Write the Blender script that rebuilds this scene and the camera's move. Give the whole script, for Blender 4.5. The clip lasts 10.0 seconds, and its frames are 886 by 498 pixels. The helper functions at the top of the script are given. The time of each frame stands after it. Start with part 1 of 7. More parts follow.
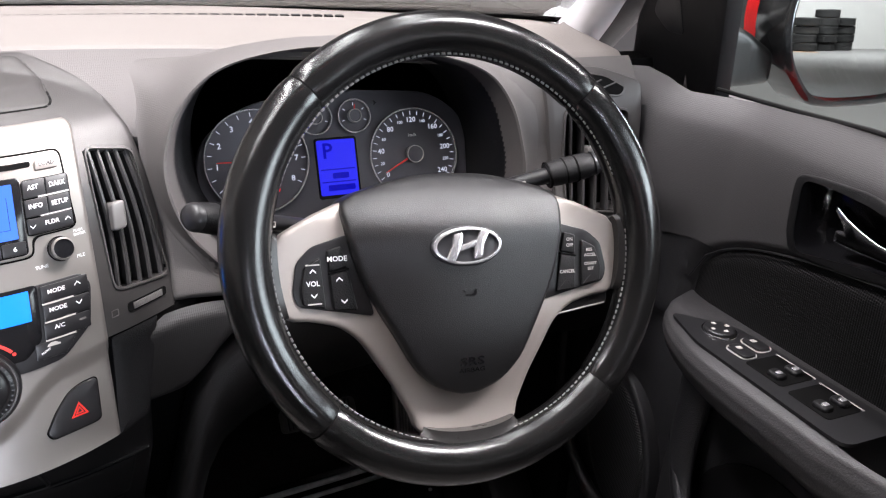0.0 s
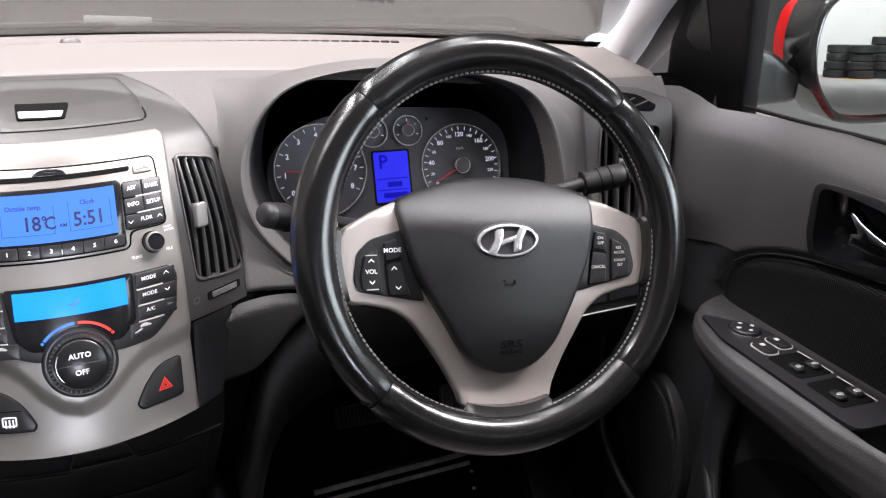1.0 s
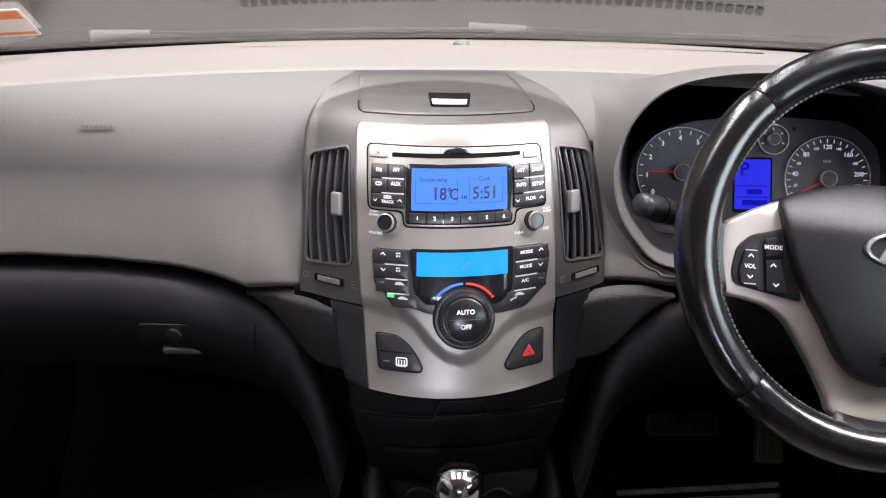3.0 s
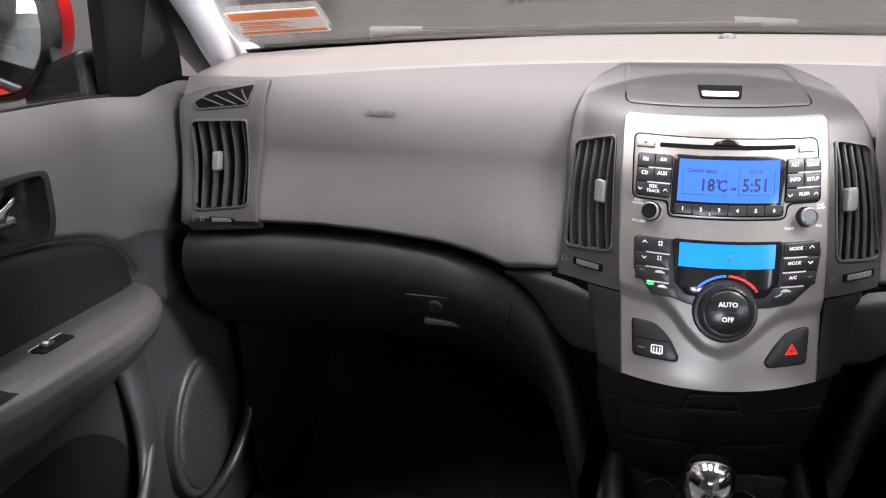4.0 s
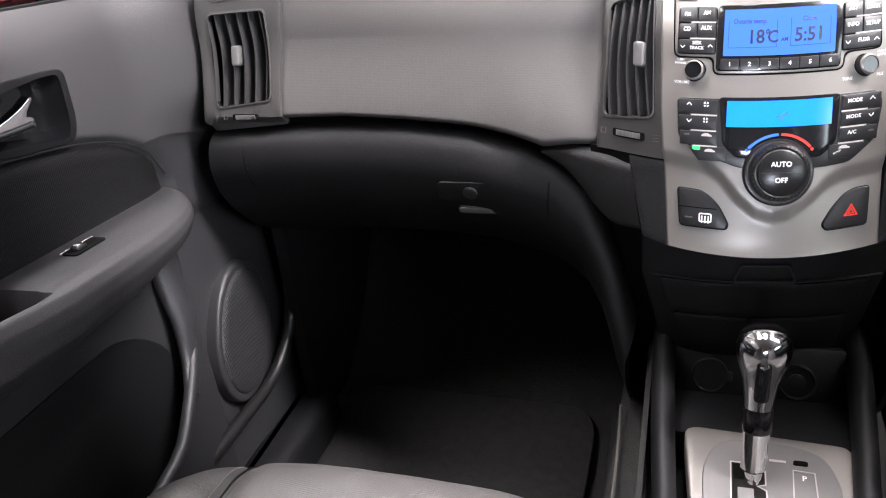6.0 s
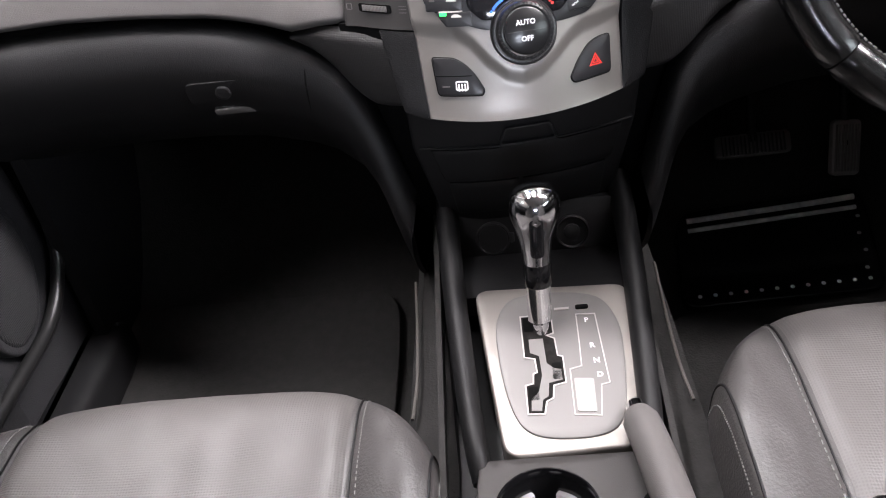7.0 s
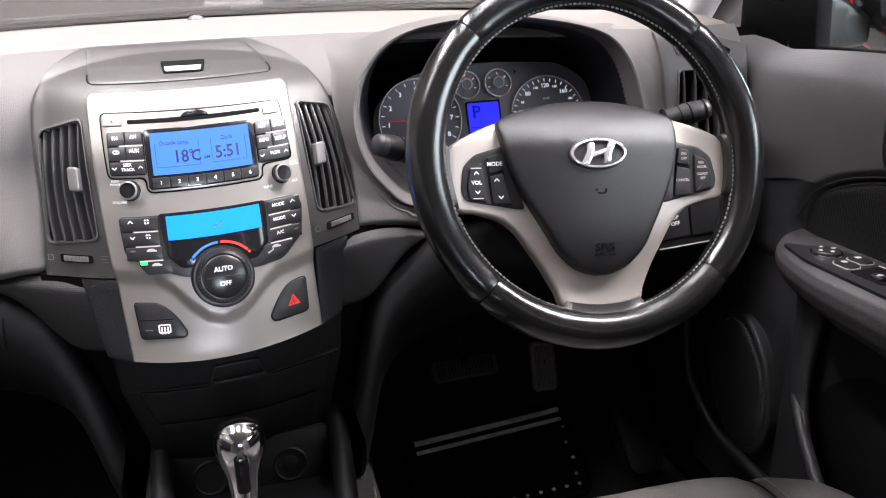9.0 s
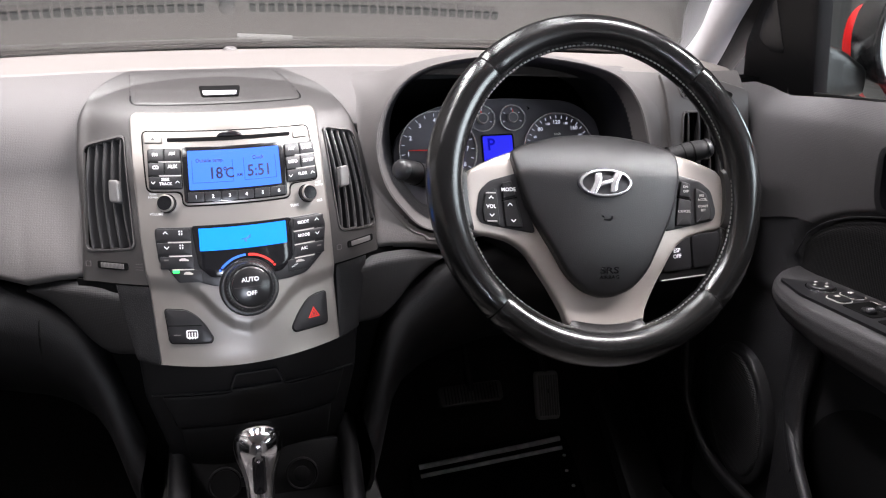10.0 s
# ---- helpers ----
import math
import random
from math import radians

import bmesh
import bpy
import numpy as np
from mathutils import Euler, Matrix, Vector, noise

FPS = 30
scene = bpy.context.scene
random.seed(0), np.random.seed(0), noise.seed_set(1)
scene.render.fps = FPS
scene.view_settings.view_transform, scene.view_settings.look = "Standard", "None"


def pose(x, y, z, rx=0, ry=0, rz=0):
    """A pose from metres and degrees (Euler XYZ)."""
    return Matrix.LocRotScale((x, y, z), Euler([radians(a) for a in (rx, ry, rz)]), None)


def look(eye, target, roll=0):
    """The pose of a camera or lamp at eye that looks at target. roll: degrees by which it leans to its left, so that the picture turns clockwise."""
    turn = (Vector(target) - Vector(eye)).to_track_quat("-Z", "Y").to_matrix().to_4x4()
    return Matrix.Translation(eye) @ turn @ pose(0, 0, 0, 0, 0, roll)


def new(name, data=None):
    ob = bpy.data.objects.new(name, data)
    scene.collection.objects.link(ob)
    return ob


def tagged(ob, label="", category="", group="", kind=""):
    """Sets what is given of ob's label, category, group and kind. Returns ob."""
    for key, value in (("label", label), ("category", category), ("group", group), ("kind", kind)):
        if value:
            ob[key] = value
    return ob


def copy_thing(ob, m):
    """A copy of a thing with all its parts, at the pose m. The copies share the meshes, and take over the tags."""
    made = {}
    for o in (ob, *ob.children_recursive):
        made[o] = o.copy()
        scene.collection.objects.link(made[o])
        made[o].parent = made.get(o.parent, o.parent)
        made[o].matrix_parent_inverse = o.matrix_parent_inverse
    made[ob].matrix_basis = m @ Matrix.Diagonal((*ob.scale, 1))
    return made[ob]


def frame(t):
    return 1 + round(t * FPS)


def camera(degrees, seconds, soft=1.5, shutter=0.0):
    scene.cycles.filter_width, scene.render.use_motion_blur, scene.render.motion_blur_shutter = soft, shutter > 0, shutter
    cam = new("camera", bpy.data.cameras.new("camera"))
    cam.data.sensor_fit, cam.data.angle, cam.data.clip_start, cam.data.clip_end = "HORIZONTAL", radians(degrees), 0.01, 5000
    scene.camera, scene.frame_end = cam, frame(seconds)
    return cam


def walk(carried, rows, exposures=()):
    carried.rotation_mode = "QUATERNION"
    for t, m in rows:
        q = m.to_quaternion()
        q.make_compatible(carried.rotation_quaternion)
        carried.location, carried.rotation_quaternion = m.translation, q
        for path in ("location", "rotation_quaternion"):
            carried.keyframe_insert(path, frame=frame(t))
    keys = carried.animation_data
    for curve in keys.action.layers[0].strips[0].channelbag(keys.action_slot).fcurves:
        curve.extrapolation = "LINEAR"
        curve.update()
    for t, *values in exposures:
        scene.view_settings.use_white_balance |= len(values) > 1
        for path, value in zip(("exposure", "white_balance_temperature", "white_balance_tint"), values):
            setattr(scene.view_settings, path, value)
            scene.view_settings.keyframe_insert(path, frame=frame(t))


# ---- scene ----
cam = camera(57.29, 10.0, 1.15)
PATH = [
    (0, (0.1294, 0.0236, 1.2312), (0.8469, 1.6967, 0.4029), 2.41),
    (0.5, (0.1222, -0.0087, 1.2321), (0.8321, 1.6747, 0.4185), 2.38),
    (1, (0.1002, -0.0599, 1.2381), (0.7149, 1.6812, 0.4695), 1.46),
    (1.5, (0.0702, -0.0872, 1.2344), (0.4538, 1.7380, 0.5123), 0.41),
    (2, (0.0255, -0.0962, 1.2248), (0.2383, 1.7640, 0.5216), 1.37),
    (3.3, (-0.0237, -0.1123, 1.2146), (-0.1642, 1.7478, 0.4935), -0.31),
    (3.5, (-0.0394, -0.1297, 1.2102), (-0.2784, 1.7271, 0.5065), -0.52),
    (4, (-0.0591, -0.1512, 1.2134), (-0.5890, 1.6426, 0.5052), -1.69),
    (4.5, (-0.0700, -0.1756, 1.2107), (-0.9108, 1.5032, 0.5216), -2.29),
    (5, (-0.0810, -0.1860, 1.2057), (-0.9839, 1.4660, 0.5309), -1.93),
    (5.2, (-0.0789, -0.1855, 1.2012), (-0.9956, 1.4599, 0.5286), -1.82),
    (6.3, (-0.0539, -0.1216, 1.1469), (-0.4967, 1.5608, 0.1604), -8.18),
    (6.5, (-0.0496, -0.1199, 1.1493), (-0.3973, 1.5448, 0.0967), -9.22),
    (7, (-0.0308, -0.1048, 1.1416), (-0.1885, 1.5185, -0.0161), -8.28),
    (7.5, (-0.0058, -0.0966, 1.1355), (0.0344, 1.4996, -0.0690), -6.17),
    (8, (0.0357, -0.0967, 1.1476), (0.3087, 1.5221, 0.0052), -3.32),
    (8.5, (0.0459, -0.1253, 1.1660), (0.4594, 1.6224, 0.2861), -2.46),
    (9, (0.0366, -0.1647, 1.1653), (0.4906, 1.6523, 0.4634), -2.20),
    (9.5, (0.0210, -0.2055, 1.1653), (0.4789, 1.6372, 0.5372), -1.34),
    (10, (0.0121, -0.2190, 1.1599), (0.4639, 1.6337, 0.5571), -0.30),
]
walk(cam, [(t, look(eye, target, roll)) for t, eye, target, roll in PATH], [(t, stops, 6350, 18.0) for t, stops in ((0.0, 0.27), (2.0, 0.16), (3.5, 0.10), (4.3, 0.12), (5.0, 0.34), (6.5, 0.46), (7.5, 0.56), (8.0, 0.58), (8.5, 0.62), (9.0, 0.48), (9.5, 0.32), (10.0, 0.32))])

# ---------------------------------------------------------------- world and lights
world = bpy.data.worlds.new("world")
scene.world = world
world.use_nodes = True
wn = world.node_tree.nodes
sky = wn.new("ShaderNodeTexSky")
sky.sky_type = "NISHITA"
sky.sun_disc = False
sky.sun_elevation = radians(40)
sky.sun_rotation = radians(200)
wn["Background"].inputs[1].default_value = 0.10
world.node_tree.links.new(sky.outputs[0], wn["Background"].inputs[0])
scene.view_settings.exposure = 0.0


def area_lamp(name, eye, target, w, h, watts, colour=(1, 1, 1)):
    d = bpy.data.lights.new(name, "AREA")
    d.shape, d.size, d.size_y, d.energy, d.color = "RECTANGLE", w, h, watts, colour
    ob = new(name, d)
    ob.matrix_world = look(eye, target)
    return ob


# unseen roof strips over the car, and daylight from an open door behind
for lamp_x, watts in ((-1.25, 240), (0.0, 110), (1.25, 70)):
    area_lamp("unseen_roof_lamp", (lamp_x, 1.6, 4.45), (lamp_x, 1.601, 0.0), 0.30, 3.2, watts, (1.0, 0.97, 0.94))
# added fill, no lamp seen: both sides of the cabin, then the tyre wall
area_lamp("unseen_roof_lamp", (-1.9, -0.6, 4.45), (-0.4, 0.3, 0.6), 1.1, 4.0, 450, (1.0, 0.97, 0.94))
area_lamp("unseen_roof_lamp", (2.1, 0.1, 4.45), (0.5, 0.2, 0.8), 0.5, 4.0, 820, (1.0, 0.97, 0.94))
area_lamp("unseen_roof_lamp", (9.5, -19.5, 4.45), (10.2, -23.0, 0.0), 6.0, 0.8, 1000)
# daylight panel behind the car, then an added fill from the driver's side
area_lamp("unseen_daylight", (0.5, -12.0, 1.9), (0.0, 0.8, 1.0), 2.2, 1.8, 980, (0.84, 0.92, 1.0))
area_lamp("unseen_daylight", (5.3, -2.7, 2.1), (0.0, 0.5, 1.0), 3.6, 2.2, 375, (0.90, 0.95, 1.0))

# ---------------------------------------------------------------- materials
def mat(name, colour, rough=0.5, metal=0.0, grain=0.0, scale=600.0, vary=0.0, vscale=6.0, coat=0.0, spec=0.5, voronoi=False, rvary=0.0, dots=None):
    m = bpy.data.materials.new(name)
    m.use_nodes = True
    nt = m.node_tree
    b = nt.nodes["Principled BSDF"]
    b.inputs["Base Color"].default_value = (*colour, 1)
    b.inputs["Roughness"].default_value = rough
    b.inputs["Metallic"].default_value = metal
    b.inputs["Specular IOR Level"].default_value = spec
    b.inputs["Coat Weight"].default_value = coat
    tc = nt.nodes.new("ShaderNodeTexCoord")
    if vary or rvary:
        n = nt.nodes.new("ShaderNodeTexNoise")
        n.inputs["Scale"].default_value = vscale
        n.inputs["Detail"].default_value = 8
        n.inputs["Roughness"].default_value = 0.65
        nt.links.new(tc.outputs["Object"], n.inputs["Vector"])
        if vary:
            r = nt.nodes.new("ShaderNodeValToRGB")
            r.color_ramp.elements[0].position, r.color_ramp.elements[1].position = 0.3, 0.7
            r.color_ramp.elements[0].color = (*[c * (1 - vary) for c in colour], 1)
            r.color_ramp.elements[1].color = (*[min(1, c * (1 + vary)) for c in colour], 1)
            nt.links.new(n.outputs[0], r.inputs[0])
            nt.links.new(r.outputs[0], b.inputs["Base Color"])
        if rvary:
            k = nt.nodes.new("ShaderNodeMapRange")
            k.inputs[1].default_value, k.inputs[2].default_value = 0.3, 0.7
            k.inputs[3].default_value, k.inputs[4].default_value = rough - rvary, rough + rvary
            nt.links.new(n.outputs[0], k.inputs[0])
            nt.links.new(k.outputs[0], b.inputs["Roughness"])
    if dots:
        # a regular lattice of moulded dots or small holes: pitch, the two axes, depth, darkening of the holes
        pitch, plane, depth, hole = dots
        sep = nt.nodes.new("ShaderNodeSeparateXYZ")
        nt.links.new(tc.outputs["Object"], sep.inputs[0])
        waves = []
        for sign in (1, -1):
            a = nt.nodes.new("ShaderNodeMath")
            a.operation = "MULTIPLY_ADD"
            a.inputs[1].default_value = sign
            nt.links.new(sep.outputs["XYZ".index(plane[1])], a.inputs[0])
            nt.links.new(sep.outputs["XYZ".index(plane[0])], a.inputs[2])
            k = nt.nodes.new("ShaderNodeMath")
            k.operation = "MULTIPLY"
            k.inputs[1].default_value = 2 * math.pi / pitch / 2
            nt.links.new(a.outputs[0], k.inputs[0])
            w = nt.nodes.new("ShaderNodeMath")
            w.operation = "SINE"
            nt.links.new(k.outputs[0], w.inputs[0])
            waves.append(w)
        pr = nt.nodes.new("ShaderNodeMath")
        pr.operation = "MULTIPLY"
        nt.links.new(waves[0].outputs[0], pr.inputs[0])
        nt.links.new(waves[1].outputs[0], pr.inputs[1])
        db = nt.nodes.new("ShaderNodeBump")
        db.inputs["Strength"].default_value = depth
        db.inputs["Distance"].default_value = 0.0006
        db.invert = hole > 0
        nt.links.new(pr.outputs[0], db.inputs["Height"])
        nt.links.new(db.outputs[0], b.inputs["Normal"])
        if hole:
            mr = nt.nodes.new("ShaderNodeMapRange")
            mr.inputs[1].default_value, mr.inputs[2].default_value = 0.15, 0.45
            mr.inputs[3].default_value, mr.inputs[4].default_value = 1.0, 1.0 - hole
            nt.links.new(pr.outputs[0], mr.inputs[0])
            mx = nt.nodes.new("ShaderNodeMix")
            mx.data_type = "RGBA"
            mx.inputs[6].default_value = (0, 0, 0, 1)
            nt.links.new(mr.outputs[0], mx.inputs[0])
            if b.inputs["Base Color"].links:
                nt.links.new(b.inputs["Base Color"].links[0].from_socket, mx.inputs[7])
            else:
                mx.inputs[7].default_value = (*colour, 1)
            nt.links.new(mx.outputs[2], b.inputs["Base Color"])
    if grain:
        t = nt.nodes.new("ShaderNodeTexVoronoi" if voronoi else "ShaderNodeTexNoise")
        t.inputs["Scale"].default_value = scale
        if not voronoi:
            t.inputs["Detail"].default_value = 3
        bump = nt.nodes.new("ShaderNodeBump")
        bump.inputs["Strength"].default_value = grain
        bump.inputs["Distance"].default_value = 0.0006
        nt.links.new(tc.outputs["Object"], t.inputs["Vector"])
        nt.links.new(t.outputs[0], bump.inputs["Height"])
        if dots:
            nt.links.new(db.outputs[0], bump.inputs["Normal"])
        nt.links.new(bump.outputs[0], b.inputs["Normal"])
    return m


def glow(name, colour, strength):
    m = bpy.data.materials.new(name)
    m.use_nodes = True
    b = m.node_tree.nodes["Principled BSDF"]
    b.inputs["Base Color"].default_value = (0.01, 0.01, 0.02, 1)
    b.inputs["Emission Color"].default_value = (*colour, 1)
    b.inputs["Emission Strength"].default_value = strength
    b.inputs["Roughness"].default_value = 0.15
    return m


M_DASH = mat("dash_soft_plastic", (0.086, 0.081, 0.078), 0.60, spec=0.35, grain=0.35, scale=900, vary=0.06, vscale=5, rvary=0.05, dots=(0.0017, "XZ", 0.06, 0))
M_WING = mat("woven_wing_plastic", (0.016, 0.0155, 0.0155), 0.5, spec=0.4, grain=0.25, scale=800, dots=(0.0019, "XZ", 0.16, 0.15))
M_SOFT = mat("grey_moulded_plastic", (0.105, 0.099, 0.096), 0.46, grain=0.5, scale=900, vary=0.06, vscale=5, rvary=0.05)
# the fascia's satin silver, lighter: stronger light on the spokes is in the colour
M_SILVER_LIT = mat("lit_satin_silver", (0.42, 0.388, 0.355), 0.34, metal=0.5, grain=0.06, scale=1500, vary=0.03, vscale=9, rvary=0.03)
M_BEIGE = mat("beige_dash_pad", (0.128, 0.117, 0.107), 0.6, grain=0.6, scale=900, vary=0.05, vscale=4)
M_LOWER = mat("black_lower_plastic", (0.0075, 0.0075, 0.008), 0.48, spec=0.28, grain=0.7, scale=800, vary=0.12, vscale=6, rvary=0.06)
M_DOOR = mat("black_door_plastic", (0.025, 0.025, 0.0265), 0.36, spec=0.5, grain=0.8, scale=600, vary=0.1, vscale=5, rvary=0.06)
M_ARM = mat("dark_armrest_skin", (0.040, 0.039, 0.040), 0.38, spec=0.5, grain=0.6, scale=600, vary=0.08, vscale=5, rvary=0.05)
M_DOORUP = mat("grey_door_top", (0.050, 0.0485, 0.0495), 0.46, grain=0.4, scale=800, vary=0.07, vscale=5, dots=(0.0017, "YZ", 0.09, 0))
M_FABRIC = mat("perforated_door_fabric", (0.008, 0.008, 0.0083), 0.6, spec=0.2, grain=0.5, scale=420, dots=(0.0026, "YZ", 0.5, 0.7))
M_SILVER = mat("satin_silver_plastic", (0.255, 0.238, 0.220), 0.38, metal=0.65, grain=0.06, scale=1500, vary=0.03, vscale=9, rvary=0.03)
M_SURR = mat("vent_surround_plastic", (0.060, 0.057, 0.055), 0.42, metal=0.15, grain=0.3, scale=900)
M_SLAT = mat("vent_slat_plastic", (0.032, 0.031, 0.031), 0.30)
M_TAB = mat("vent_tab_plastic", (0.16, 0.155, 0.15), 0.30, metal=0.3)
M_DIAL = mat("satin_black_dial", (0.008, 0.008, 0.0085), 0.28)
M_CHROME = mat("chrome", (0.82, 0.82, 0.83), 0.11, metal=1.0)
M_BUTTON = mat("black_button", (0.014, 0.014, 0.015), 0.33, grain=0.1, scale=1500)
M_GLOSS = mat("gloss_black", (0.008, 0.008, 0.009), 0.12)
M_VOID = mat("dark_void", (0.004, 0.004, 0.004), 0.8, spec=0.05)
M_LEATHER = mat("wheel_leather", (0.006, 0.006, 0.006), 0.19, grain=0.16, scale=900, spec=0.7, rvary=0.06, vscale=25)
M_LEATHERP = mat("speckled_wheel_leather", (0.006, 0.006, 0.006), 0.175, grain=0.20, scale=760, spec=0.75, rvary=0.06, vscale=25)
M_WORN = mat("worn_wheel_leather", (0.016, 0.0155, 0.015), 0.32, grain=0.2, scale=700, voronoi=True, spec=0.6, rvary=0.08, vscale=40)
M_PADMAT = mat("airbag_cover", (0.0085, 0.0085, 0.009), 0.34, grain=0.28, scale=1500, voronoi=True, rvary=0.05, spec=0.7)
M_SEAT = mat("black_seat_leather", (0.058, 0.055, 0.054), 0.38, grain=0.9, scale=350, vary=0.12, vscale=10, rvary=0.07)
M_PERF = mat("perforated_seat_leather", (0.088, 0.083, 0.080), 0.42, grain=0.5, scale=380, vary=0.1, vscale=9, dots=(0.0030, "XY", 0.18, 0.13))
M_CARPET = mat("black_carpet", (0.014, 0.0135, 0.0128), 0.95, grain=1.0, scale=300, vary=0.35, vscale=60)
M_RUBBER = mat("black_rubber", (0.010, 0.010, 0.010), 0.35, grain=0.2, scale=300)
M_WHITE = mat("white_print", (0.80, 0.80, 0.80), 0.5)
M_FROST = mat("frosted_print", (0.27, 0.26, 0.25), 0.4)
M_PALE = mat("pale_print", (0.42, 0.40, 0.38), 0.5)
M_REDP = mat("red_print", (0.75, 0.03, 0.02), 0.45)
M_REDCAR = mat("red_car_paint", (0.62, 0.010, 0.010), 0.35, spec=0.25)
M_PILLAR = mat("grey_pillar_trim", (0.55, 0.545, 0.56), 0.60, grain=0.3, scale=900, vary=0.05, vscale=6)
M_LINER = mat("roof_lining", (0.40, 0.385, 0.37), 0.9, grain=0.5, scale=600)
M_LCD = glow("radio_lcd", (0.055, 0.22, 1.0), 1.35)
M_LCD2 = glow("climate_lcd", (0.0, 0.24, 1.0), 1.8)
M_LCD3 = glow("cluster_lcd", (0.020, 0.022, 0.72), 1.0)
M_LCDINK = glow("cluster_lcd_ink", (0.0, 0.0, 1.0), 0.35)
# glow added to the gauge print to lift it under the dark hood
M_GLOWPRINT = glow("glowing_print", (0.80, 0.86, 1.0), 0.55)
M_INK = mat("lcd_ink", (0.002, 0.004, 0.05), 0.5)
M_GREEN = glow("green_led", (0.02, 1.0, 0.12), 2.5)
M_REDL = glow("red_telltale", (1.0, 0.02, 0.03), 1.6)
M_BLUEARC = mat("blue_print", (0.02, 0.14, 0.75), 0.4)
M_DIALFACE = mat("dial_face", (0.080, 0.080, 0.090), 0.35, vary=0.08, vscale=30)
M_GATE = mat("gate_plate_plastic", (0.150, 0.144, 0.139), 0.42, metal=0.2, grain=0.2, scale=1200)
M_STITCH = mat("grey_thread", (0.19, 0.187, 0.183), 0.8)
M_CONCRETE = mat("garage_floor_paint", (0.32, 0.315, 0.31), 0.5, vary=0.12, vscale=1.2, grain=0.2, scale=40)
M_WALL = mat("garage_wall_paint", (0.145, 0.127, 0.120), 0.8, vary=0.08, vscale=0.8)
M_DARKWALL = mat("dark_wall_paint", (0.035, 0.033, 0.032), 0.8, vary=0.1, vscale=0.8)
# near white: the highlight along the heel pad ridges is painted in
M_RIDGE = mat("vinyl_ridge_highlight", (0.78, 0.78, 0.78), 0.22, vary=0.3, vscale=60)
M_WHITEWALL = mat("white_wall_paint", (0.75, 0.74, 0.72), 0.8, vary=0.04, vscale=0.7)
M_TYRE = mat("tyre_rubber", (0.014, 0.014, 0.014), 0.75, grain=0.5, scale=90)
M_MIRROR = mat("mirror_silvering", (0.9, 0.9, 0.9), 0.01, metal=1.0)


def glass_mat(name, tint=(0.9, 0.93, 0.92)):
    m = bpy.data.materials.new(name)
    m.use_nodes = True
    nt = m.node_tree
    nt.nodes.clear()
    out, mix = nt.nodes.new("ShaderNodeOutputMaterial"), nt.nodes.new("ShaderNodeMixShader")
    tr, gl, lw, pw, ma = nt.nodes.new("ShaderNodeBsdfTransparent"), nt.nodes.new("ShaderNodeBsdfGlossy"), nt.nodes.new("ShaderNodeLayerWeight"), nt.nodes.new("ShaderNodeMath"), nt.nodes.new("ShaderNodeMath")
    tr.inputs[0].default_value = (*tint, 1)
    gl.inputs["Roughness"].default_value = 0.02
    pw.operation, ma.operation = "POWER", "MULTIPLY_ADD"
    pw.inputs[1].default_value, ma.inputs[1].default_value, ma.inputs[2].default_value = 3.2, 0.90, 0.06
    lw.inputs[0].default_value = 0.5
    nt.links.new(lw.outputs["Facing"], pw.inputs[0])
    nt.links.new(pw.outputs[0], ma.inputs[0])
    nt.links.new(ma.outputs[0], mix.inputs[0])
    nt.links.new(tr.outputs[0], mix.inputs[1])
    nt.links.new(gl.outputs[0], mix.inputs[2])
    nt.links.new(mix.outputs[0], out.inputs[0])
    return m


M_GLASS = glass_mat("window_glass", (0.80, 0.84, 0.82))
M_SCREEN = glass_mat("windscreen_glass", (0.80, 0.83, 0.82))


# ---------------------------------------------------------------- mesh tools
def part(name, bm, material, parent=None, label="", smooth=40):
    bmesh.ops.recalc_face_normals(bm, faces=bm.faces)
    me = bpy.data.meshes.new(name)
    for f in bm.faces:
        f.smooth = True
    bm.to_mesh(me)
    bm.free()
    if smooth < 180:
        me.set_sharp_from_angle(angle=radians(smooth))
    me.materials.append(material)
    ob = new(name, me)
    if parent:
        ob.parent = parent
        if parent.type == "EMPTY":
            ob.matrix_parent_inverse = Matrix.Translation(-parent.location)
    if label:
        ob["label"] = label
    return ob


def empty(name, at, label, category, group="", kind=""):
    ob = new(name)
    ob.empty_display_size = 0.02
    ob.location = at
    return tagged(ob, label, category, group, kind)


def grid(fn, nu, nv, close=False):
    bm = bmesh.new()
    rows = [[bm.verts.new(fn(i / nu, j / nv)) for j in range(nv + 1)] for i in range(nu if close else nu + 1)]
    for i in range(nu):
        a, b = rows[i], rows[(i + 1) % len(rows)]
        for j in range(nv):
            bm.faces.new((a[j], b[j], b[j + 1], a[j + 1]))
    return bm


def shell(bm, thick):
    bmesh.ops.recalc_face_normals(bm, faces=bm.faces)
    bmesh.ops.solidify(bm, geom=bm.faces[:], thickness=thick)
    return bm


def rrect(w, h, r, n=4, cx=0.0, cy=0.0):
    pts = []
    for sx, sy, a0 in ((1, 1, 0), (-1, 1, 90), (-1, -1, 180), (1, -1, 270)):
        for k in range(n + 1):
            a = radians(a0 + 90 * k / n)
            pts.append((cx + sx * (w / 2 - r) + r * math.cos(a), cy + sy * (h / 2 - r) + r * math.sin(a)))
    return pts


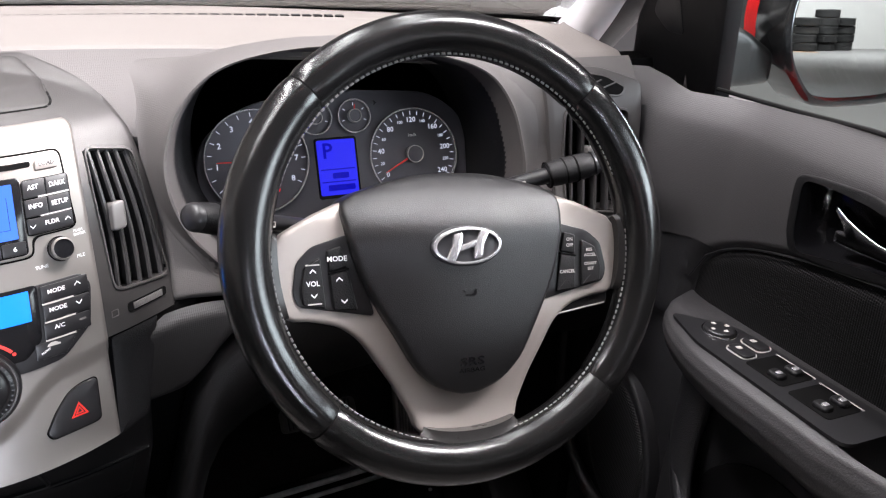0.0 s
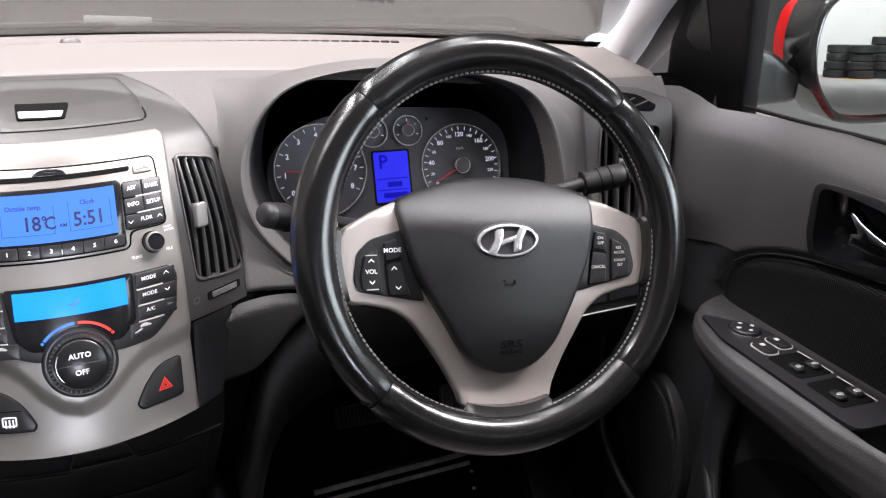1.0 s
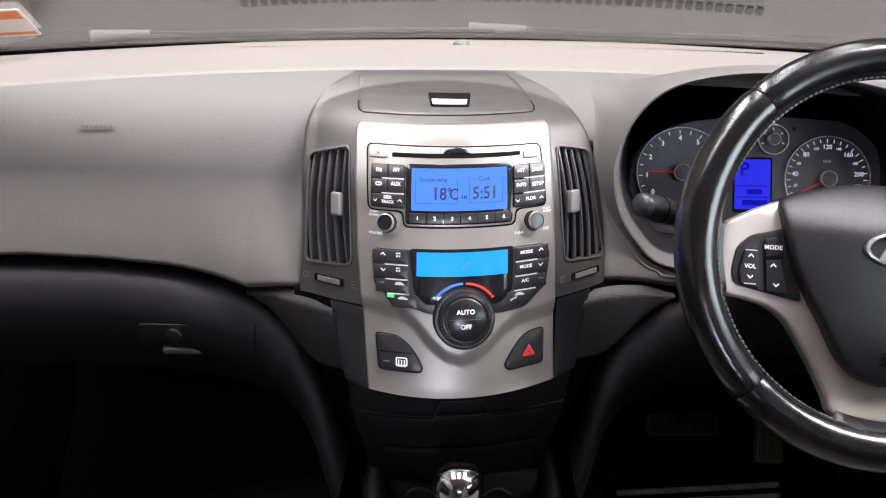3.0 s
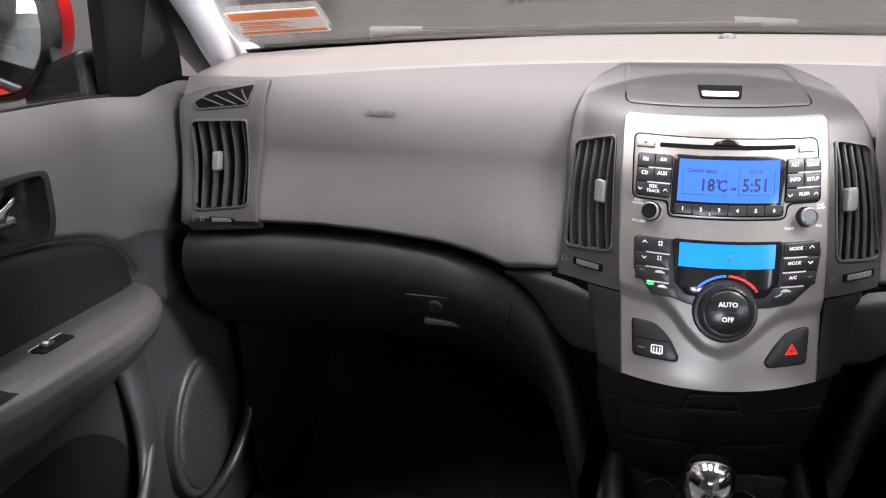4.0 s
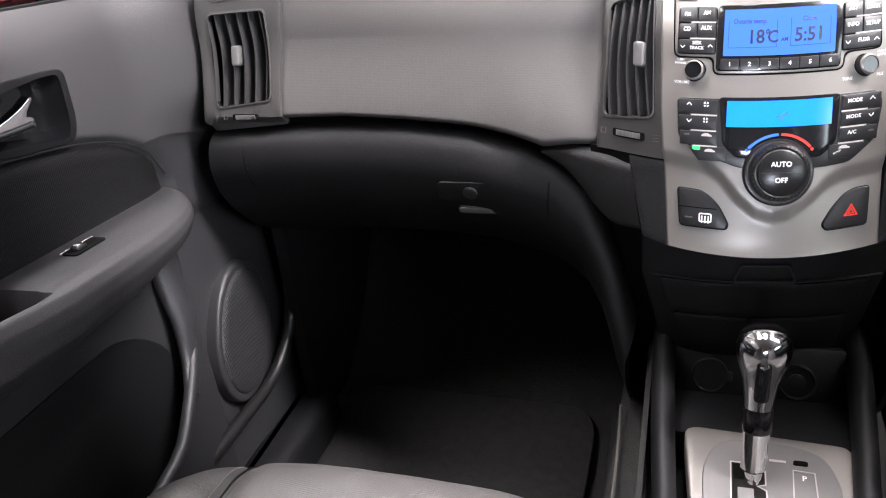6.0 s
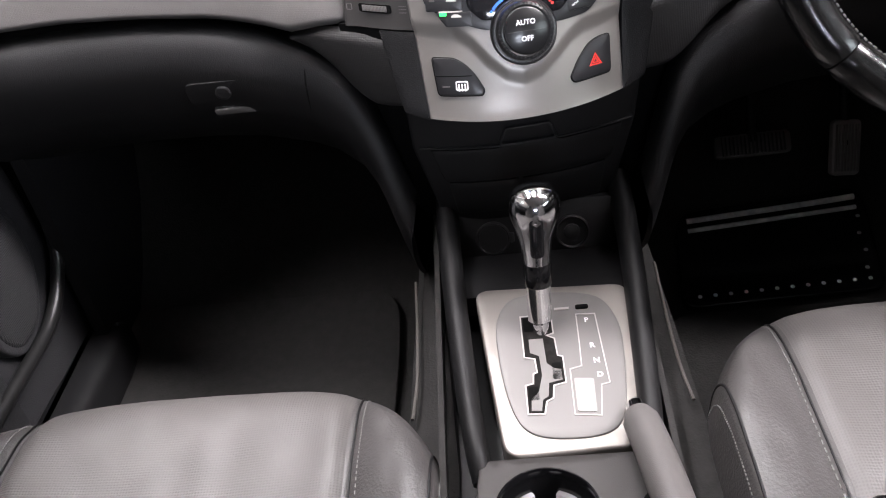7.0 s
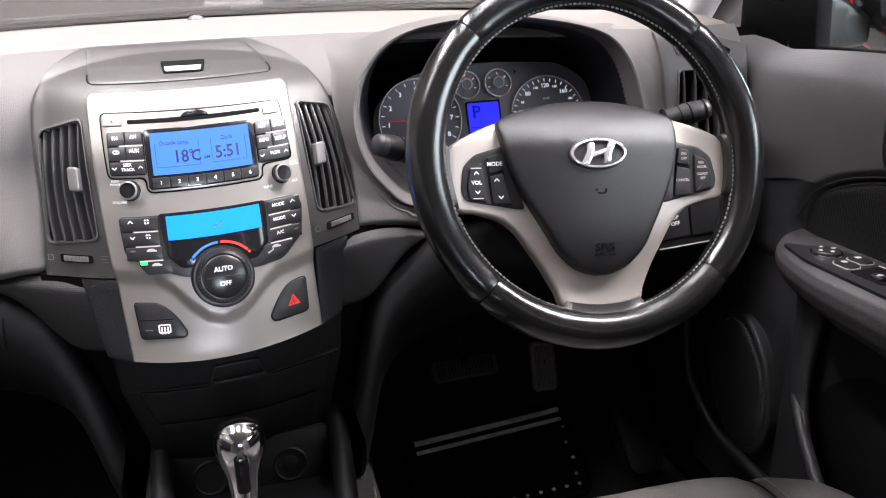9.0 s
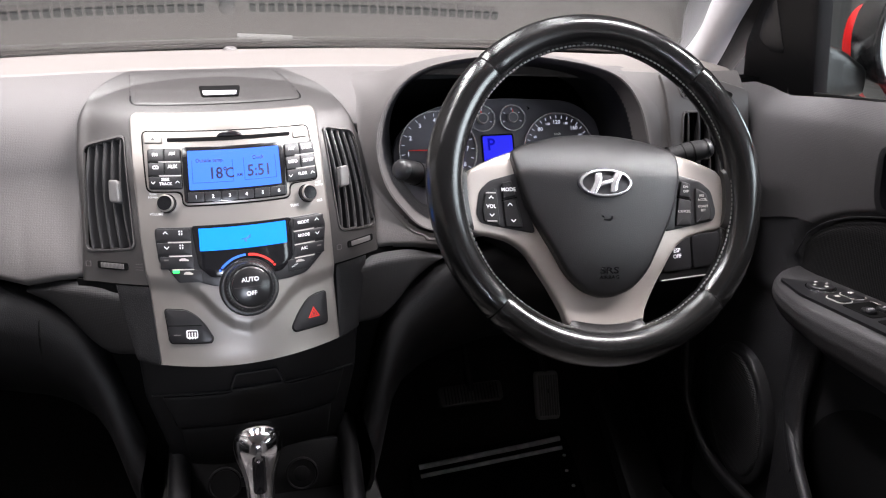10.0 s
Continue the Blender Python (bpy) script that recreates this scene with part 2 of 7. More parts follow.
def rounded(poly, r, n=4):
    """Rounds the corners of a polygon."""
    out = []
    for i, p in enumerate(poly):
        a, b, c = Vector(poly[i - 1]), Vector(p), Vector(poly[(i + 1) % len(poly)])
        ra = min(r, (a - b).length * 0.45, (c - b).length * 0.45)
        p0, p1 = b + (a - b).normalized() * ra, b + (c - b).normalized() * ra
        for k in range(n + 1):
            t = k / n
            out.append(tuple((1 - t) ** 2 * p0 + 2 * t * (1 - t) * b + t * t * p1))
    return out


def spline(pts, n, closed=False):
    """A smooth line through points (Catmull-Rom)."""
    v = [Vector(p) for p in pts]
    m, out = len(v), []
    for i in range(m if closed else m - 1):
        p0, p1, p2, p3 = (v[i - 1] if closed or i else v[0] * 2 - v[1]), v[i], v[(i + 1) % m], (v[(i + 2) % m] if closed or i + 2 < m else v[-1] * 2 - v[-2])
        for k in range(n):
            t = k / n
            out.append(0.5 * (2 * p1 + (p2 - p0) * t + (2 * p0 - 5 * p1 + 4 * p2 - p3) * t * t + (3 * p1 - p0 - 3 * p2 + p3) * t ** 3))
    if not closed:
        out.append(v[-1])
    return out


FLAT = set()


def slab(poly, w0, w1, place, bevel=0.0, seg=2, hole=None, cut=0.012):
    """A plate with the outline poly (x, y) from depth w0 to w1, whose front edge is rounded, laid by place(x, y, w).
    Wide plates are cut into strips, so that they follow a bowed surface."""
    bm = bmesh.new()
    poly = [tuple(p) for p in poly]
    if sum(poly[i - 1][0] * p[1] - p[0] * poly[i - 1][1] for i, p in enumerate(poly)) < 0:
        poly = poly[::-1]
    rings = [(0.0, w0), (0.0, w1 - bevel)] if bevel else [(0.0, w0), (0.0, w1)]
    for k in range(1, seg + 1 if bevel else 1):
        a = math.pi / 2 * k / seg
        rings.append((bevel * (1 - math.cos(a)), w1 - bevel + bevel * math.sin(a)))
    n = len(poly)
    inward = []
    for i in range(n):
        e0, e1 = Vector(poly[i]) - Vector(poly[i - 1]), Vector(poly[(i + 1) % n]) - Vector(poly[i])
        s = Vector((0.0, 0.0))
        for e in (e0, e1):
            if e.length > 1e-9:
                s += Vector((-e.y, e.x)).normalized()
        inward.append(s.normalized() if s.length > 1e-9 else s)
    made = [[bm.verts.new((poly[i][0] + inward[i].x * inset, poly[i][1] + inward[i].y * inset, w)) for i in range(n)] for inset, w in rings]
    for a, b in zip(made, made[1:]):
        for i in range(n):
            bm.faces.new((a[i], a[(i + 1) % n], b[(i + 1) % n], b[i]))
    if hole:
        inner = [tuple(p) for p in hole]
        if sum(inner[i - 1][0] * p[1] - p[0] * inner[i - 1][1] for i, p in enumerate(inner)) < 0:
            inner = inner[::-1]
        loops = []
        for ring, w in ((made[-1], w1), (made[0], w0)):
            vs = [bm.verts.new((*p, w)) for p in inner]
            ea = [bm.edges.get((ring[i], ring[(i + 1) % n])) for i in range(n)]
            eb = [bm.edges.new((vs[i], vs[(i + 1) % len(vs)])) for i in range(len(vs))]
            bmesh.ops.triangle_fill(bm, use_beauty=True, edges=ea + eb)
            loops.append(vs)
        top, low = loops
        for i in range(len(top)):
            j = (i + 1) % len(top)
            bm.faces.new((top[i], top[j], low[j], low[i]))
    else:
        bm.faces.new(made[-1])
        bm.faces.new(made[0][::-1])
    if place not in FLAT:
        for axis in (0, 1):
            lo, hi = min(p[axis] for p in poly), max(p[axis] for p in poly)
            k = int((hi - lo) / cut)
            for i in range(1, k + 1):
                co, no = [0, 0, 0], [0, 0, 0]
                co[axis], no[axis] = lo + (hi - lo) * i / (k + 1), 1
                bmesh.ops.bisect_plane(bm, geom=bm.verts[:] + bm.edges[:] + bm.faces[:], plane_co=co, plane_no=no)
    for v in bm.verts:
        v.co = place(*v.co)
    return bm


def by(m):
    """place() for a flat plate: x, y and w along the axes of the pose m."""

    def flat_place(x, y, w):
        return m @ Vector((x, y, w))

    FLAT.add(flat_place)
    return flat_place


def sweep(path, radius, n=12, closed=False, flat=1.0, up=(0, 0, 1), cap=True):
    """A tube along a path; radius is a number or a function of 0..1; flat squeezes it along up."""
    bm = bmesh.new()
    m, rings = len(path), []
    for i, p in enumerate(path):
        p = Vector(p)
        d = (Vector(path[(i + 1) % m]) - Vector(path[i - 1])) if closed or 0 < i < m - 1 else (Vector(path[1]) - p if i == 0 else p - Vector(path[-2]))
        d.normalize()
        side = d.cross(Vector(up))
        if side.length < 1e-4:
            side = d.cross(Vector((1, 0, 0.01)))
        side.normalize()
        over = side.cross(d)
        r = radius(i / max(1, m - 1)) if callable(radius) else radius
        rings.append([bm.verts.new(p + side * (r * math.cos(2 * math.pi * k / n)) + over * (r * flat * math.sin(2 * math.pi * k / n))) for k in range(n)])
    for i in range(m if closed else m - 1):
        a, b = rings[i], rings[(i + 1) % m]
        for k in range(n):
            bm.faces.new((a[k], a[(k + 1) % n], b[(k + 1) % n], b[k]))
    if cap and not closed:
        bm.faces.new(rings[0][::-1])
        bm.faces.new(rings[-1])
    return bm


def lathe(profile, m, n=32):
    """Turns a profile of (radius, height) about the z axis of the pose m."""
    bm = bmesh.new()
    rings = []
    for r, h in profile:
        if r < 1e-6:
            rings.append([bm.verts.new(m @ Vector((0, 0, h)))])
        else:
            rings.append([bm.verts.new(m @ Vector((r * math.cos(2 * math.pi * k / n), r * math.sin(2 * math.pi * k / n), h))) for k in range(n)])
    for a, b in zip(rings, rings[1:]):
        for k in range(n):
            q = [a[k % len(a)], a[(k + 1) % len(a)], b[(k + 1) % len(b)], b[k % len(b)]]
            q = [v for i, v in enumerate(q) if v not in q[:i]]
            if len(q) > 2:
                bm.faces.new(q)
    return bm


def merge(*bms):
    """Joins meshes into the first."""
    first = bms[0]
    for b in bms[1:]:
        me = bpy.data.meshes.new("tmp")
        b.to_mesh(me)
        b.free()
        first.from_mesh(me)
        bpy.data.meshes.remove(me)
    return first


def axes(origin, right, up):
    """A pose with its x to the right, y up and z out of the surface."""
    r, u = Vector(right).normalized(), Vector(up).normalized()
    o = r.cross(u).normalized()
    u = o.cross(r)
    m = Matrix((r, u, o)).transposed().to_4x4()
    m.translation = origin
    return m


def lettering(text, size, place, x=0.0, y=0.0, w=0.0, turn=0.0, wide=1.0):
    """Flat letters as a mesh, laid by place(x, y, w) and centred at x, y."""
    cu = bpy.data.curves.new("letters", "FONT")
    cu.body, cu.size, cu.align_x, cu.align_y, cu.extrude, cu.resolution_u = text, size, "CENTER", "CENTER", 0.0, 2
    cu.offset = size * 0.018
    tmp = bpy.data.objects.new("letters", cu)
    me = bpy.data.meshes.new_from_object(tmp)
    bm = bmesh.new()
    bm.from_mesh(me)
    c, s = math.cos(radians(turn)), math.sin(radians(turn))
    for v in bm.verts:
        px, py = v.co.x * wide, v.co.y
        v.co = place(x + px * c - py * s, y + px * s + py * c, w)
    bpy.data.objects.remove(tmp)
    bpy.data.curves.remove(cu)
    bpy.data.meshes.remove(me)
    return bm


def lerp(pts, x):
    """Straight-line table look-up."""
    for (x0, y0), (x1, y1) in zip(pts, pts[1:]):
        if x <= x1:
            t = min(1.0, max(0.0, (x - x0) / (x1 - x0)))
            return y0 + (y1 - y0) * t
    return pts[-1][1]


def step(a, b, x):
    t = min(1.0, max(0.0, (x - a) / (b - a)))
    return t * t * (3 - 2 * t)

# ---------------------------------------------------------------- dashboard
def dash_base(x):
    """Where the dash meets the windscreen, and the edge of its pale top."""
    q = (x / 0.7) ** 2
    e = min(1.0, abs(x) / 0.57) ** 2
    return (1.122, 1.088 - 0.024 * q), (0.905 - 0.078 * e, 1.0672 - 0.0142 * e)


def groove_z(x):
    """Height of the lower edge of the dash face; beside the centre stack it folds into the wings."""
    return lerp([(0.0, 0.846), (0.14, 0.846), (0.18, 0.8485), (0.21, 0.846), (0.245, 0.839), (0.275, 0.846), (0.34, 0.858), (0.42, 0.866), (0.50, 0.870), (0.58, 0.868), (0.69, 0.858), (0.8, 0.855)], abs(x))


def knee_z(x):
    """Height of the upper edge of the lower panel, which dips round the wings."""
    return lerp([(0.0, 0.60), (0.124, 0.60), (0.138, 0.625), (0.150, 0.658), (0.158, 0.688), (0.166, 0.718), (0.176, 0.748), (0.198, 0.786), (0.233, 0.811), (0.27, 0.826), (0.341, 0.843), (0.416, 0.851), (0.496, 0.853), (0.581, 0.851), (0.683, 0.842), (0.8, 0.836)], abs(x))


def bez(p0, p1, p2, p3, t):
    s = 1 - t
    return tuple(s ** 3 * a + 3 * s * s * t * b + 3 * s * t * t * c + t ** 3 * d for a, b, c, d in zip(p0, p1, p2, p3))


def face_at(x, t):
    """The dash face: t 0 at the edge of the pale top, 1 at the groove."""
    _, (yb, zb) = dash_base(x)
    gz = groove_z(x)
    if t < 0.45:
        far = yb - 0.79
        return bez((yb, zb), (yb - far * 0.42, zb - 0.014), (0.79 + far * 0.11, zb - 0.034), (0.79, 0.965), t / 0.45)
    k = (t - 0.45) / 0.55
    z = 0.965 + (gz - 0.965) * k
    near = (0.036 if x < 0 else 0.008) * (1 - step(0.17, 0.33, abs(x))) * step(0.0, 1.0, k)
    return bez((0.79,), (0.7833,), (0.764,), (0.757,), k)[0] - near + 0.016 * max(0.0, (k - 0.90) / 0.10) ** 2, z


X0, X1 = -0.70, 0.70
dashboard = empty("dashboard", (0, 0.95, 0.80), "grey moulded car dashboard with a pale beige top across the cabin", "dashboard", kind="structure")


def beige(u, v):
    x = X0 - 0.055 + (X1 - X0 + 0.11) * u
    (y0, z0), (y1, z1) = dash_base(x)
    e = max(0.0, abs(x) - 0.70) / 0.055
    return (x, y0 + (y1 + 0.19 * e - y0) * v, z0 + (z1 - z0) * v + 0.004 * math.sin(math.pi * v) - 0.02 * e * v - 0.012 * (1 - step(0.36, 0.47, v)) + 0.002 * (1 - step(0.0, 0.05, v)) - 0.009 * max(0.0, (v - 0.94) / 0.06) ** 2)


part("top_pad", shell(grid(beige, 60, 48), 0.004), M_BEIGE, dashboard, "pale beige grained top pad")


# the lip of the instrument hood: x, depth and height, once round
LIP = spline([(0.225, 0.757, 0.872), (0.195, 0.758, 0.900), (0.176, 0.760, 0.930), (0.167, 0.763, 0.965), (0.168, 0.767, 0.995), (0.180, 0.772, 1.028), (0.205, 0.778, 1.057), (0.238, 0.783, 1.0735), (0.290, 0.787, 1.0825), (0.345, 0.788, 1.0845), (0.390, 0.786, 1.0815), (0.455, 0.780, 1.0695), (0.497, 0.775, 1.0520), (0.522, 0.769, 1.0200), (0.534, 0.763, 0.980), (0.538, 0.758, 0.945), (0.531, 0.757, 0.905), (0.505, 0.756, 0.880), (0.45, 0.755, 0.866), (0.365, 0.755, 0.862), (0.28, 0.755, 0.864)], 6, True)
LIP_XZ = [(0.353 + (p.x - 0.353) * 1.03, 0.970 + (p.z - 0.970) * 1.02) for p in LIP]


def inside(p, poly):
    hit = False
    for i, b in enumerate(poly):
        a = poly[i - 1]
        if (a[1] > p[1]) != (b[1] > p[1]) and p[0] < (b[0] - a[0]) * (p[1] - a[1]) / (b[1] - a[1]) + a[0]:
            hit = not hit
    return hit


def dash_face(u, v):
    x = X0 + (X1 - X0) * u
    y, z = face_at(x, v)
    if 0.594 < abs(x) < 0.680 and 0.887 < z < 1.0:
        y += 0.045
    if -0.19 < x < 0.175:
        inner = 0.14 - max(0.0, z - 0.99) * 1.3
        y += 0.05 * (1 - step(inner, inner + 0.035, abs(x + 0.008))) * (1 - step(1.052, 1.062, z))
    return (x, y, z - 0.0005)


def face_sheet():
    """The face panel, open where the instrument hood stands."""
    bm = grid(dash_face, 280, 100)
    out = [f for f in bm.faces if f.calc_center_median().y < 0.878 and inside((f.calc_center_median().x, f.calc_center_median().z), LIP_XZ)]
    bmesh.ops.delete(bm, geom=out, context="FACES")
    return shell(bm, 0.006)


part("face_panel", face_sheet(), M_DASH, dashboard, "dark grey grained soft face panel")

# woven wings: folds of the face that sweep down on both sides of the centre stack
for s in (-1, 1):
    dy = 0.0 if s < 0 else 0.030
    upper = spline([(-0.249, 0.757, 0.834), (-0.225, 0.742, 0.8415), (-0.206, 0.728, 0.846), (-0.176, 0.712, 0.8475), (-0.140, 0.697, 0.8440)], 6)
    under = spline([(-0.247, 0.757, 0.829), (-0.220, 0.744, 0.816), (-0.198, 0.731, 0.797), (-0.182, 0.722, 0.777), (-0.166, 0.713, 0.762), (-0.153, 0.705, 0.758), (-0.127, 0.687, 0.762)], 4)

    def wing(u, v):
        k = u * 24
        i = min(23, int(k))
        a, b = upper[i].lerp(upper[i + 1], k - i), under[i].lerp(under[i + 1], k - i)
        p = a.lerp(b, v)
        d = dy * step(0.0, 1.0, u)
        roll = 0.012 * max(0.0, 1 - v / 0.14) ** 2 + 0.014 * max(0.0, (v - 0.88) / 0.12) ** 2
        return (-s * p.x, p.y + d + roll - 0.004 * math.sin(math.pi * v), p.z)

    part("woven_wing", shell(grid(wing, 48, 24), 0.005), M_WING, dashboard, "dark grey wing fold with a fine woven grain")


def lower_at(x, v, out=0.0):
    gz = knee_z(x)
    y0 = 0.757 - 0.22 * max(0.0, 0.842 - gz) - (0.0 if x > 0 else 0.012 * (1 - step(0.16, 0.26, -x)))
    prof = [(y0 + 0.040, gz - 0.004), (y0 + 0.022, gz - 0.001), (y0 + 0.008, gz - 0.006), (y0 - 0.001, gz - 0.020), (y0 - 0.004, gz - 0.042), (y0 + 0.006, gz - 0.075), (y0 + 0.036, gz - 0.115), (y0 + 0.095, gz - 0.165), (y0 + 0.20, gz - 0.215), (y0 + 0.36, gz - 0.25)]
    p = spline([(a - out, b, 0) for a, b in prof], 4)
    k = v * (len(p) - 1)
    i = min(len(p) - 2, int(k))
    q = p[i].lerp(p[i + 1], k - i)
    return (x, q.x, q.y)


for s in (-1, 1):
    part("lower_panel", shell(grid(lambda u, v: lower_at(s * (0.140 + 0.56 * u), v), 90, 36), 0.006), M_LOWER, dashboard, "black lower dash panel")

# black strip that paints the shade in the groove between face and lower panel
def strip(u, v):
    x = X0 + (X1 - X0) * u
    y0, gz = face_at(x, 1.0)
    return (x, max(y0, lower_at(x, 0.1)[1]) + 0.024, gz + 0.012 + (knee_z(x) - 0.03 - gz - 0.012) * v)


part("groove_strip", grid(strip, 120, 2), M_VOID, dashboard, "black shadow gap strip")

# glovebox lid with its lock and pull
glove = part("glovebox_lid", shell(grid(lambda u, v: lower_at(-0.645 + 0.405 * u + 0.03 * v * (1 - u) - 0.02 * u * v, 0.20 + 0.54 * v, 0.005), 50, 24), 0.006), M_LOWER, dashboard, "black glovebox lid")


def knee_at(x, z, out):
    """A place on the lower panel at a height."""
    return lower_at(x, min((k / 200 for k in range(40, 200)), key=lambda v: abs(lower_at(x, v)[2] - z)), out)


gm = axes(knee_at(-0.338, 0.778, 0.007), (1, 0, 0), (0, -0.30, 1))
part("lock_plate", slab(rrect(0.085, 0.030, 0.008), -0.004, 0.0004, by(gm), 0.0003), M_LOWER, glove)
part("lock_cylinder", merge(lathe([(0.0092, -0.004), (0.0092, 0.003), (0.0078, 0.004), (0.0078, 0.003), (0, 0.003)], gm, 24), slab(rrect(0.012, 0.0022, 0.001), 0.003, 0.0036, by(gm))), M_BUTTON, glove, "round black key lock")
gm2 = axes(knee_at(-0.328, 0.750, 0.007), (1, 0, 0), (0, -0.45, 1))
part("pull", slab(rrect(0.062, 0.011, 0.004), -0.006, 0.003, by(gm2), 0.002), M_TAB, glove, "worn pale finger pull")

# dark gaps at both ends of the glovebox lid
for x0, x1 in ((-0.650, -0.636), (-0.236, -0.244)):
    part("lid_gap", sweep([Vector(lower_at(x0 + (x1 - x0) * k / 20, 0.20 + 0.56 * k / 20, 0.0052)) for k in range(21)], 0.0016, 6), M_VOID, dashboard)

# upright end strip beside the glovebox
part("end_strip", shell(grid(lambda u, v: lower_at(-0.682 + 0.026 * u + 0.02 * v, 0.20 + 0.45 * v, 0.004), 3, 14), 0.004), M_LOWER, dashboard)

# small embossed mark on the face panel
FACE_CACHE = {}


def on_dash(x, z, w):
    """A place on the dash face: x across, z up, w out of it."""
    key = round(x, 3)
    if key not in FACE_CACHE:
        FACE_CACHE[key] = sorted((q[1], q[0]) for q in [face_at(key, k / 70) for k in range(71)])
    y = lerp(FACE_CACHE[key], z)
    return Vector((x, y - 0.0035 - w, z + 0.2 * w))


for k in range(4):
    x = -0.432 + 0.010 * k
    part("embossed_mark", slab(rrect(0.008, 0.0048, 0.001, 2, x, 1.0155), -0.001, 0.0005, on_dash, hole=rrect(0.0064, 0.0032, 0.0006, 2, x, 1.0155)), M_DASH, dashboard)

def pad_z(x, y):
    (y0, z0), (y1, z1) = dash_base(x)
    return beige((x - X0 + 0.055) / (X1 - X0 + 0.11), (y - y0) / (y1 - y0))[2]


part("glass_seal", sweep([Vector((x, dash_base(x)[0][0] + 0.0015, pad_z(x, dash_base(x)[0][0]) + 0.0035)) for x in [-0.74 + 0.02 * k for k in range(75)]], 0.0045, 8), M_VOID, dashboard, "thin black seal along the glass")

# sun sensor and the two demister outlets in front of the glass
sm = Matrix.Translation((0.0, 1.046, pad_z(0.0, 1.046) + 0.004))
part("sun_sensor", lathe([(0.012, 0), (0.012, 0.004), (0.009, 0.008), (0.005, 0.010), (0, 0.0104)], sm, 24), M_SOFT, dashboard, "dark domed sun sensor")
for a, b in ((-0.31, -0.03), (0.03, 0.42)):
    bms = []
    n = int((b - a) / 0.0135)
    for k in range(n):
        x = a + (b - a) * (k + 0.5) / n
        bms.append(slab(rrect(0.0095, 0.011, 0.001, 2, x, 1.049), pad_z(x, 1.049) - 0.01, pad_z(x, 1.049) + 0.0052, by(Matrix())))
    part("demister_outlet", merge(*bms), M_LOWER, dashboard, "long slotted demister outlet")


# ---------------------------------------------------------------- vents
def make_vent(parent, place, quad, slats, knob=0.72, lip=0.0026, deep=0.03, slider=None, sag=0.0):
    """An air outlet with upright slats inside the four-cornered opening quad (tl, tr, br, bl)."""
    tl, tr, br, bl = [Vector(p) for p in quad]
    ring = rounded([tl, tr, br, bl], 0.008, 5)
    c = sum((Vector(p) for p in ring), Vector((0, 0))) / len(ring)
    outer = [tuple(c + (Vector(p) - c) * 1.0 + (Vector(p) - c).normalized() * lip) for p in ring]
    vent = part("air_vent", slab(outer, -0.004, 0.0022, place, 0.0012, 2, hole=ring), M_SURR, parent, "black upright-slatted air vent")
    well = grid(lambda u, v: place(*(tl.lerp(tr, u).lerp(bl.lerp(br, u), v)), -deep), 4, 8)
    walls = bmesh.new()
    rings = [[walls.verts.new(place(*p, w)) for p in ring] for w in (0.0, -deep)]
    for i in range(len(ring)):
        j = (i + 1) % len(ring)
        walls.faces.new((rings[0][i], rings[0][j], rings[1][j], rings[1][i]))
    part("well", merge(well, walls), M_VOID, vent)
    for k in range(slats):
        u = (k + 0.5) / slats
        n = 10
        bm = bmesh.new()
        rows = []
        for i in range(n + 1):
            v = i / n
            p = tl.lerp(tr, u).lerp(bl.lerp(br, u), v)
            h = 0.0019
            bow = sag * math.sin(math.pi * v)
            rows.append([bm.verts.new(place(p.x + dx + bow, p.y, w)) for dx, w in ((-h, -0.0034), (-h * 0.4, -0.0016), (h * 0.5, -0.0016), (h, -0.0034), (h + 0.004, -0.020), (0.004 - h, -0.020))])
        for a, b in zip(rows, rows[1:]):
            for i in range(6):
                bm.faces.new((a[i], a[(i + 1) % 6], b[(i + 1) % 6], b[i]))
        part("slat", bm, M_SLAT, vent)
    if knob:
        p = tl.lerp(tr, knob).lerp(bl.lerp(br, knob), 0.47)
        part("tab", slab(rrect(0.011, 0.024, 0.003, 4, p.x, p.y), -0.010, 0.006, place, 0.002, 3), M_TAB, vent, "grey sliding tab")
    if slider:
        x, z, w = slider
        part("thumbwheel_slot", slab(rrect(w, 0.008, 0.002, 3, x, z), -0.001, 0.0012, place), M_VOID, vent)
        part("thumbwheel", merge(*[slab(rrect(w * 0.036, 0.0056, 0.0004, 2, x + w * (k - 8) * 0.044, z), 0.0, 0.0030, place, 0.0005) for k in range(17)]), M_SOFT, vent, "ribbed thumbwheel")
        part("open_mark", merge(*[slab([(x + w * 0.5 + 0.008, z - 0.003 + 0.003 * k), (x + w * 0.5 + 0.015, z - 0.003 + 0.003 * k), (x + w * 0.5 + 0.015, z - 0.0024 + 0.003 * k), (x + w * 0.5 + 0.008, z - 0.0024 + 0.003 * k)], 0, 0.0007, place) for k in range(3)]), M_SOFT, vent)
        part("shut_mark", slab(rrect(0.006, 0.006, 0.001, 2, x - w * 0.5 - 0.011, z), 0, 0.0007, place, hole=rrect(0.0048, 0.0048, 0.0006, 2, x - w * 0.5 - 0.011, z)), M_SOFT, vent)
    return vent


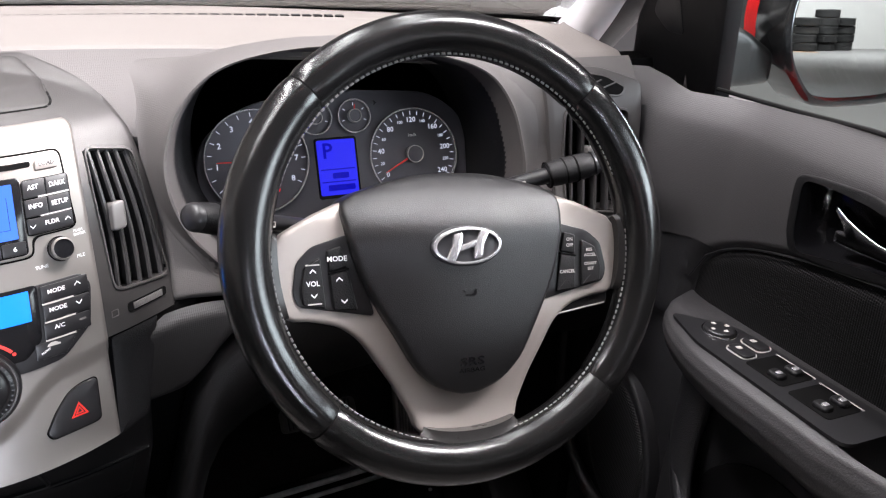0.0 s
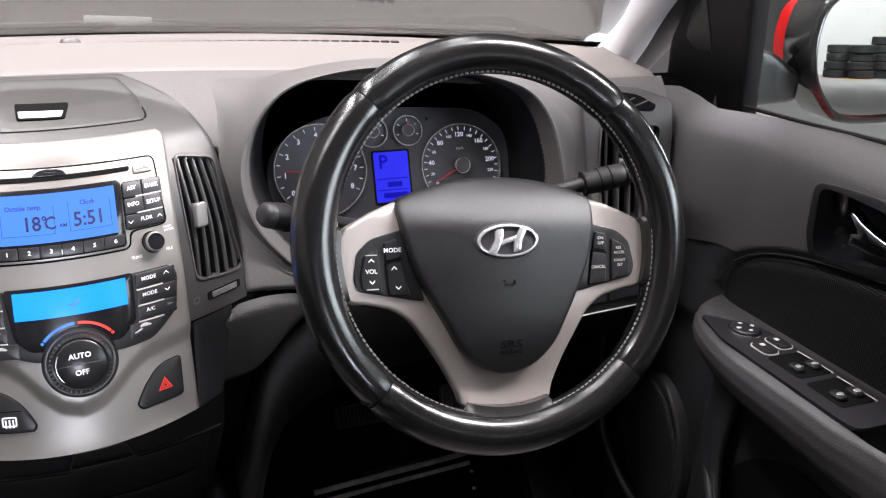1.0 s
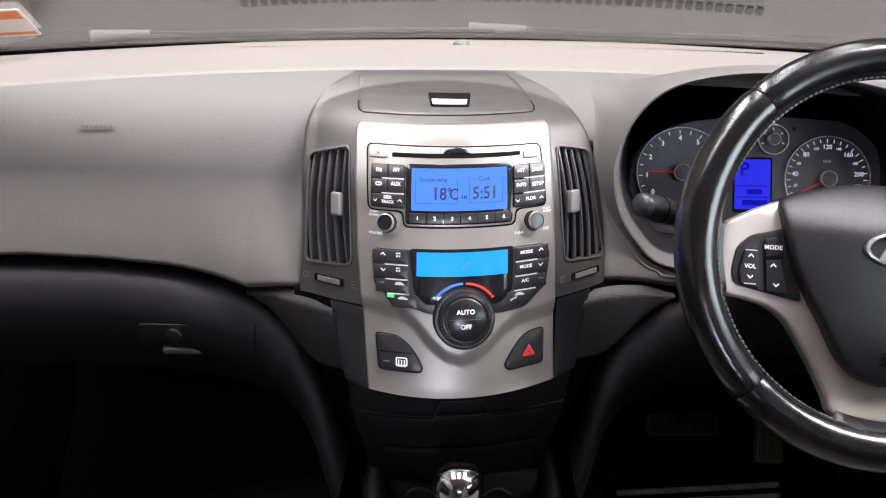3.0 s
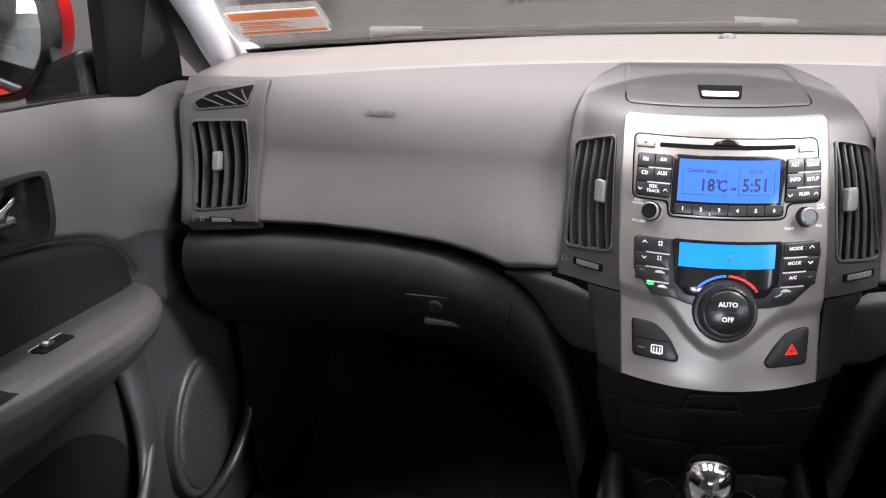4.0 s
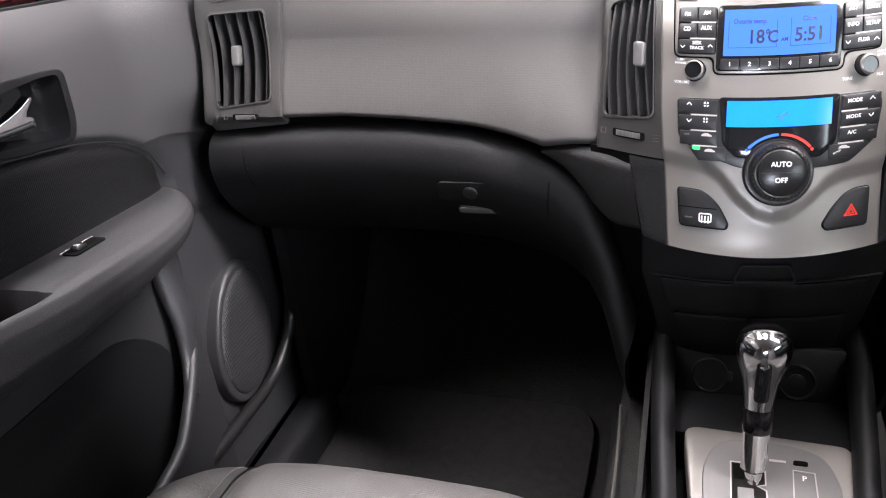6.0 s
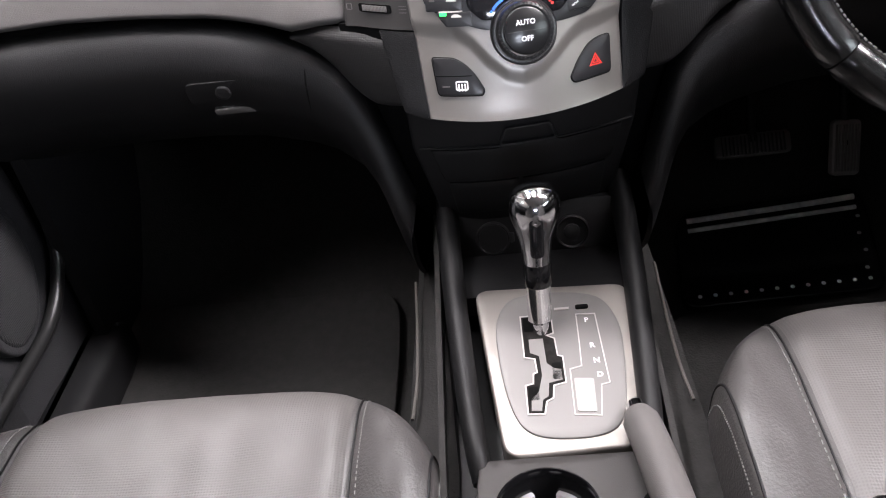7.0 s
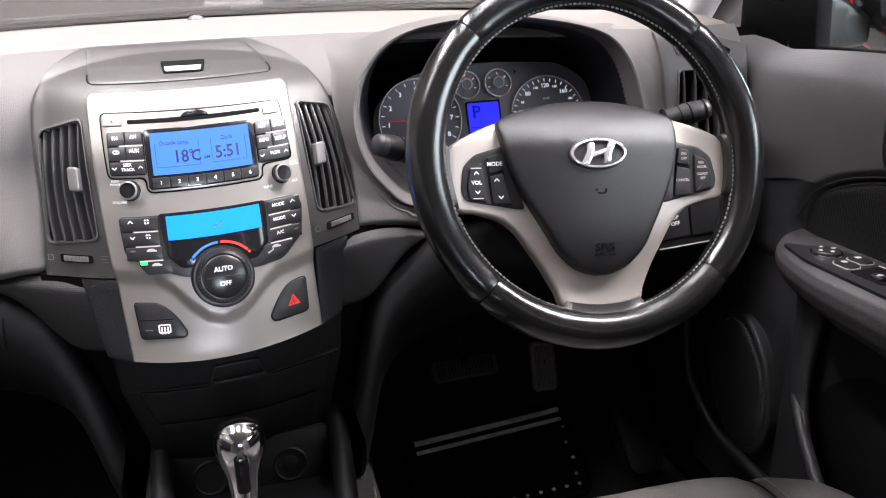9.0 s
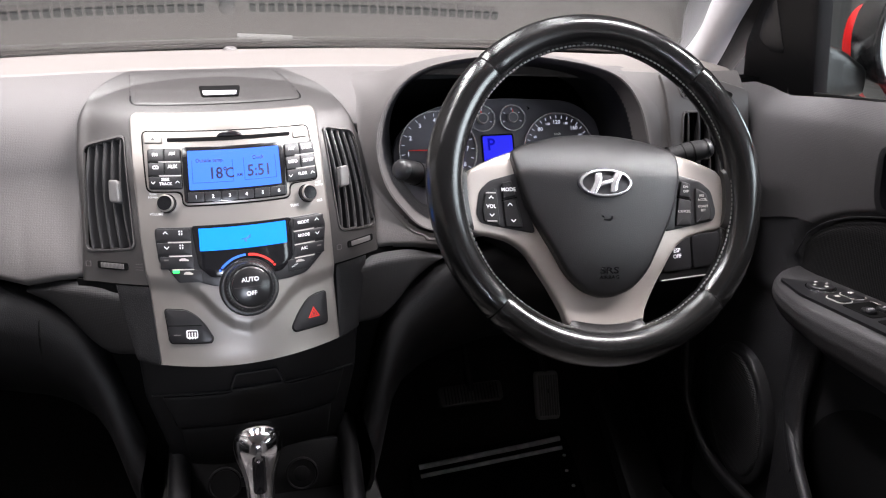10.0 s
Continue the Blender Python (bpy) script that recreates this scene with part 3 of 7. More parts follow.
for s in (-1, 1):
    q = [(-0.681, 0.998), (-0.599, 1.001), (-0.595, 0.895), (-0.674, 0.885)]
    if s > 0:
        q = [(-q[1][0], q[1][1]), (-q[0][0], q[0][1]), (-q[3][0], q[3][1]), (-q[2][0], q[2][1])]
    frame_poly = rounded([(s * 0.702, 1.028), (s * 0.655, 1.043), (s * 0.574, 1.052), (s * 0.578, 0.985), (s * 0.583, 0.920), (s * 0.582, 0.860), (s * 0.694, 0.850), (s * 0.699, 0.95)], 0.006)
    ring = rounded([Vector(p) for p in q], 0.008, 5)
    part("vent_surround", slab(frame_poly, -0.004, 0.003, on_dash, 0.002, 2, hole=ring), M_SURR, dashboard, "dark grey plastic vent surround")
    make_vent(dashboard, lambda x, z, w: on_dash(x, z, w + 0.003), q, 5, 0.42, slider=(s * 0.633, 0.8735, 0.038), sag=0.003)
    # slanted demister grille above it
    gq = rounded([(s * 0.678, 1.0225), (s * 0.654, 1.0345), (s * 0.594, 1.0445), (s * 0.600, 1.0210), (s * 0.672, 1.0145)], 0.004)
    grille = part("corner_grille", slab(gq, -0.002, 0.0046, on_dash, 0.001), M_VOID, dashboard, "slanted corner demister grille")
    for k in range(4):
        xa, za = 0.668 - 0.019 * k, 1.0275 + 0.0034 * k
        xb, zb = max(xa - 0.034, 0.599), 1.0185 + 0.0016 * k
        part("slat", slab([(s * xa, za), (s * (xa - 0.0010), za + 0.0010), (s * xb, zb + 0.0012), (s * (xb + 0.0006), zb)], 0.003, 0.0058, on_dash), M_SURR, grille)
    part("grille_rim", slab([(c[0] + (p[0] - c[0]) * 1.05, c[1] + (p[1] - c[1]) * 1.16) for p in gq for c in [(s * 0.638, 1.029)]], -0.002, 0.0050, on_dash, 0.0008, hole=gq), M_SURR, grille)


# ---------------------------------------------------------------- centre stack
STACK = spline([(0.600, 0.700, 0), (0.622, 0.735, 0), (0.640, 0.765, 0), (0.650, 0.790, 0), (0.672, 0.848, 0), (0.690, 0.900, 0), (0.705, 0.936, 0), (0.718, 0.970, 0), (0.738, 1.000, 0), (0.762, 1.024, 0), (0.810, 1.042, 0), (0.880, 1.056, 0), (0.960, 1.066, 0)], 8)
STACK_YZ = [(p.y, p.x) for p in STACK]


def on_stack(x, z, w):
    """A place on the bowed centre stack: x across, z up, w out of it."""
    a = min(abs(x), 0.16)
    q = 2.4 * a * a + max(0.0, abs(x) - 0.16) * 0.45 + 0.12 * max(-0.16, min(0.16, x)) - (0.032 * step(0.165, 0.24, x))
    y = lerp(STACK_YZ, z)
    slope = (lerp(STACK_YZ, z + 0.004) - lerp(STACK_YZ, z - 0.004)) / 0.008
    n = Vector((4.8 * max(-0.16, min(0.16, x)) * 0.8 + 0.12, -1.0, slope)).normalized()
    y += q
    if z > 1.02:
        top = on_dash(x, z, 0).y + 0.0030
        y += (min(y, top) - y) * step(1.02, 1.045, z)
    return Vector((x, y, z)) + n * w


stack = empty("centre_stack", (0, 0.80, 0.74), "grey centre stack with silver fascia, radio and climate controls", "centre stack")
VENT_L = [(-0.1665, 0.991), (-0.1205, 1.003), (-0.1158, 0.8895), (-0.1694, 0.8830)]
VENT_R = [(0.1020, 1.0015), (0.1400, 0.9925), (0.1585, 0.8805), (0.1115, 0.8870)]


DOME_LO = [(p.x, p.y) for p in spline([(0.850, -0.1808, 0), (0.90, -0.1785, 0), (0.95, -0.1785, 0), (1.0, -0.1795, 0), (1.0235, -0.1772, 0), (1.0372, -0.1708, 0), (1.0477, -0.1622, 0), (1.0535, -0.1535, 0), (1.0585, -0.1435, 0), (1.0625, -0.1325, 0), (1.0645, -0.1200, 0)], 6)]
DOME_HI = [(p.x, p.y) for p in spline([(0.850, 0.1660, 0), (0.90, 0.1640, 0), (0.95, 0.1595, 0), (0.9923, 0.1500, 0), (1.0121, 0.1434, 0), (1.0315, 0.1292, 0), (1.0442, 0.1134, 0), (1.0515, 0.0983, 0), (1.0575, 0.0821, 0), (1.0626, 0.0650, 0), (1.0645, 0.0480, 0)], 6)]


def dome_edges(z):
    return lerp(DOME_LO, z), lerp(DOME_HI, z)


ZS = [0.850 + 0.190 * k / 76 for k in range(77)] + [1.040 + 0.0245 * k / 24 for k in range(1, 25)]
bm = bmesh.new()
rows, flat = [], []
for z in ZS:
    lo, hi = dome_edges(z)
    row = []
    for j in range(111):
        x = lo + (hi - lo) * j / 110
        e = min(x - lo, hi - x, (1.0645 - z) * 4)
        row.append((bm.verts.new(on_stack(x, z, 0.005 - 0.009 * max(0.0, 1 - e / 0.006) ** 2)), (x, z)))
    rows.append(row)
for a, b in zip(rows, rows[1:]):
    for j in range(110):
        c = ((a[j][1][0] + a[j + 1][1][0]) / 2, (a[j][1][1] + b[j][1][1]) / 2)
        if not inside(c, VENT_L) and not inside(c, VENT_R):
            bm.faces.new((a[j][0], a[j + 1][0], b[j + 1][0], b[j][0]))
bmesh.ops.delete(bm, geom=[v for v in bm.verts if not v.link_faces], context="VERTS")
M_DOME = mat("grey_stack_plastic", (0.066, 0.063, 0.061), 0.36, metal=0.55, grain=0.3, scale=1200, vary=0.04, vscale=8, rvary=0.03)
part("dome", shell(bm, 0.01), M_DOME, stack, "warm grey rounded surround")
make_vent(stack, lambda x, z, w: on_stack(x, z, w + 0.005), VENT_L, 5, 0.72, slider=(-0.141, 0.8685, 0.034), sag=-0.004)
make_vent(stack, lambda x, z, w: on_stack(x, z, w + 0.005), VENT_R, 5, 0.34, slider=(0.137, 0.8670, 0.034), sag=0.004)

# storage lid on top, with its latch


def lid_corner(d):
    """How far the lid's front corners are rounded off, d above its front edge."""
    return 0.007 - math.sqrt(max(0.0, 0.007 ** 2 - max(0.0, 0.007 - d * 1.4) ** 2))


def lid_sides(v):
    nick = lid_corner(0.0318 * v)
    return -0.1155 - 0.0085 * v + nick, 0.0835 - 0.0155 * v - 0.018 * v * v - nick


def lid_fn(u, v):
    z = 1.0320 + 0.0318 * v
    lo, hi = lid_sides(v)
    x = lo + (hi - lo) * u
    e = min(x - lo, hi - x, (z - 1.032) * 3, 0.004) / 0.004
    crease = 0.0022 * step(0.30, 0.40, v)
    return on_stack(x, z, 0.0046 + 0.0010 * math.sqrt(max(0.0, e)) + crease * 0.35 * (1 - v) - 0.002 * step(0.85, 1.0, v))


def lid_gap_fn(u, v):
    lo, hi = lid_sides(v)
    return on_stack(lo - 0.0007 + (hi - lo + 0.0014) * u, 1.0315 + 0.0322 * v, 0.0050 - 0.002 * step(0.85, 1.0, v))


part("lid_gap", shell(grid(lid_gap_fn, 50, 30), 0.001), M_VOID, stack)
lid = part("storage_lid", shell(grid(lid_fn, 60, 36), 0.005), M_DOME, stack, "warm grey hinged storage lid")
part("latch_recess", slab(rounded([(-0.039, 1.0462), (0.010, 1.0458), (0.0075, 1.0374), (-0.0345, 1.0376)], 0.002), 0.002, 0.0074, on_stack, 0.0005), M_VOID, lid)
part("latch", slab(rounded([(-0.0345, 1.0420), (0.0060, 1.0416), (0.0045, 1.0382), (-0.0325, 1.0384)], 0.001), 0.004, 0.0082, on_stack, 0.001), M_PILLAR, lid, "pale press latch")

# silver fascia, with the wave where its foot falls back
WAVE = [(-0.11, 0.857), (-0.064, 0.853), (-0.048, 0.842), (-0.033, 0.824), (-0.016, 0.810), (0.0, 0.805), (0.016, 0.809), (0.031, 0.820), (0.046, 0.834), (0.060, 0.842), (0.11, 0.847)]


def fascia_w(x, z):
    zw = lerp(WAVE, x)
    return 0.0060 + 0.0045 * step(zw - 0.013, zw + 0.005, z)


def fascia_fn(u, v):
    z = 0.7640 + 0.2595 * v
    lo = lerp([(0.764, -0.0965), (0.90, -0.1075), (1.0235, -0.1135)], z)
    hi = lerp([(0.764, 0.1008), (0.90, 0.0985), (1.0235, 0.0938)], z)
    cut = 0.006 * max(0.0, 1 - (1.0235 - z) / 0.006) ** 2
    lo, hi = lo + cut, hi - cut
    x = lo + (hi - lo) * u
    e = min(x - lo, hi - x, 1.0235 - z, 0.002) / 0.002
    return on_stack(x, z + 0.004 * (x / 0.1) ** 2 * (1 - v) ** 6, fascia_w(x, z) - 0.002 * (1 - math.sqrt(max(0, e))))


part("fascia", shell(grid(fascia_fn, 100, 130), 0.008), M_SILVER, stack, "satin silver fascia plate")


def on_fascia(x, z, w):
    return on_stack(x, z, w + fascia_w(x, z))


def button(parent, poly, r=0.0015, h=0.0022, name="button", material=None, label=""):
    return part(name, slab(rounded(poly, r), -0.001, h, on_fascia, 0.0006), material or M_BUTTON, parent, label)


def box(x0, z0, x1, z1):
    return [(x0, z0), (x1, z0), (x1, z1), (x0, z1)]


def words(parent, items, w, place, material, name="lettering"):
    part(name, merge(*[lettering(t, size, place, x, z, w, turn) for t, size, x, z, turn in items]), material, parent, smooth=180)


# radio
radio = part("radio", slab(rounded([(-0.0985, 1.0055), (0.0805, 1.0040), (0.0860, 0.9480), (0.0535, 0.9480), (0.0530, 0.9325), (-0.0590, 0.9325), (-0.0590, 0.9480), (-0.0950, 0.9480)], 0.006), -0.002, 0.0012, on_fascia, 0.0008), M_SILVER, stack, "silver car radio with a blue display")
part("radio_gap", slab(rounded([(-0.1000, 1.0068), (0.0818, 1.0053), (0.0876, 0.9466), (0.0550, 0.9466), (0.0545, 0.9310), (-0.0605, 0.9310), (-0.0605, 0.9466), (-0.0966, 0.9466)], 0.007), -0.002, 0.0004, on_fascia), M_VOID, radio)
part("cd_slot", slab(rrect(0.1315, 0.0036, 0.0012, 3, -0.0065, 0.9970), 0.0, 0.0019, on_fascia), M_VOID, radio, "dark disc slot")
part("slot_crown", slab([(-0.0065 + 0.0135 * math.cos(math.pi * k / 16), 0.9985 + 0.0055 * math.sin(math.pi * k / 16)) for k in range(17)], 0.0, 0.0030, on_fascia, 0.0008), M_GLOSS, radio, "black half-round crown over the slot")
for p in (box(-0.0958, 0.9937, -0.0772, 1.0003), box(0.0623, 0.9920, 0.0790, 0.9988)):
    button(radio, p, 0.0012, 0.0030, material=M_SILVER)
part("eject_mark", slab([(-0.0885, 0.9965), (-0.0845, 0.9965), (-0.0865, 0.9990)], 0.0028, 0.0034, on_fascia), M_BUTTON, radio)
words(radio, [("LOAD", 0.0042, 0.0706, 0.9954, 0)], 0.0033, on_fascia, M_BUTTON)
for x0, x1, zt in ((-0.0932, -0.0580, 0.9885), (0.0508, 0.0850, 0.9870)):
    part("key_block", slab(rounded(box(x0, zt - 0.0385, x1, zt), 0.003), -0.001, 0.0016, on_fascia), M_VOID, radio)
    for r in range(3):
        z1 = zt - 0.0006 - 0.0127 * r
        for a, b in ((x0 + 0.0006, (x0 + x1) / 2), ((x0 + x1) / 2, x1 - 0.0006)) if r < 2 else ((x0 + 0.0006, x1 - 0.0006),):
            button(radio, box(a + 0.0002, z1 - 0.0117, b - 0.0002, z1), 0.0012, 0.0028, "radio_key")
    words(radio, [("FM", 0.0046, -0.0850, 0.9826, 0), ("AM", 0.0046, -0.0672, 0.9835, 0), ("CD", 0.0046, -0.0848, 0.9708, 0), ("AUX", 0.0046, -0.0674, 0.9716, 0), ("SEEK", 0.0040, -0.0752, 0.9598, 0), ("TRACK", 0.0040, -0.0752, 0.9556, 0)] if x0 < 0 else [("AST", 0.0044, 0.0590, 0.9813, 0), ("DARK", 0.0044, 0.0762, 0.9808, 0), ("INFO", 0.0044, 0.0592, 0.9688, 0), ("SETUP", 0.0044, 0.0765, 0.9684, 0), ("FLDR", 0.0044, 0.0690, 0.9560, 0)], 0.0031, on_fascia, M_WHITE)
    for sx, up in ((-1, -1), (1, 1)):
        cx, cz = (x0 + x1) / 2 + sx * 0.0125, zt - 0.0315
        part("arrow", slab([(cx - 0.002, cz - 0.001 * up), (cx, cz + 0.001 * up), (cx + 0.002, cz - 0.001 * up), (cx + 0.002, cz - 0.0002 * up), (cx, cz + 0.0018 * up), (cx - 0.002, cz - 0.0002 * up)], 0.0026, 0.0033, on_fascia), M_WHITE, radio)
    for r in range(2):
        zl = zt - 0.0125 - 0.0127 * r
        part("key_line", slab(box((x0 + x1) / 2 - 0.006, zl - 0.0004, x1 - 0.001, zl + 0.0006), 0.001, 0.0030, on_fascia), M_PALE, radio)
part("display_frame", slab(rounded(box(-0.0575, 0.9345, 0.0505, 0.9898), 0.004), -0.001, 0.0026, on_fascia, 0.001), M_GLOSS, radio, "gloss black display frame")
lcd = part("display", slab(rounded(box(-0.0515, 0.9487, 0.0445, 0.9858), 0.001), 0.001, 0.0030, on_fascia), M_LCD, radio, "lit blue display")
words(lcd, [("18", 0.0150, -0.0235, 0.9638, 0), ("\u00b0", 0.0120, -0.0136, 0.9645, 0), ("C", 0.0135, -0.0092, 0.9636, 0), ("AM", 0.0042, 0.0010, 0.9615, 0), ("5:51", 0.0150, 0.0220, 0.9642, 0), ("Outside temp.", 0.0050, -0.0290, 0.9762, 0), ("Clock", 0.0050, 0.0215, 0.9765, 0)], 0.0033, on_fascia, M_INK)
part("display_lines", merge(*[slab(box(*b), 0.0028, 0.0034, on_fascia) for b in ((-0.0475, 0.9556, -0.0055, 0.9559), (-0.0475, 0.9556, -0.0472, 0.9765), (-0.0058, 0.9556, -0.0055, 0.9765), (0.0060, 0.9560, 0.0400, 0.9563), (0.0060, 0.9560, 0.0063, 0.9775), (0.0397, 0.9560, 0.0400, 0.9775))]), M_INK, lcd)
for k in range(6):
    xa = -0.0536 + 0.01712 * k
    button(radio, box(xa + 0.0002, 0.9357, xa + 0.0167, 0.9462), 0.001, 0.0032, "preset_key")
words(radio, [(str(k + 1), 0.0054, -0.0452 + 0.01725 * k, 0.9409, 0) for k in range(6)], 0.0035, on_fascia, M_WHITE)


def knob(parent, x, z, r, h, place=on_fascia, name="knob", label="black knob with a chrome ring"):
    c, up, rt = place(x, z, 0), place(x, z + 0.004, 0), place(x + 0.004, z, 0)
    m = axes(c, rt - c, up - c)
    ob = part(name, lathe([(r, -0.002), (r, h * 0.75), (r * 0.93, h * 0.93), (r * 0.80, h), (r * 0.78, h * 0.93), (0, h * 0.93)], m, 36), M_GLOSS, parent, label)
    part("chrome_ring", lathe([(r * 1.12, -0.001), (r * 1.14, 0.0012), (r * 1.08, 0.0022), (r * 1.0, 0.0012)], m, 36), M_CHROME, ob, "thin chrome ring")
    part("cap_ring", lathe([(r * 0.985, h * 0.78), (r * 0.95, h * 0.96), (r * 0.84, h * 1.02), (r * 0.81, h * 0.97)], m, 36), M_SILVER, ob, "satin cap ring")
    return ob, m


knob(radio, -0.0757, 0.9345, 0.0098, 0.011)
knob(radio, 0.0720, 0.9330, 0.0098, 0.011)
for item in [("PUSH", 0.0030, -0.0900, 0.9448, 0), ("POWER", 0.0030, -0.0900, 0.9415, 0), ("VOLUME", 0.0036, -0.0880, 0.9235, 0), ("TUNE", 0.0036, 0.0580, 0.9225, 0), ("FILE", 0.0036, 0.0870, 0.9232, 0), ("PUSH", 0.0030, 0.0870, 0.9440, 0), ("ENTER", 0.0030, 0.0880, 0.9408, 0)]:
    words(stack, [item], 0.0004, on_fascia, M_WHITE, "fascia_word")

# climate panel
CLIM = [(-0.0916, 0.9100), (0.0848, 0.9105), (0.0912, 0.9010), (0.0871, 0.8684), (0.0644, 0.8485), (0.0411, 0.8463), (-0.0324, 0.8475), (-0.0713, 0.8605), (-0.0890, 0.8735)]


def on_flat(x, z, w):
    return on_stack(x, z, w + 0.0105)


climate = part("climate_panel", slab(rounded(CLIM, 0.006), -0.004, 0.0016, on_flat, 0.0008), M_BUTTON, stack, "black climate control panel with a blue display")
part("display_frame", slab(rounded([(-0.0530, 0.9112), (0.0522, 0.9110), (0.0510, 0.8690), (0.0380, 0.8560), (-0.0360, 0.8570), (-0.0480, 0.8690)], 0.004), 0.0, 0.0024, on_flat, 0.0006), M_GLOSS, climate)
lcd2 = part("display", slab(rounded(box(-0.0455, 0.8852, 0.0455, 0.9080), 0.0008), 0.0, 0.0029, on_flat), M_LCD2, climate, "lit bright blue display")
part("airflow_sign", slab([(-0.004, 0.8945), (0.003, 0.8960), (0.0075, 0.8990), (0.0068, 0.8955), (0.0030, 0.8935), (0.0035, 0.8915), (0.001, 0.8915), (0.0005, 0.8940)], 0.002, 0.0033, on_flat), M_BLUEARC, lcd2)
for s in (-1, 1):
    for r in range(4):
        z1 = 0.9085 - 0.0142 * r
        xo = (0.0885, 0.0882, 0.0868, 0.0760)[r] if s > 0 else (0.0895, 0.0890, 0.0870, 0.0790)[r]
        xi = (0.0540, 0.0540, 0.0530, 0.0450)[r]
        poly = [(s * xi, z1 - 0.0130), (s * (xo - (0.010 if r == 3 else 0.0)), z1 - 0.0130), (s * xo, z1), (s * xi, z1)]
        part("climate_key", slab(rounded(poly, 0.0012), 0.0, 0.0029, on_flat, 0.0006), M_BUTTON, climate)
        if r < 3:
            part("key_line", slab(box(min(s * xi, s * (xo - 0.012)), z1 - 0.0140, max(s * xi, s * (xo - 0.012)), z1 - 0.0128), 0.001, 0.0030, on_flat), M_PALE, climate)
words(climate, [("MODE", 0.0045, 0.0650, 0.9033, 0), ("MODE", 0.0045, 0.0645, 0.8896, 0), ("A/C", 0.0046, 0.0640, 0.8755, 0), ("FRONT", 0.0022, 0.0520, 0.8588, 25)], 0.0031, on_flat, M_WHITE)
for cx, cz, up in ((0.0805, 0.9033, 1), (0.0800, 0.8896, -1), (-0.0795, 0.9040, 1), (-0.0790, 0.8900, -1)):
    part("arrow", slab([(cx - 0.0022, cz - 0.0011 * up), (cx, cz + 0.0012 * up), (cx + 0.0022, cz - 0.0011 * up), (cx + 0.0022, cz - 0.0001 * up), (cx, cz + 0.0022 * up), (cx - 0.0022, cz - 0.0001 * up)], 0.0025, 0.0032, on_flat), M_WHITE, climate)
for cz in (0.9045, 0.8905):
    part("fan_sign", merge(*[slab([(-0.0640 + 0.0026 * math.cos(a + d) * r, cz + 0.0026 * math.sin(a + d) * r) for d, r in ((0, 0.25), (-0.45, 1), (0.45, 1))], 0.0025, 0.0032, on_flat) for a in (0.8, 2.37, 3.94, 5.5)]), M_WHITE, climate)
for cz, cx in ((0.8768, -0.0625), (0.8625, -0.0590), (0.8628, 0.0580)):
    part("car_sign", slab([(cx - 0.0048, cz - 0.001), (cx - 0.0042, cz + 0.0006), (cx - 0.002, cz + 0.0018), (cx + 0.0015, cz + 0.0018), (cx + 0.0032, cz + 0.0006), (cx + 0.0048, cz), (cx + 0.0048, cz - 0.0012)], 0.0025, 0.0032, on_flat, hole=None), M_PALE, climate)
part("green_lamp", slab(rrect(0.0068, 0.0032, 0.0012, 3, -0.0712, 0.8645), 0.0, 0.0034, on_flat), M_GREEN, climate, "lit green lamp")
for cx, cz in ((-0.0805, 0.8768), (0.0810, 0.8752)):
    part("dark_lamp", slab(rrect(0.0050, 0.0016, 0.0006, 2, cx, cz), 0.0, 0.0031, on_flat), M_SOFT, climate)
for col, a0, a1 in ((M_BLUEARC, 92, 140), (M_REDP, 40, 88)):
    arc = [(0.002 + r * math.cos(radians(a)), 0.8432 + r * math.sin(radians(a))) for r, rng in ((0.0362, range(0, 13)), (0.0338, range(12, -1, -1))) for a in [a0 + (a1 - a0) * k / 12 for k in rng]]
    part("temperature_arc", slab(arc, 0.001, 0.0031, on_flat), col, climate, "printed coloured temperature arc")
    ed = a1 + 4 if a0 > 90 else a0 - 4
    part("arc_dot", slab([(0.002 + 0.035 * math.cos(radians(ed)) + 0.0014 * math.cos(k), 0.8432 + 0.035 * math.sin(radians(ed)) + 0.0014 * math.sin(k)) for k in [2 * math.pi * i / 10 for i in range(10)]], 0.001, 0.0031, on_flat), col, climate)

# temperature dial
c0, cu, cr = on_flat(0.002, 0.8435, 0), on_flat(0.002, 0.8475, 0), on_flat(0.006, 0.8435, 0)
DM = axes(c0, cr - c0, cu - c0)
dial = part("temperature_dial", lathe([(0.0325, -0.006), (0.0325, 0.004), (0.0310, 0.006), (0.0285, 0.0065), (0.0280, 0.013), (0.0268, 0.0160), (0.0240, 0.0172), (0.0222, 0.0165), (0.0205, 0.0178), (0.0, 0.0185)], DM, 64), M_DIAL, stack, "round black temperature dial")
part("knurl", merge(*[slab(rrect(0.0010, 0.0022, 0.0003, 2), 0.0120, 0.0175, by(DM @ pose(0, 0, 0, 0, 0, a) @ pose(0.0256, 0, 0, 0, 0, 90))) for a in range(0, 360, 9)]), M_BUTTON, dial)
part("chrome_ring", lathe([(0.0300, 0.0055), (0.0297, 0.0074), (0.0284, 0.0074), (0.0284, 0.0055)], DM, 64), M_DOME, dial, "satin ring")
part("split_line", slab(rrect(0.036, 0.0005, 0.0002, 2), 0.017, 0.0187, by(DM)), M_DOME, dial)
words(dial, [("AUTO", 0.0068, 0.0, 0.0078, 0), ("OFF", 0.0068, 0.0, -0.0075, 0)], 0.0189, by(DM), M_WHITE)
arc = [(r * math.cos(radians(a)), r * math.sin(radians(a))) for r, rng in ((0.0212, range(0, 17)), (0.0204, range(16, -1, -1))) for a in [150 + 70 * k / 16 for k in rng]]
part("bright_arc", slab(arc, 0.0160, 0.0179, by(DM)), M_CHROME, dial)

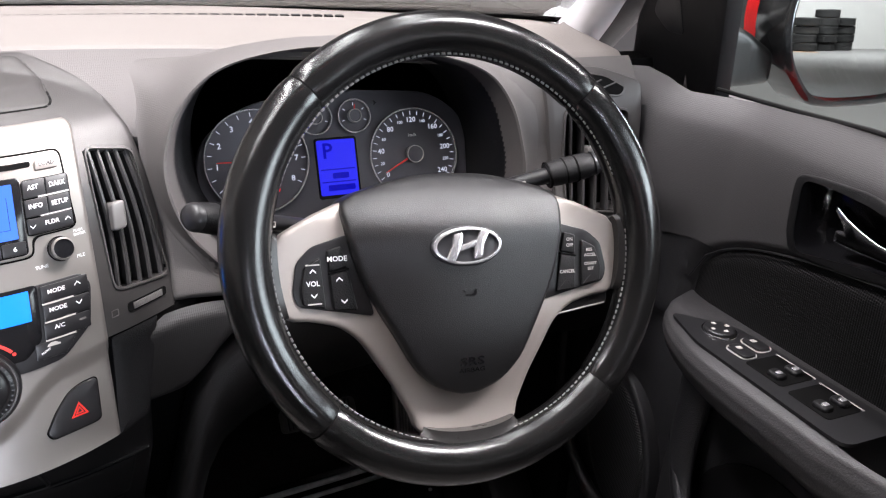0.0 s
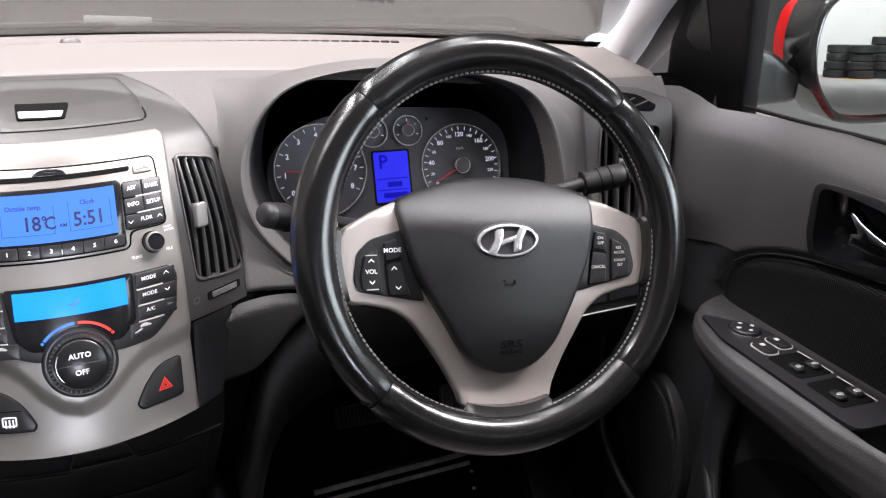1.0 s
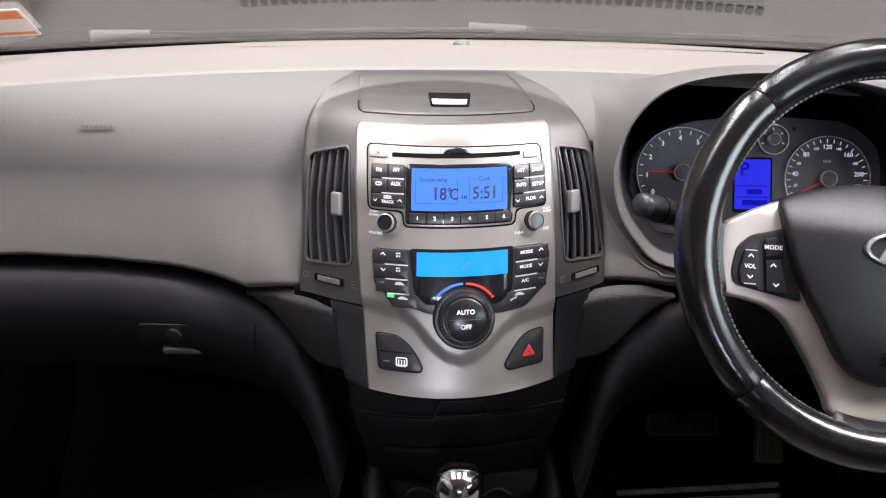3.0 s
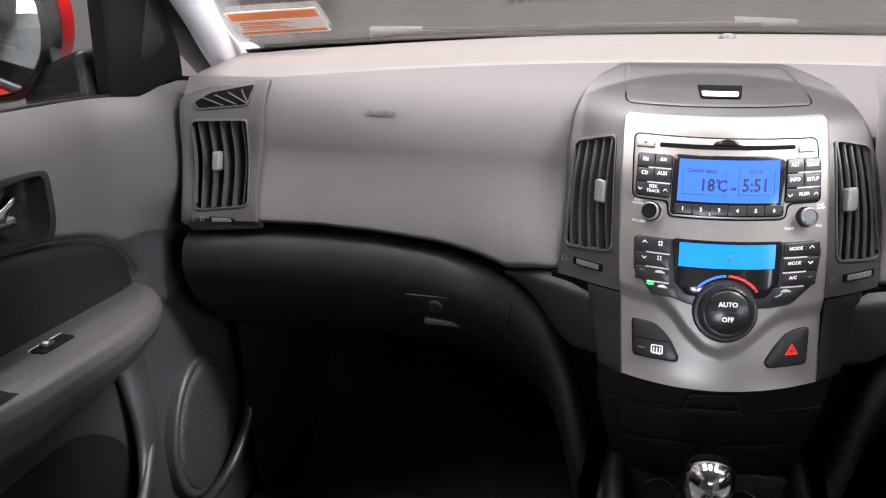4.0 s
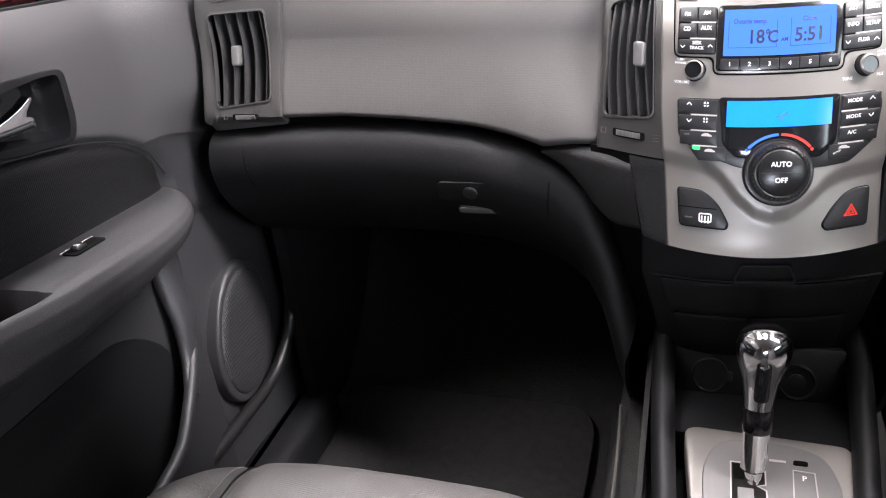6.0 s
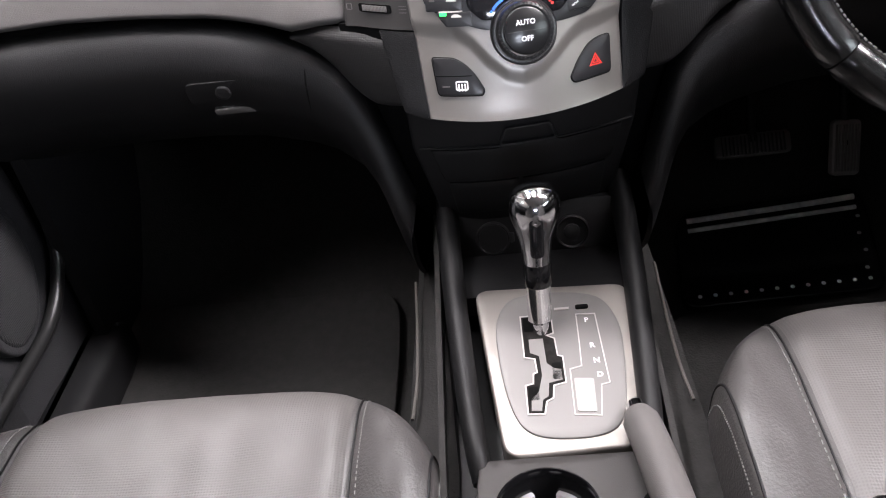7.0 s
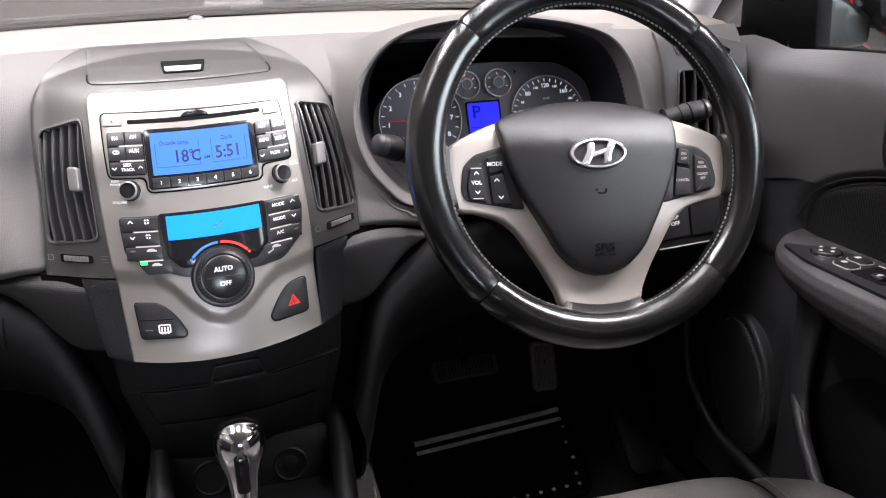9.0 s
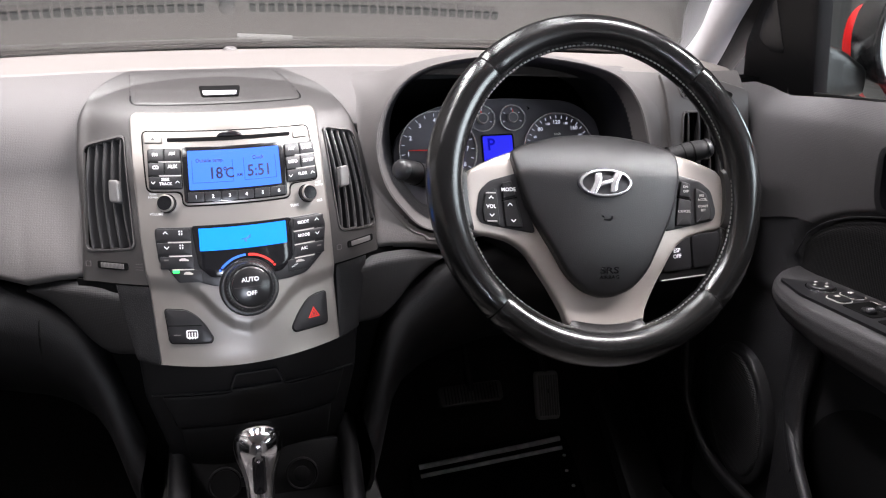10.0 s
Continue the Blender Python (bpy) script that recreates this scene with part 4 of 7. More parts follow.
# hazard and rear demister switches
HAZ = [(0.0445, 0.7930), (0.0530, 0.8075), (0.0640, 0.8200), (0.0740, 0.8240), (0.0877, 0.8245), (0.0874, 0.7880), (0.0488, 0.7869)]
DEF = [(-0.0890, 0.8262), (-0.0661, 0.8252), (-0.0555, 0.8190), (-0.0470, 0.8100), (-0.0381, 0.7945), (-0.0405, 0.7889), (-0.0852, 0.7896)]
for poly, nm, lab in ((HAZ, "hazard_switch", "black switch with a red warning triangle"), (DEF, "demister_switch", "black double rear demister switch")):
    sw = part(nm, slab(rounded(poly, 0.0045), -0.001, 0.0006, on_fascia), M_VOID, stack, lab)
    c = (sum(p[0] for p in poly) / len(poly), sum(p[1] for p in poly) / len(poly))
    inner = [(c[0] + (p[0] - c[0]) * 0.955, c[1] + (p[1] - c[1]) * 0.955) for p in poly]
    part("key", slab(rounded(inner, 0.004), 0.0, 0.0026, on_fascia, 0.0012), M_BUTTON, sw)
    if nm == "hazard_switch":
        for sc, hole in ((1.0, 0.72), (0.50, 0.30)):
            tri = lambda k: [(0.0706 + 0.0075 * k * math.cos(radians(a)), 0.8025 + 0.0075 * k * math.sin(radians(a))) for a in (90, 210, 330)]
            part("warning_triangle", slab(tri(sc), 0.002, 0.0030, on_fascia, hole=tri(hole)), M_REDP, sw, "red triangle outline")
    else:
        part("split_line", slab(box(-0.0850, 0.8077, -0.0500, 0.8085), 0.001, 0.0029, on_fascia), M_VOID, sw)
        part("demister_sign", slab(rrect(0.012, 0.0085, 0.0015, 3, -0.0605, 0.7993), 0.002, 0.0030, on_fascia, hole=rrect(0.0098, 0.0063, 0.001, 3, -0.0605, 0.7993)), M_WHITE, sw)
        part("demister_waves", merge(*[slab(box(-0.0605 + d - 0.0006, 0.7942, -0.0605 + d + 0.0006, 0.8010), 0.002, 0.0031, on_fascia) for d in (-0.003, 0, 0.003)]), M_WHITE, sw)
        part("dark_lamp", slab(rrect(0.0075, 0.0012, 0.0004, 2, -0.0760, 0.7985), 0.002, 0.0030, on_fascia), M_SOFT, sw)

# trim that flanks the foot of the fascia
for s in (-1, 1):
    dx = 0.0 if s < 0 else 0.004
    part("flank_strip", slab(rounded([(s * 0.1420 + dx, 0.8490), (s * 0.1000 + dx, 0.8485), (s * 0.0965 + dx, 0.7660), (s * 0.1235 + dx, 0.7710)], 0.003), -0.012, 0.0035, on_stack, 0.002), M_LOWER, stack, "black strip beside the fascia")

    # black sheet paints the shade under the dome's lower edge
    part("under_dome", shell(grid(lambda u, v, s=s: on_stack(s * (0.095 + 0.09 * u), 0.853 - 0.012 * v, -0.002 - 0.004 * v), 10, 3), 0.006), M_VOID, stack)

# drawer block under the fascia
block = [(-0.128, 0.772), (0.132, 0.772), (0.128, 0.70), (0.110, 0.615), (0.105, 0.575), (-0.105, 0.575), (-0.110, 0.615), (-0.128, 0.70)]


def on_block(x, z, w):
    return Vector((x, 0.703 + 1.5 * x * x + 0.11 * x - 0.25 * (z - 0.70) - w, z))


part("drawer_block", slab(rounded(block, 0.006), -0.20, 0.0, on_block, 0.004), M_LOWER, stack, "black plastic block under the fascia")
part("drawer_front", slab(rounded([(-0.108, 0.701), (-0.032, 0.700), (-0.026, 0.703), (0.034, 0.703), (0.040, 0.700), (0.112, 0.701), (0.100, 0.653), (-0.096, 0.653)], 0.003), -0.002, 0.003, on_block, 0.0015), M_LOWER, stack, "black drawer front")
part("ashtray_front", slab(rounded([(-0.092, 0.650), (-0.010, 0.650), (-0.010, 0.600), (-0.086, 0.600)], 0.003), -0.002, 0.0025, on_block, 0.0012), M_LOWER, stack)
part("ashtray_front", slab(rounded([(-0.006, 0.650), (0.094, 0.650), (0.088, 0.600), (-0.006, 0.600)], 0.003), -0.002, 0.0025, on_block, 0.0012), M_LOWER, stack)
PULL = [(-0.022, 0.7285), (0.028, 0.7285), (0.036, 0.7045), (-0.030, 0.7045)]
part("drawer_pull", slab(rounded(PULL, 0.004), -0.002, 0.0045, on_block, 0.0015, hole=rounded([(-0.020, 0.7265), (0.026, 0.7265), (0.033, 0.7065), (-0.027, 0.7065)], 0.003)), M_BUTTON, stack, "raised finger pull lip")
part("drawer_edge", slab([(-0.120, 0.7042), (0.124, 0.7042), (0.124, 0.7028), (-0.120, 0.7028)], -0.002, 0.0035, on_block, 0.0004), M_BUTTON, stack, "fine drawer edge")

# ---------------------------------------------------------------- instrument binnacle and cluster
binnacle = empty("instrument_binnacle", (0.352, 0.83, 0.86), "grey hooded instrument binnacle on the dashboard behind the wheel", "instrument hood", kind="structure")


def lip_at(u):
    k = (u % 1.0) * len(LIP)
    i = int(k) % len(LIP)
    return LIP[i].lerp(LIP[(i + 1) % len(LIP)], k - int(k))


HOOD_C = Vector((0.353, 0.0, 0.970))


def hood(u, v):
    """v 0 to 0.5: from the dash face up to the lip; 0.5 to 1: down inside to the gauges."""
    p = lip_at(u)
    d = Vector((p.x - HOOD_C.x, 0.0, p.z - HOOD_C.z))
    if v < 0.5:
        k = v / 0.5
        up = step(1.00, 1.075, p.z)
        reach = 1.0 + 0.20 * (1 - 0.45 * step(0.03, -0.06, d.z)) * (0.62 if d.x < -0.12 and p.z < 1.0 else 1.0)
        x, z = HOOD_C.x + d.x * reach, min(HOOD_C.z + d.z * reach, 1.0595)
        x = max(0.150, x)
        end = Vector((x, on_dash(x, z, 0).y + 0.0030, z))
        if up > 0:
            end = end.lerp(Vector((x, max(end.y, 0.880), 1.0595)), up)
        out = d.normalized()
        near = end.lerp(p, 0.45)
        near.y = near.y + 0.012 if up > 0.2 else on_dash(near.x, min(near.z, 1.0595), 0).y - 0.0005
        return Vector(bez(end, near, p + out * 0.007 + Vector((0, 0.014 + 0.05 * up, 0.002 * up)), p, k))
    k = (v - 0.5) / 0.5
    prof = [(1.0, 0.0), (0.992, -0.003), (0.978, -0.002), (0.955, 0.010), (0.91, 0.036), (0.865, 0.072), (0.80, 0.105)]
    i = min(5, int(k * 6))
    s, dy = (a + (b - a) * (k * 6 - i) for a, b in zip(prof[i], prof[i + 1]))
    return Vector((HOOD_C.x + d.x * s, p.y + dy * (1.0 + 0.1 * d.z / 0.1), HOOD_C.z + d.z * s))


part("hood", grid(lambda u, v: hood(u, v * 0.80), 126, 40, True), M_DASH, binnacle, "grey soft hood with a rounded lip")
# same plastic as the hood; the black paints the shade deep inside
part("hood_inner_shade", grid(lambda u, v: hood(u, 0.79 + 0.21 * v), 126, 10, True), M_LOWER, binnacle, "inside of the hood, black for the shade there")

M_BRIGHT = mat("worn_chrome", (0.75, 0.75, 0.76), 0.24, metal=0.75)
cluster = empty("instrument_cluster", (0.358, 0.85, 0.90), "dark instrument cluster with four ringed gauges and blue display", "instrument cluster")
CM = axes((0.358, 0.848, 0.955), (1, 0, 0), (0, 0.35, 0.937))
on_cl = by(CM)
part("back_plate", slab(rounded([(-0.155, -0.075), (0.145, -0.075), (0.150, 0.030), (0.110, 0.062), (0.0, 0.070), (-0.100, 0.060), (-0.155, 0.020)], 0.03, 6), -0.012, 0.0, on_cl, 0.004), M_DIALFACE, cluster, "black gauge back plate")


def ring_at(x, y, r, t, h=0.004, m=None):
    return lathe([(r + t, -0.001), (r + t * 0.8, h), (r + t * 0.2, h), (r, -0.001)], CM @ Matrix.Translation((x, y, 0)), 56)


def gauge(name, x, y, r, a0, a1, ticks, numbers, needle, nr, label, hub=0.2, nsize=0.0062):
    g = part(name, lathe([(r, 0.0), (r, 0.0012), (0, 0.0012)], CM @ Matrix.Translation((x, y, 0)), 56), M_DIALFACE, cluster, label)
    part("chrome_ring", ring_at(x, y, r, 0.0022 if r > 0.03 else 0.0018), M_BRIGHT, g, "bright silver ring")
    for k in range(ticks):
        a = radians(a0 + (a1 - a0) * k / (ticks - 1))
        part("tick", slab(rrect(0.0045 if r > 0.03 else 0.003, 0.0008, 0.0002, 2), 0.0012, 0.0016, by(CM @ Matrix.Translation((x + (r - 0.004) * math.cos(a), y + (r - 0.004) * math.sin(a), 0)) @ pose(0, 0, 0, 0, 0, math.degrees(a)))), M_GLOWPRINT, g)
    for text, a, sz in numbers:
        part("number", lettering(text, sz, on_cl, x + (r - 0.0115) * math.cos(radians(a)), y + (r - 0.0115) * math.sin(radians(a)), 0.0016), M_GLOWPRINT, g, smooth=180)
    part("needle", merge(slab([(0, -0.0012), (nr, -0.0004), (nr, 0.0004), (0, 0.0012)], 0.004, 0.0052, by(CM @ Matrix.Translation((x, y, 0)) @ pose(0, 0, 0, 0, 0, needle)))), M_REDP, g, "thin red needle")
    part("hub", lathe([(r * hub, 0.001), (r * hub, 0.006), (r * hub * 0.8, 0.0075), (0, 0.0075)], CM @ Matrix.Translation((x, y, 0)), 28), M_DIALFACE, g)
    part("hub_ring", ring_at(x, y, r * hub * 0.86, 0.0013, 0.0085), M_PALE, g)
    return g


gauge("speedometer", 0.0826, -0.0075, 0.0500, 212, -32, 25, [(str(v), 212 - 244 * v / 240, 0.0078 if v in (0, 40, 80, 120, 160, 200, 240) else 0.0048) for v in range(0, 241, 20)], 207, 0.040, "round speedometer with white numbers")
gauge("rev_counter", -0.0920, -0.0010, 0.0530, 215, -30, 17, [(str(v), 215 - 245 * v / 8, 0.0085) for v in range(9)], 178, 0.042, "round rev counter with white numbers")
gauge("temperature_gauge", -0.0260, 0.0400, 0.0170, 200, -20, 5, [("H", 10, 0.004), ("C", 170, 0.004)], 100, 0.011, "small round temperature gauge", 0.42)
gauge("fuel_gauge", 0.0175, 0.0395, 0.0170, 200, -20, 5, [("F", 20, 0.004), ("E", 160, 0.004)], 85, 0.012, "small round fuel gauge", 0.42)
part("speed_unit", lettering("km/h", 0.0048, on_cl, 0.0826, 0.014, 0.0016), M_WHITE, cluster, smooth=180)
part("display_frame", slab(rrect(0.047, 0.066, 0.003, 4, -0.0065, -0.0150), 0.0, 0.0012, on_cl), M_GLOSS, cluster)
cl_lcd = part("display", slab(rrect(0.0425, 0.060, 0.002, 4, -0.0065, -0.0145), 0.0, 0.0018, on_cl), M_LCD3, cluster, "lit deep blue display")
part("gear_sign", lettering("P", 0.0230, on_cl, -0.0165, 0.0030, 0.0022), M_LCDINK, cl_lcd, smooth=180)
for z in (-0.0165, -0.0300):
    part("display_line", slab(rrect(0.038, 0.0012, 0.0004, 2, -0.0065, z), 0.001, 0.0022, on_cl), M_LCDINK, cl_lcd)
for z, w in ((-0.0235, 0.018), (-0.0365, 0.030)):
    part("odometer_bar", slab(rrect(w, 0.0062, 0.001, 2, -0.004, z), 0.001, 0.0022, on_cl), M_LCDINK, cl_lcd)
part("belt_lamp", slab(rrect(0.0060, 0.0072, 0.0015, 3, -0.0745, -0.0310), 0.001, 0.0022, on_cl), M_REDL, cluster, "lit red warning lamp")
part("turn_arrow", slab([(0.041, 0.0495), (0.045, 0.0525), (0.041, 0.0555), (0.0425, 0.0525)], 0.0, 0.0012, on_cl), M_GLOSS, cluster)


# ---------------------------------------------------------------- steering wheel
WC, WU, WN = Vector((0.380, 0.572, 0.959)), Vector((0, 0.396, 0.918)), Vector((0, -0.918, 0.396))
WM = axes(WC, (1, 0, 0), WU) @ pose(0, 0, 0, 0, 0, -3.5)
RIM = 0.1725
wheel = empty("steering_wheel", WC, "worn black leather steering wheel with silver spokes and airbag cover", "steering wheel")


def rim_point(a, r=RIM):
    return WM @ Vector((r * math.cos(a), r * 1.008 * math.sin(a), 0))


def rim_radius(a):
    """The grip is thicker beside the spokes."""
    d = math.degrees(a) % 360
    bump = 0.0
    for c, w in ((12, 16), (168, 16), (270, 20)):
        bump = max(bump, math.exp(-((d - c + 180) % 360 - 180) ** 2 / (2 * w * w)))
    return 0.0182 + 0.0016 * bump


SEAMS = [46, 134, 226, 314]
for i in range(4):
    a0, a1 = radians(SEAMS[i]), radians(SEAMS[(i + 1) % 4] + (360 if i == 3 else 0))
    n = 40
    k0 = 0.0035
    path = [rim_point(a0 + k0 + (a1 - a0 - 2 * k0) * k / n) for k in range(n + 1)]
    bm = sweep(path, lambda t, a0=a0, a1=a1: rim_radius(a0 + (a1 - a0) * t) - 0.0011 * (max(0, 1 - t / 0.012) ** 2 + max(0, 1 - (1 - t) / 0.012) ** 2), 24, up=WN)
    part("rim_grip", bm, M_LEATHERP if i % 2 else M_LEATHER, wheel, "perforated black leather grip" if i % 2 else "smooth worn black leather grip")
    seam = sweep([rim_point(a0 + (k - 1.5) * 0.003) for k in range(4)], 0.0172, 24, up=WN)
    part("seam", seam, M_VOID, wheel)
# stitching round the inner side of the rim
thread = [slab(rrect(0.0034, 0.0011, 0.0004, 2), -0.0006, 0.0008, by(axes(rim_point(a, RIM - 0.0178) + WN * 0.0062, rim_point(a + 0.01, RIM) - rim_point(a - 0.01, RIM), WN * 0.7 + (rim_point(a, RIM) - WC).normalized() * 0.3))) for a in [2 * math.pi * k / 190 for k in range(190)] if not 195 < math.degrees(a) % 360 < 0]
tagged(part("stitching", merge(*thread), M_STITCH, wheel, "grey hand stitching"), kind="stuff")

# tapered leather roots where the spokes leave the rim
def root(a, half, r0, name="spoke_root", lift=0.0):
    bm = bmesh.new()
    n, m = 24, 12
    top, bot = [], []
    for lay in (1, -1):
        rows = []
        for i in range(n + 1):
            t = 2 * i / n - 1
            row = []
            for j in range(m + 1):
                q = j / m
                w = half * (0.60 + 0.40 * (1 - q) ** 2.2)
                ang = a + t * w
                r = RIM - 0.004 + (r0 - RIM + 0.004) * q
                edge = math.sqrt(max(0.0, 1 - abs(t) ** 3.5))
                rise = (0.0178 * (1 - q) + (0.0065 + lift) * q - 0.002 * math.sin(math.pi * q)) * edge if lay > 0 else -0.013 * edge
                p = Vector((r * math.cos(ang), r * 1.008 * math.sin(ang), rise - 0.003 * q))
                row.append(bm.verts.new(WM @ p))
            rows.append(row)
        for p, q in zip(rows, rows[1:]):
            for j in range(m):
                bm.faces.new((p[j], q[j], q[j + 1], p[j + 1]))
        top.append(rows)
    for i in range(n):
        for j in (0, m):
            bm.faces.new((top[0][i][j], top[0][i + 1][j], top[1][i + 1][j], top[1][i][j]))
    for j in range(m):
        for i in (0, n):
            bm.faces.new((top[0][i][j], top[0][i][j + 1], top[1][i][j + 1], top[1][i][j]))
    part(name, bm, M_WORN, wheel, "worn leather root of the spoke", smooth=60)


root(radians(-5), 0.36, 0.149)
root(radians(185), 0.36, 0.149)
root(radians(270), 0.46, 0.147, lift=0.0045)


def hub_w(u, v):
    """Height of the hub's front over the wheel's plane."""
    return 0.010 - 0.030 * max(0.0, (v - 0.005) / 0.055) ** 2 - 0.010 * max(0.0, (-0.06 - v) / 0.06) ** 2 - 0.010 * (u / 0.1) ** 2


def on_hub(u, v, w):
    return WM @ Vector((u, v, hub_w(u, v) + w))


def on_spoke(u, v, w):
    k = step(0.075, 0.150, math.hypot(u, v * 0.9))
    return WM @ Vector((u, v, (hub_w(u, v) - 0.009) * (1 - k) + (-0.004) * k + w))


def mirrored(half):
    return half + [(-u, v) for u, v in half[::-1] if abs(u) > 1e-6]


SPOKE = [(0.0, 0.046), (0.060, 0.046), (0.096, 0.041), (0.134, 0.0245), (0.1495, 0.012), (0.1515, -0.016), (0.1465, -0.045), (0.128, -0.0495), (0.106, -0.055), (0.092, -0.0635), (0.083, -0.073), (0.072, -0.090), (0.060, -0.109), (0.047, -0.134), (0.0385, -0.1510), (0.0, -0.1550)]
part("spoke_frame", slab(spline(mirrored(SPOKE), 2, True), -0.014, 0.0, on_spoke, 0.004, 3, cut=0.010), M_SILVER_LIT, wheel, "satin silver three-spoke frame")
PAD = [(0.0, 0.0625), (0.035, 0.0605), (0.068, 0.0525), (0.088, 0.0455), (0.096, 0.037), (0.0945, 0.020), (0.091, 0.0), (0.083, -0.025), (0.072, -0.047), (0.058, -0.072), (0.0455, -0.094), (0.028, -0.111), (0.010, -0.1185), (0.0, -0.1195)]
pad = part("airbag_cover", slab(spline(mirrored(PAD), 3, True), -0.035, 0.004, on_hub, 0.0045, 4, cut=0.008), M_PADMAT, wheel, "black grained airbag cover")

# oval badge
OV = lambda a, b, cy=0.0015, n=48: [(a * math.cos(2 * math.pi * k / n), cy + b * math.sin(2 * math.pi * k / n)) for k in range(n)]
M_BADGE = mat("badge_backing", (0.03, 0.03, 0.032), 0.3)
part("badge_backing", slab(OV(0.0315, 0.0165), 0.002, 0.0052, on_hub, 0.001, cut=0.02), M_BADGE, pad)
part("badge_ring", slab(OV(0.0298, 0.0152), 0.004, 0.0078, on_hub, 0.0012, hole=OV(0.0268, 0.0127), cut=0.02), M_BRIGHT, pad, "chrome oval badge ring")
def slant(u, v):
    return (u + 0.30 * (v - 0.0015), v)
bars = [[(-0.0165, -0.0095), (-0.0085, -0.0115), (-0.0065, -0.004), (-0.0055, 0.0035), (-0.0075, 0.0125), (-0.0150, 0.0110), (-0.0135, 0.002)],
        [(0.0165, 0.0125), (0.0085, 0.0145), (0.0065, 0.007), (0.0055, -0.0005), (0.0075, -0.0095), (0.0150, -0.0080), (0.0135, 0.001)],
        [(-0.0075, -0.0035), (0.0065, 0.0010), (0.0075, 0.0065), (-0.0065, 0.0020)]]
part("badge_sign", merge(*[slab(rounded([slant(*p) for p in b], 0.002, 3), 0.004, 0.0082, on_hub, 0.0012, cut=0.02) for b in bars]), M_BRIGHT, pad, "chrome slanted bars of the badge")
# moulded horn and airbag marks
part("horn_sign", merge(slab([(-0.004, -0.0385), (0.003, -0.0392), (0.006, -0.0375), (0.006, -0.0340), (0.0045, -0.0340), (0.0040, -0.0365), (0.001, -0.0378), (-0.004, -0.0375)], 0.003, 0.0048, on_hub), slab([(-0.006, -0.0335), (-0.0035, -0.0345), (-0.0040, -0.0355), (-0.006, -0.0345)], 0.003, 0.0048, on_hub)), M_GLOSS, pad)
part("airbag_mark", lettering("SRS", 0.0095, on_hub, 0.0, -0.0920, 0.0046, wide=1.5), M_GLOSS, pad, smooth=180)
part("airbag_mark", lettering("AIRBAG", 0.0050, on_hub, 0.0, -0.0990, 0.0046, wide=1.3), M_GLOSS, pad, smooth=180)

# switch pods on the spokes
POD = [(0.0905, 0.0165), (0.122, 0.0080), (0.1345, -0.0035), (0.1385, -0.0270), (0.1350, -0.0375), (0.0745, -0.0495)]
K1 = [(0.1310, -0.0365), (0.1325, -0.0240), (0.1280, -0.0065), (0.1155, 0.0000), (0.1130, -0.0405)]
K2 = [(0.1100, 0.0045), (0.0985, 0.0075), (0.0945, -0.0095), (0.1090, -0.0125)]
K3 = [(0.1090, -0.0145), (0.0940, -0.0115), (0.0880, -0.0435), (0.1070, -0.0425)]
for s in (-1, 1):
    pod = part("switch_pod", slab(rounded([(s * u, v) for u, v in POD], 0.005), -0.002, 0.0018, on_spoke, 0.001), M_BUTTON, wheel, "black switch pod on the spoke")
    for kk in (K1, K2, K3):
        part("key", slab(rounded([(s * u, v) for u, v in kk], 0.002), 0.0, 0.0042, on_spoke, 0.0014, 3), M_LOWER, pod)
    part("key_gap", slab([(s * 0.0935, -0.0100), (s * 0.1095, -0.0132), (s * 0.1092, -0.0146), (s * 0.0935, -0.0114)], 0.001, 0.0045, on_spoke), M_VOID, pod)
    if s < 0:
        words(pod, [("MODE", 0.0056, -0.1025, -0.0025, 0), ("VOL", 0.0056, -0.1225, -0.0205, 0)], 0.0047, on_spoke, M_WHITE)
        for cx, cz, up in ((-0.1220, -0.0115, 1), (-0.1220, -0.0290, -1), (-0.1015, -0.0190, 1), (-0.0985, -0.0350, -1)):
            part("arrow", slab([(cx - 0.0024, cz - 0.0011 * up), (cx, cz + 0.0012 * up), (cx + 0.0024, cz - 0.0011 * up), (cx + 0.0024, cz + 0.0002 * up), (cx, cz + 0.0025 * up), (cx - 0.0024, cz + 0.0002 * up)], 0.0038, 0.0047, on_spoke), M_WHITE, pod)
        for z in (-0.0060, -0.0360):
            part("key_line", slab(box(-0.1275, z - 0.0005, -0.1165, z + 0.0005), 0.0038, 0.0047, on_spoke), M_PALE, pod)
    else:
        words(pod, [("ON", 0.0040, 0.1035, 0.0005, 0), ("OFF", 0.0040, 0.1035, -0.0045, 0), ("CANCEL", 0.0040, 0.0995, -0.0270, 0), ("RES", 0.0036, 0.1220, -0.0095, 0), ("ACCEL", 0.0036, 0.1225, -0.0140, 0), ("COAST", 0.0036, 0.1225, -0.0215, 0), ("SET", 0.0036, 0.1225, -0.0260, 0)], 0.0047, on_spoke, M_PALE)
# added black block behind the hub that paints shade into the gap
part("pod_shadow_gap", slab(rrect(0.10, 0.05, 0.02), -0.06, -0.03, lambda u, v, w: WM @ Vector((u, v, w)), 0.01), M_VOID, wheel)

# column shroud and stalks
column = empty("steering_column", (0.378, 0.70, 0.86), "black plastic shroud of the steering column behind the wheel", "steering column")
cpath = [WC + WN * -0.035, WC + WN * -0.10, WC + WN * -0.17, WC + WN * -0.24]
part("shroud", sweep(cpath, lambda t: 0.062 + 0.012 * t, 28, flat=0.78, up=WU), M_LOWER, column)


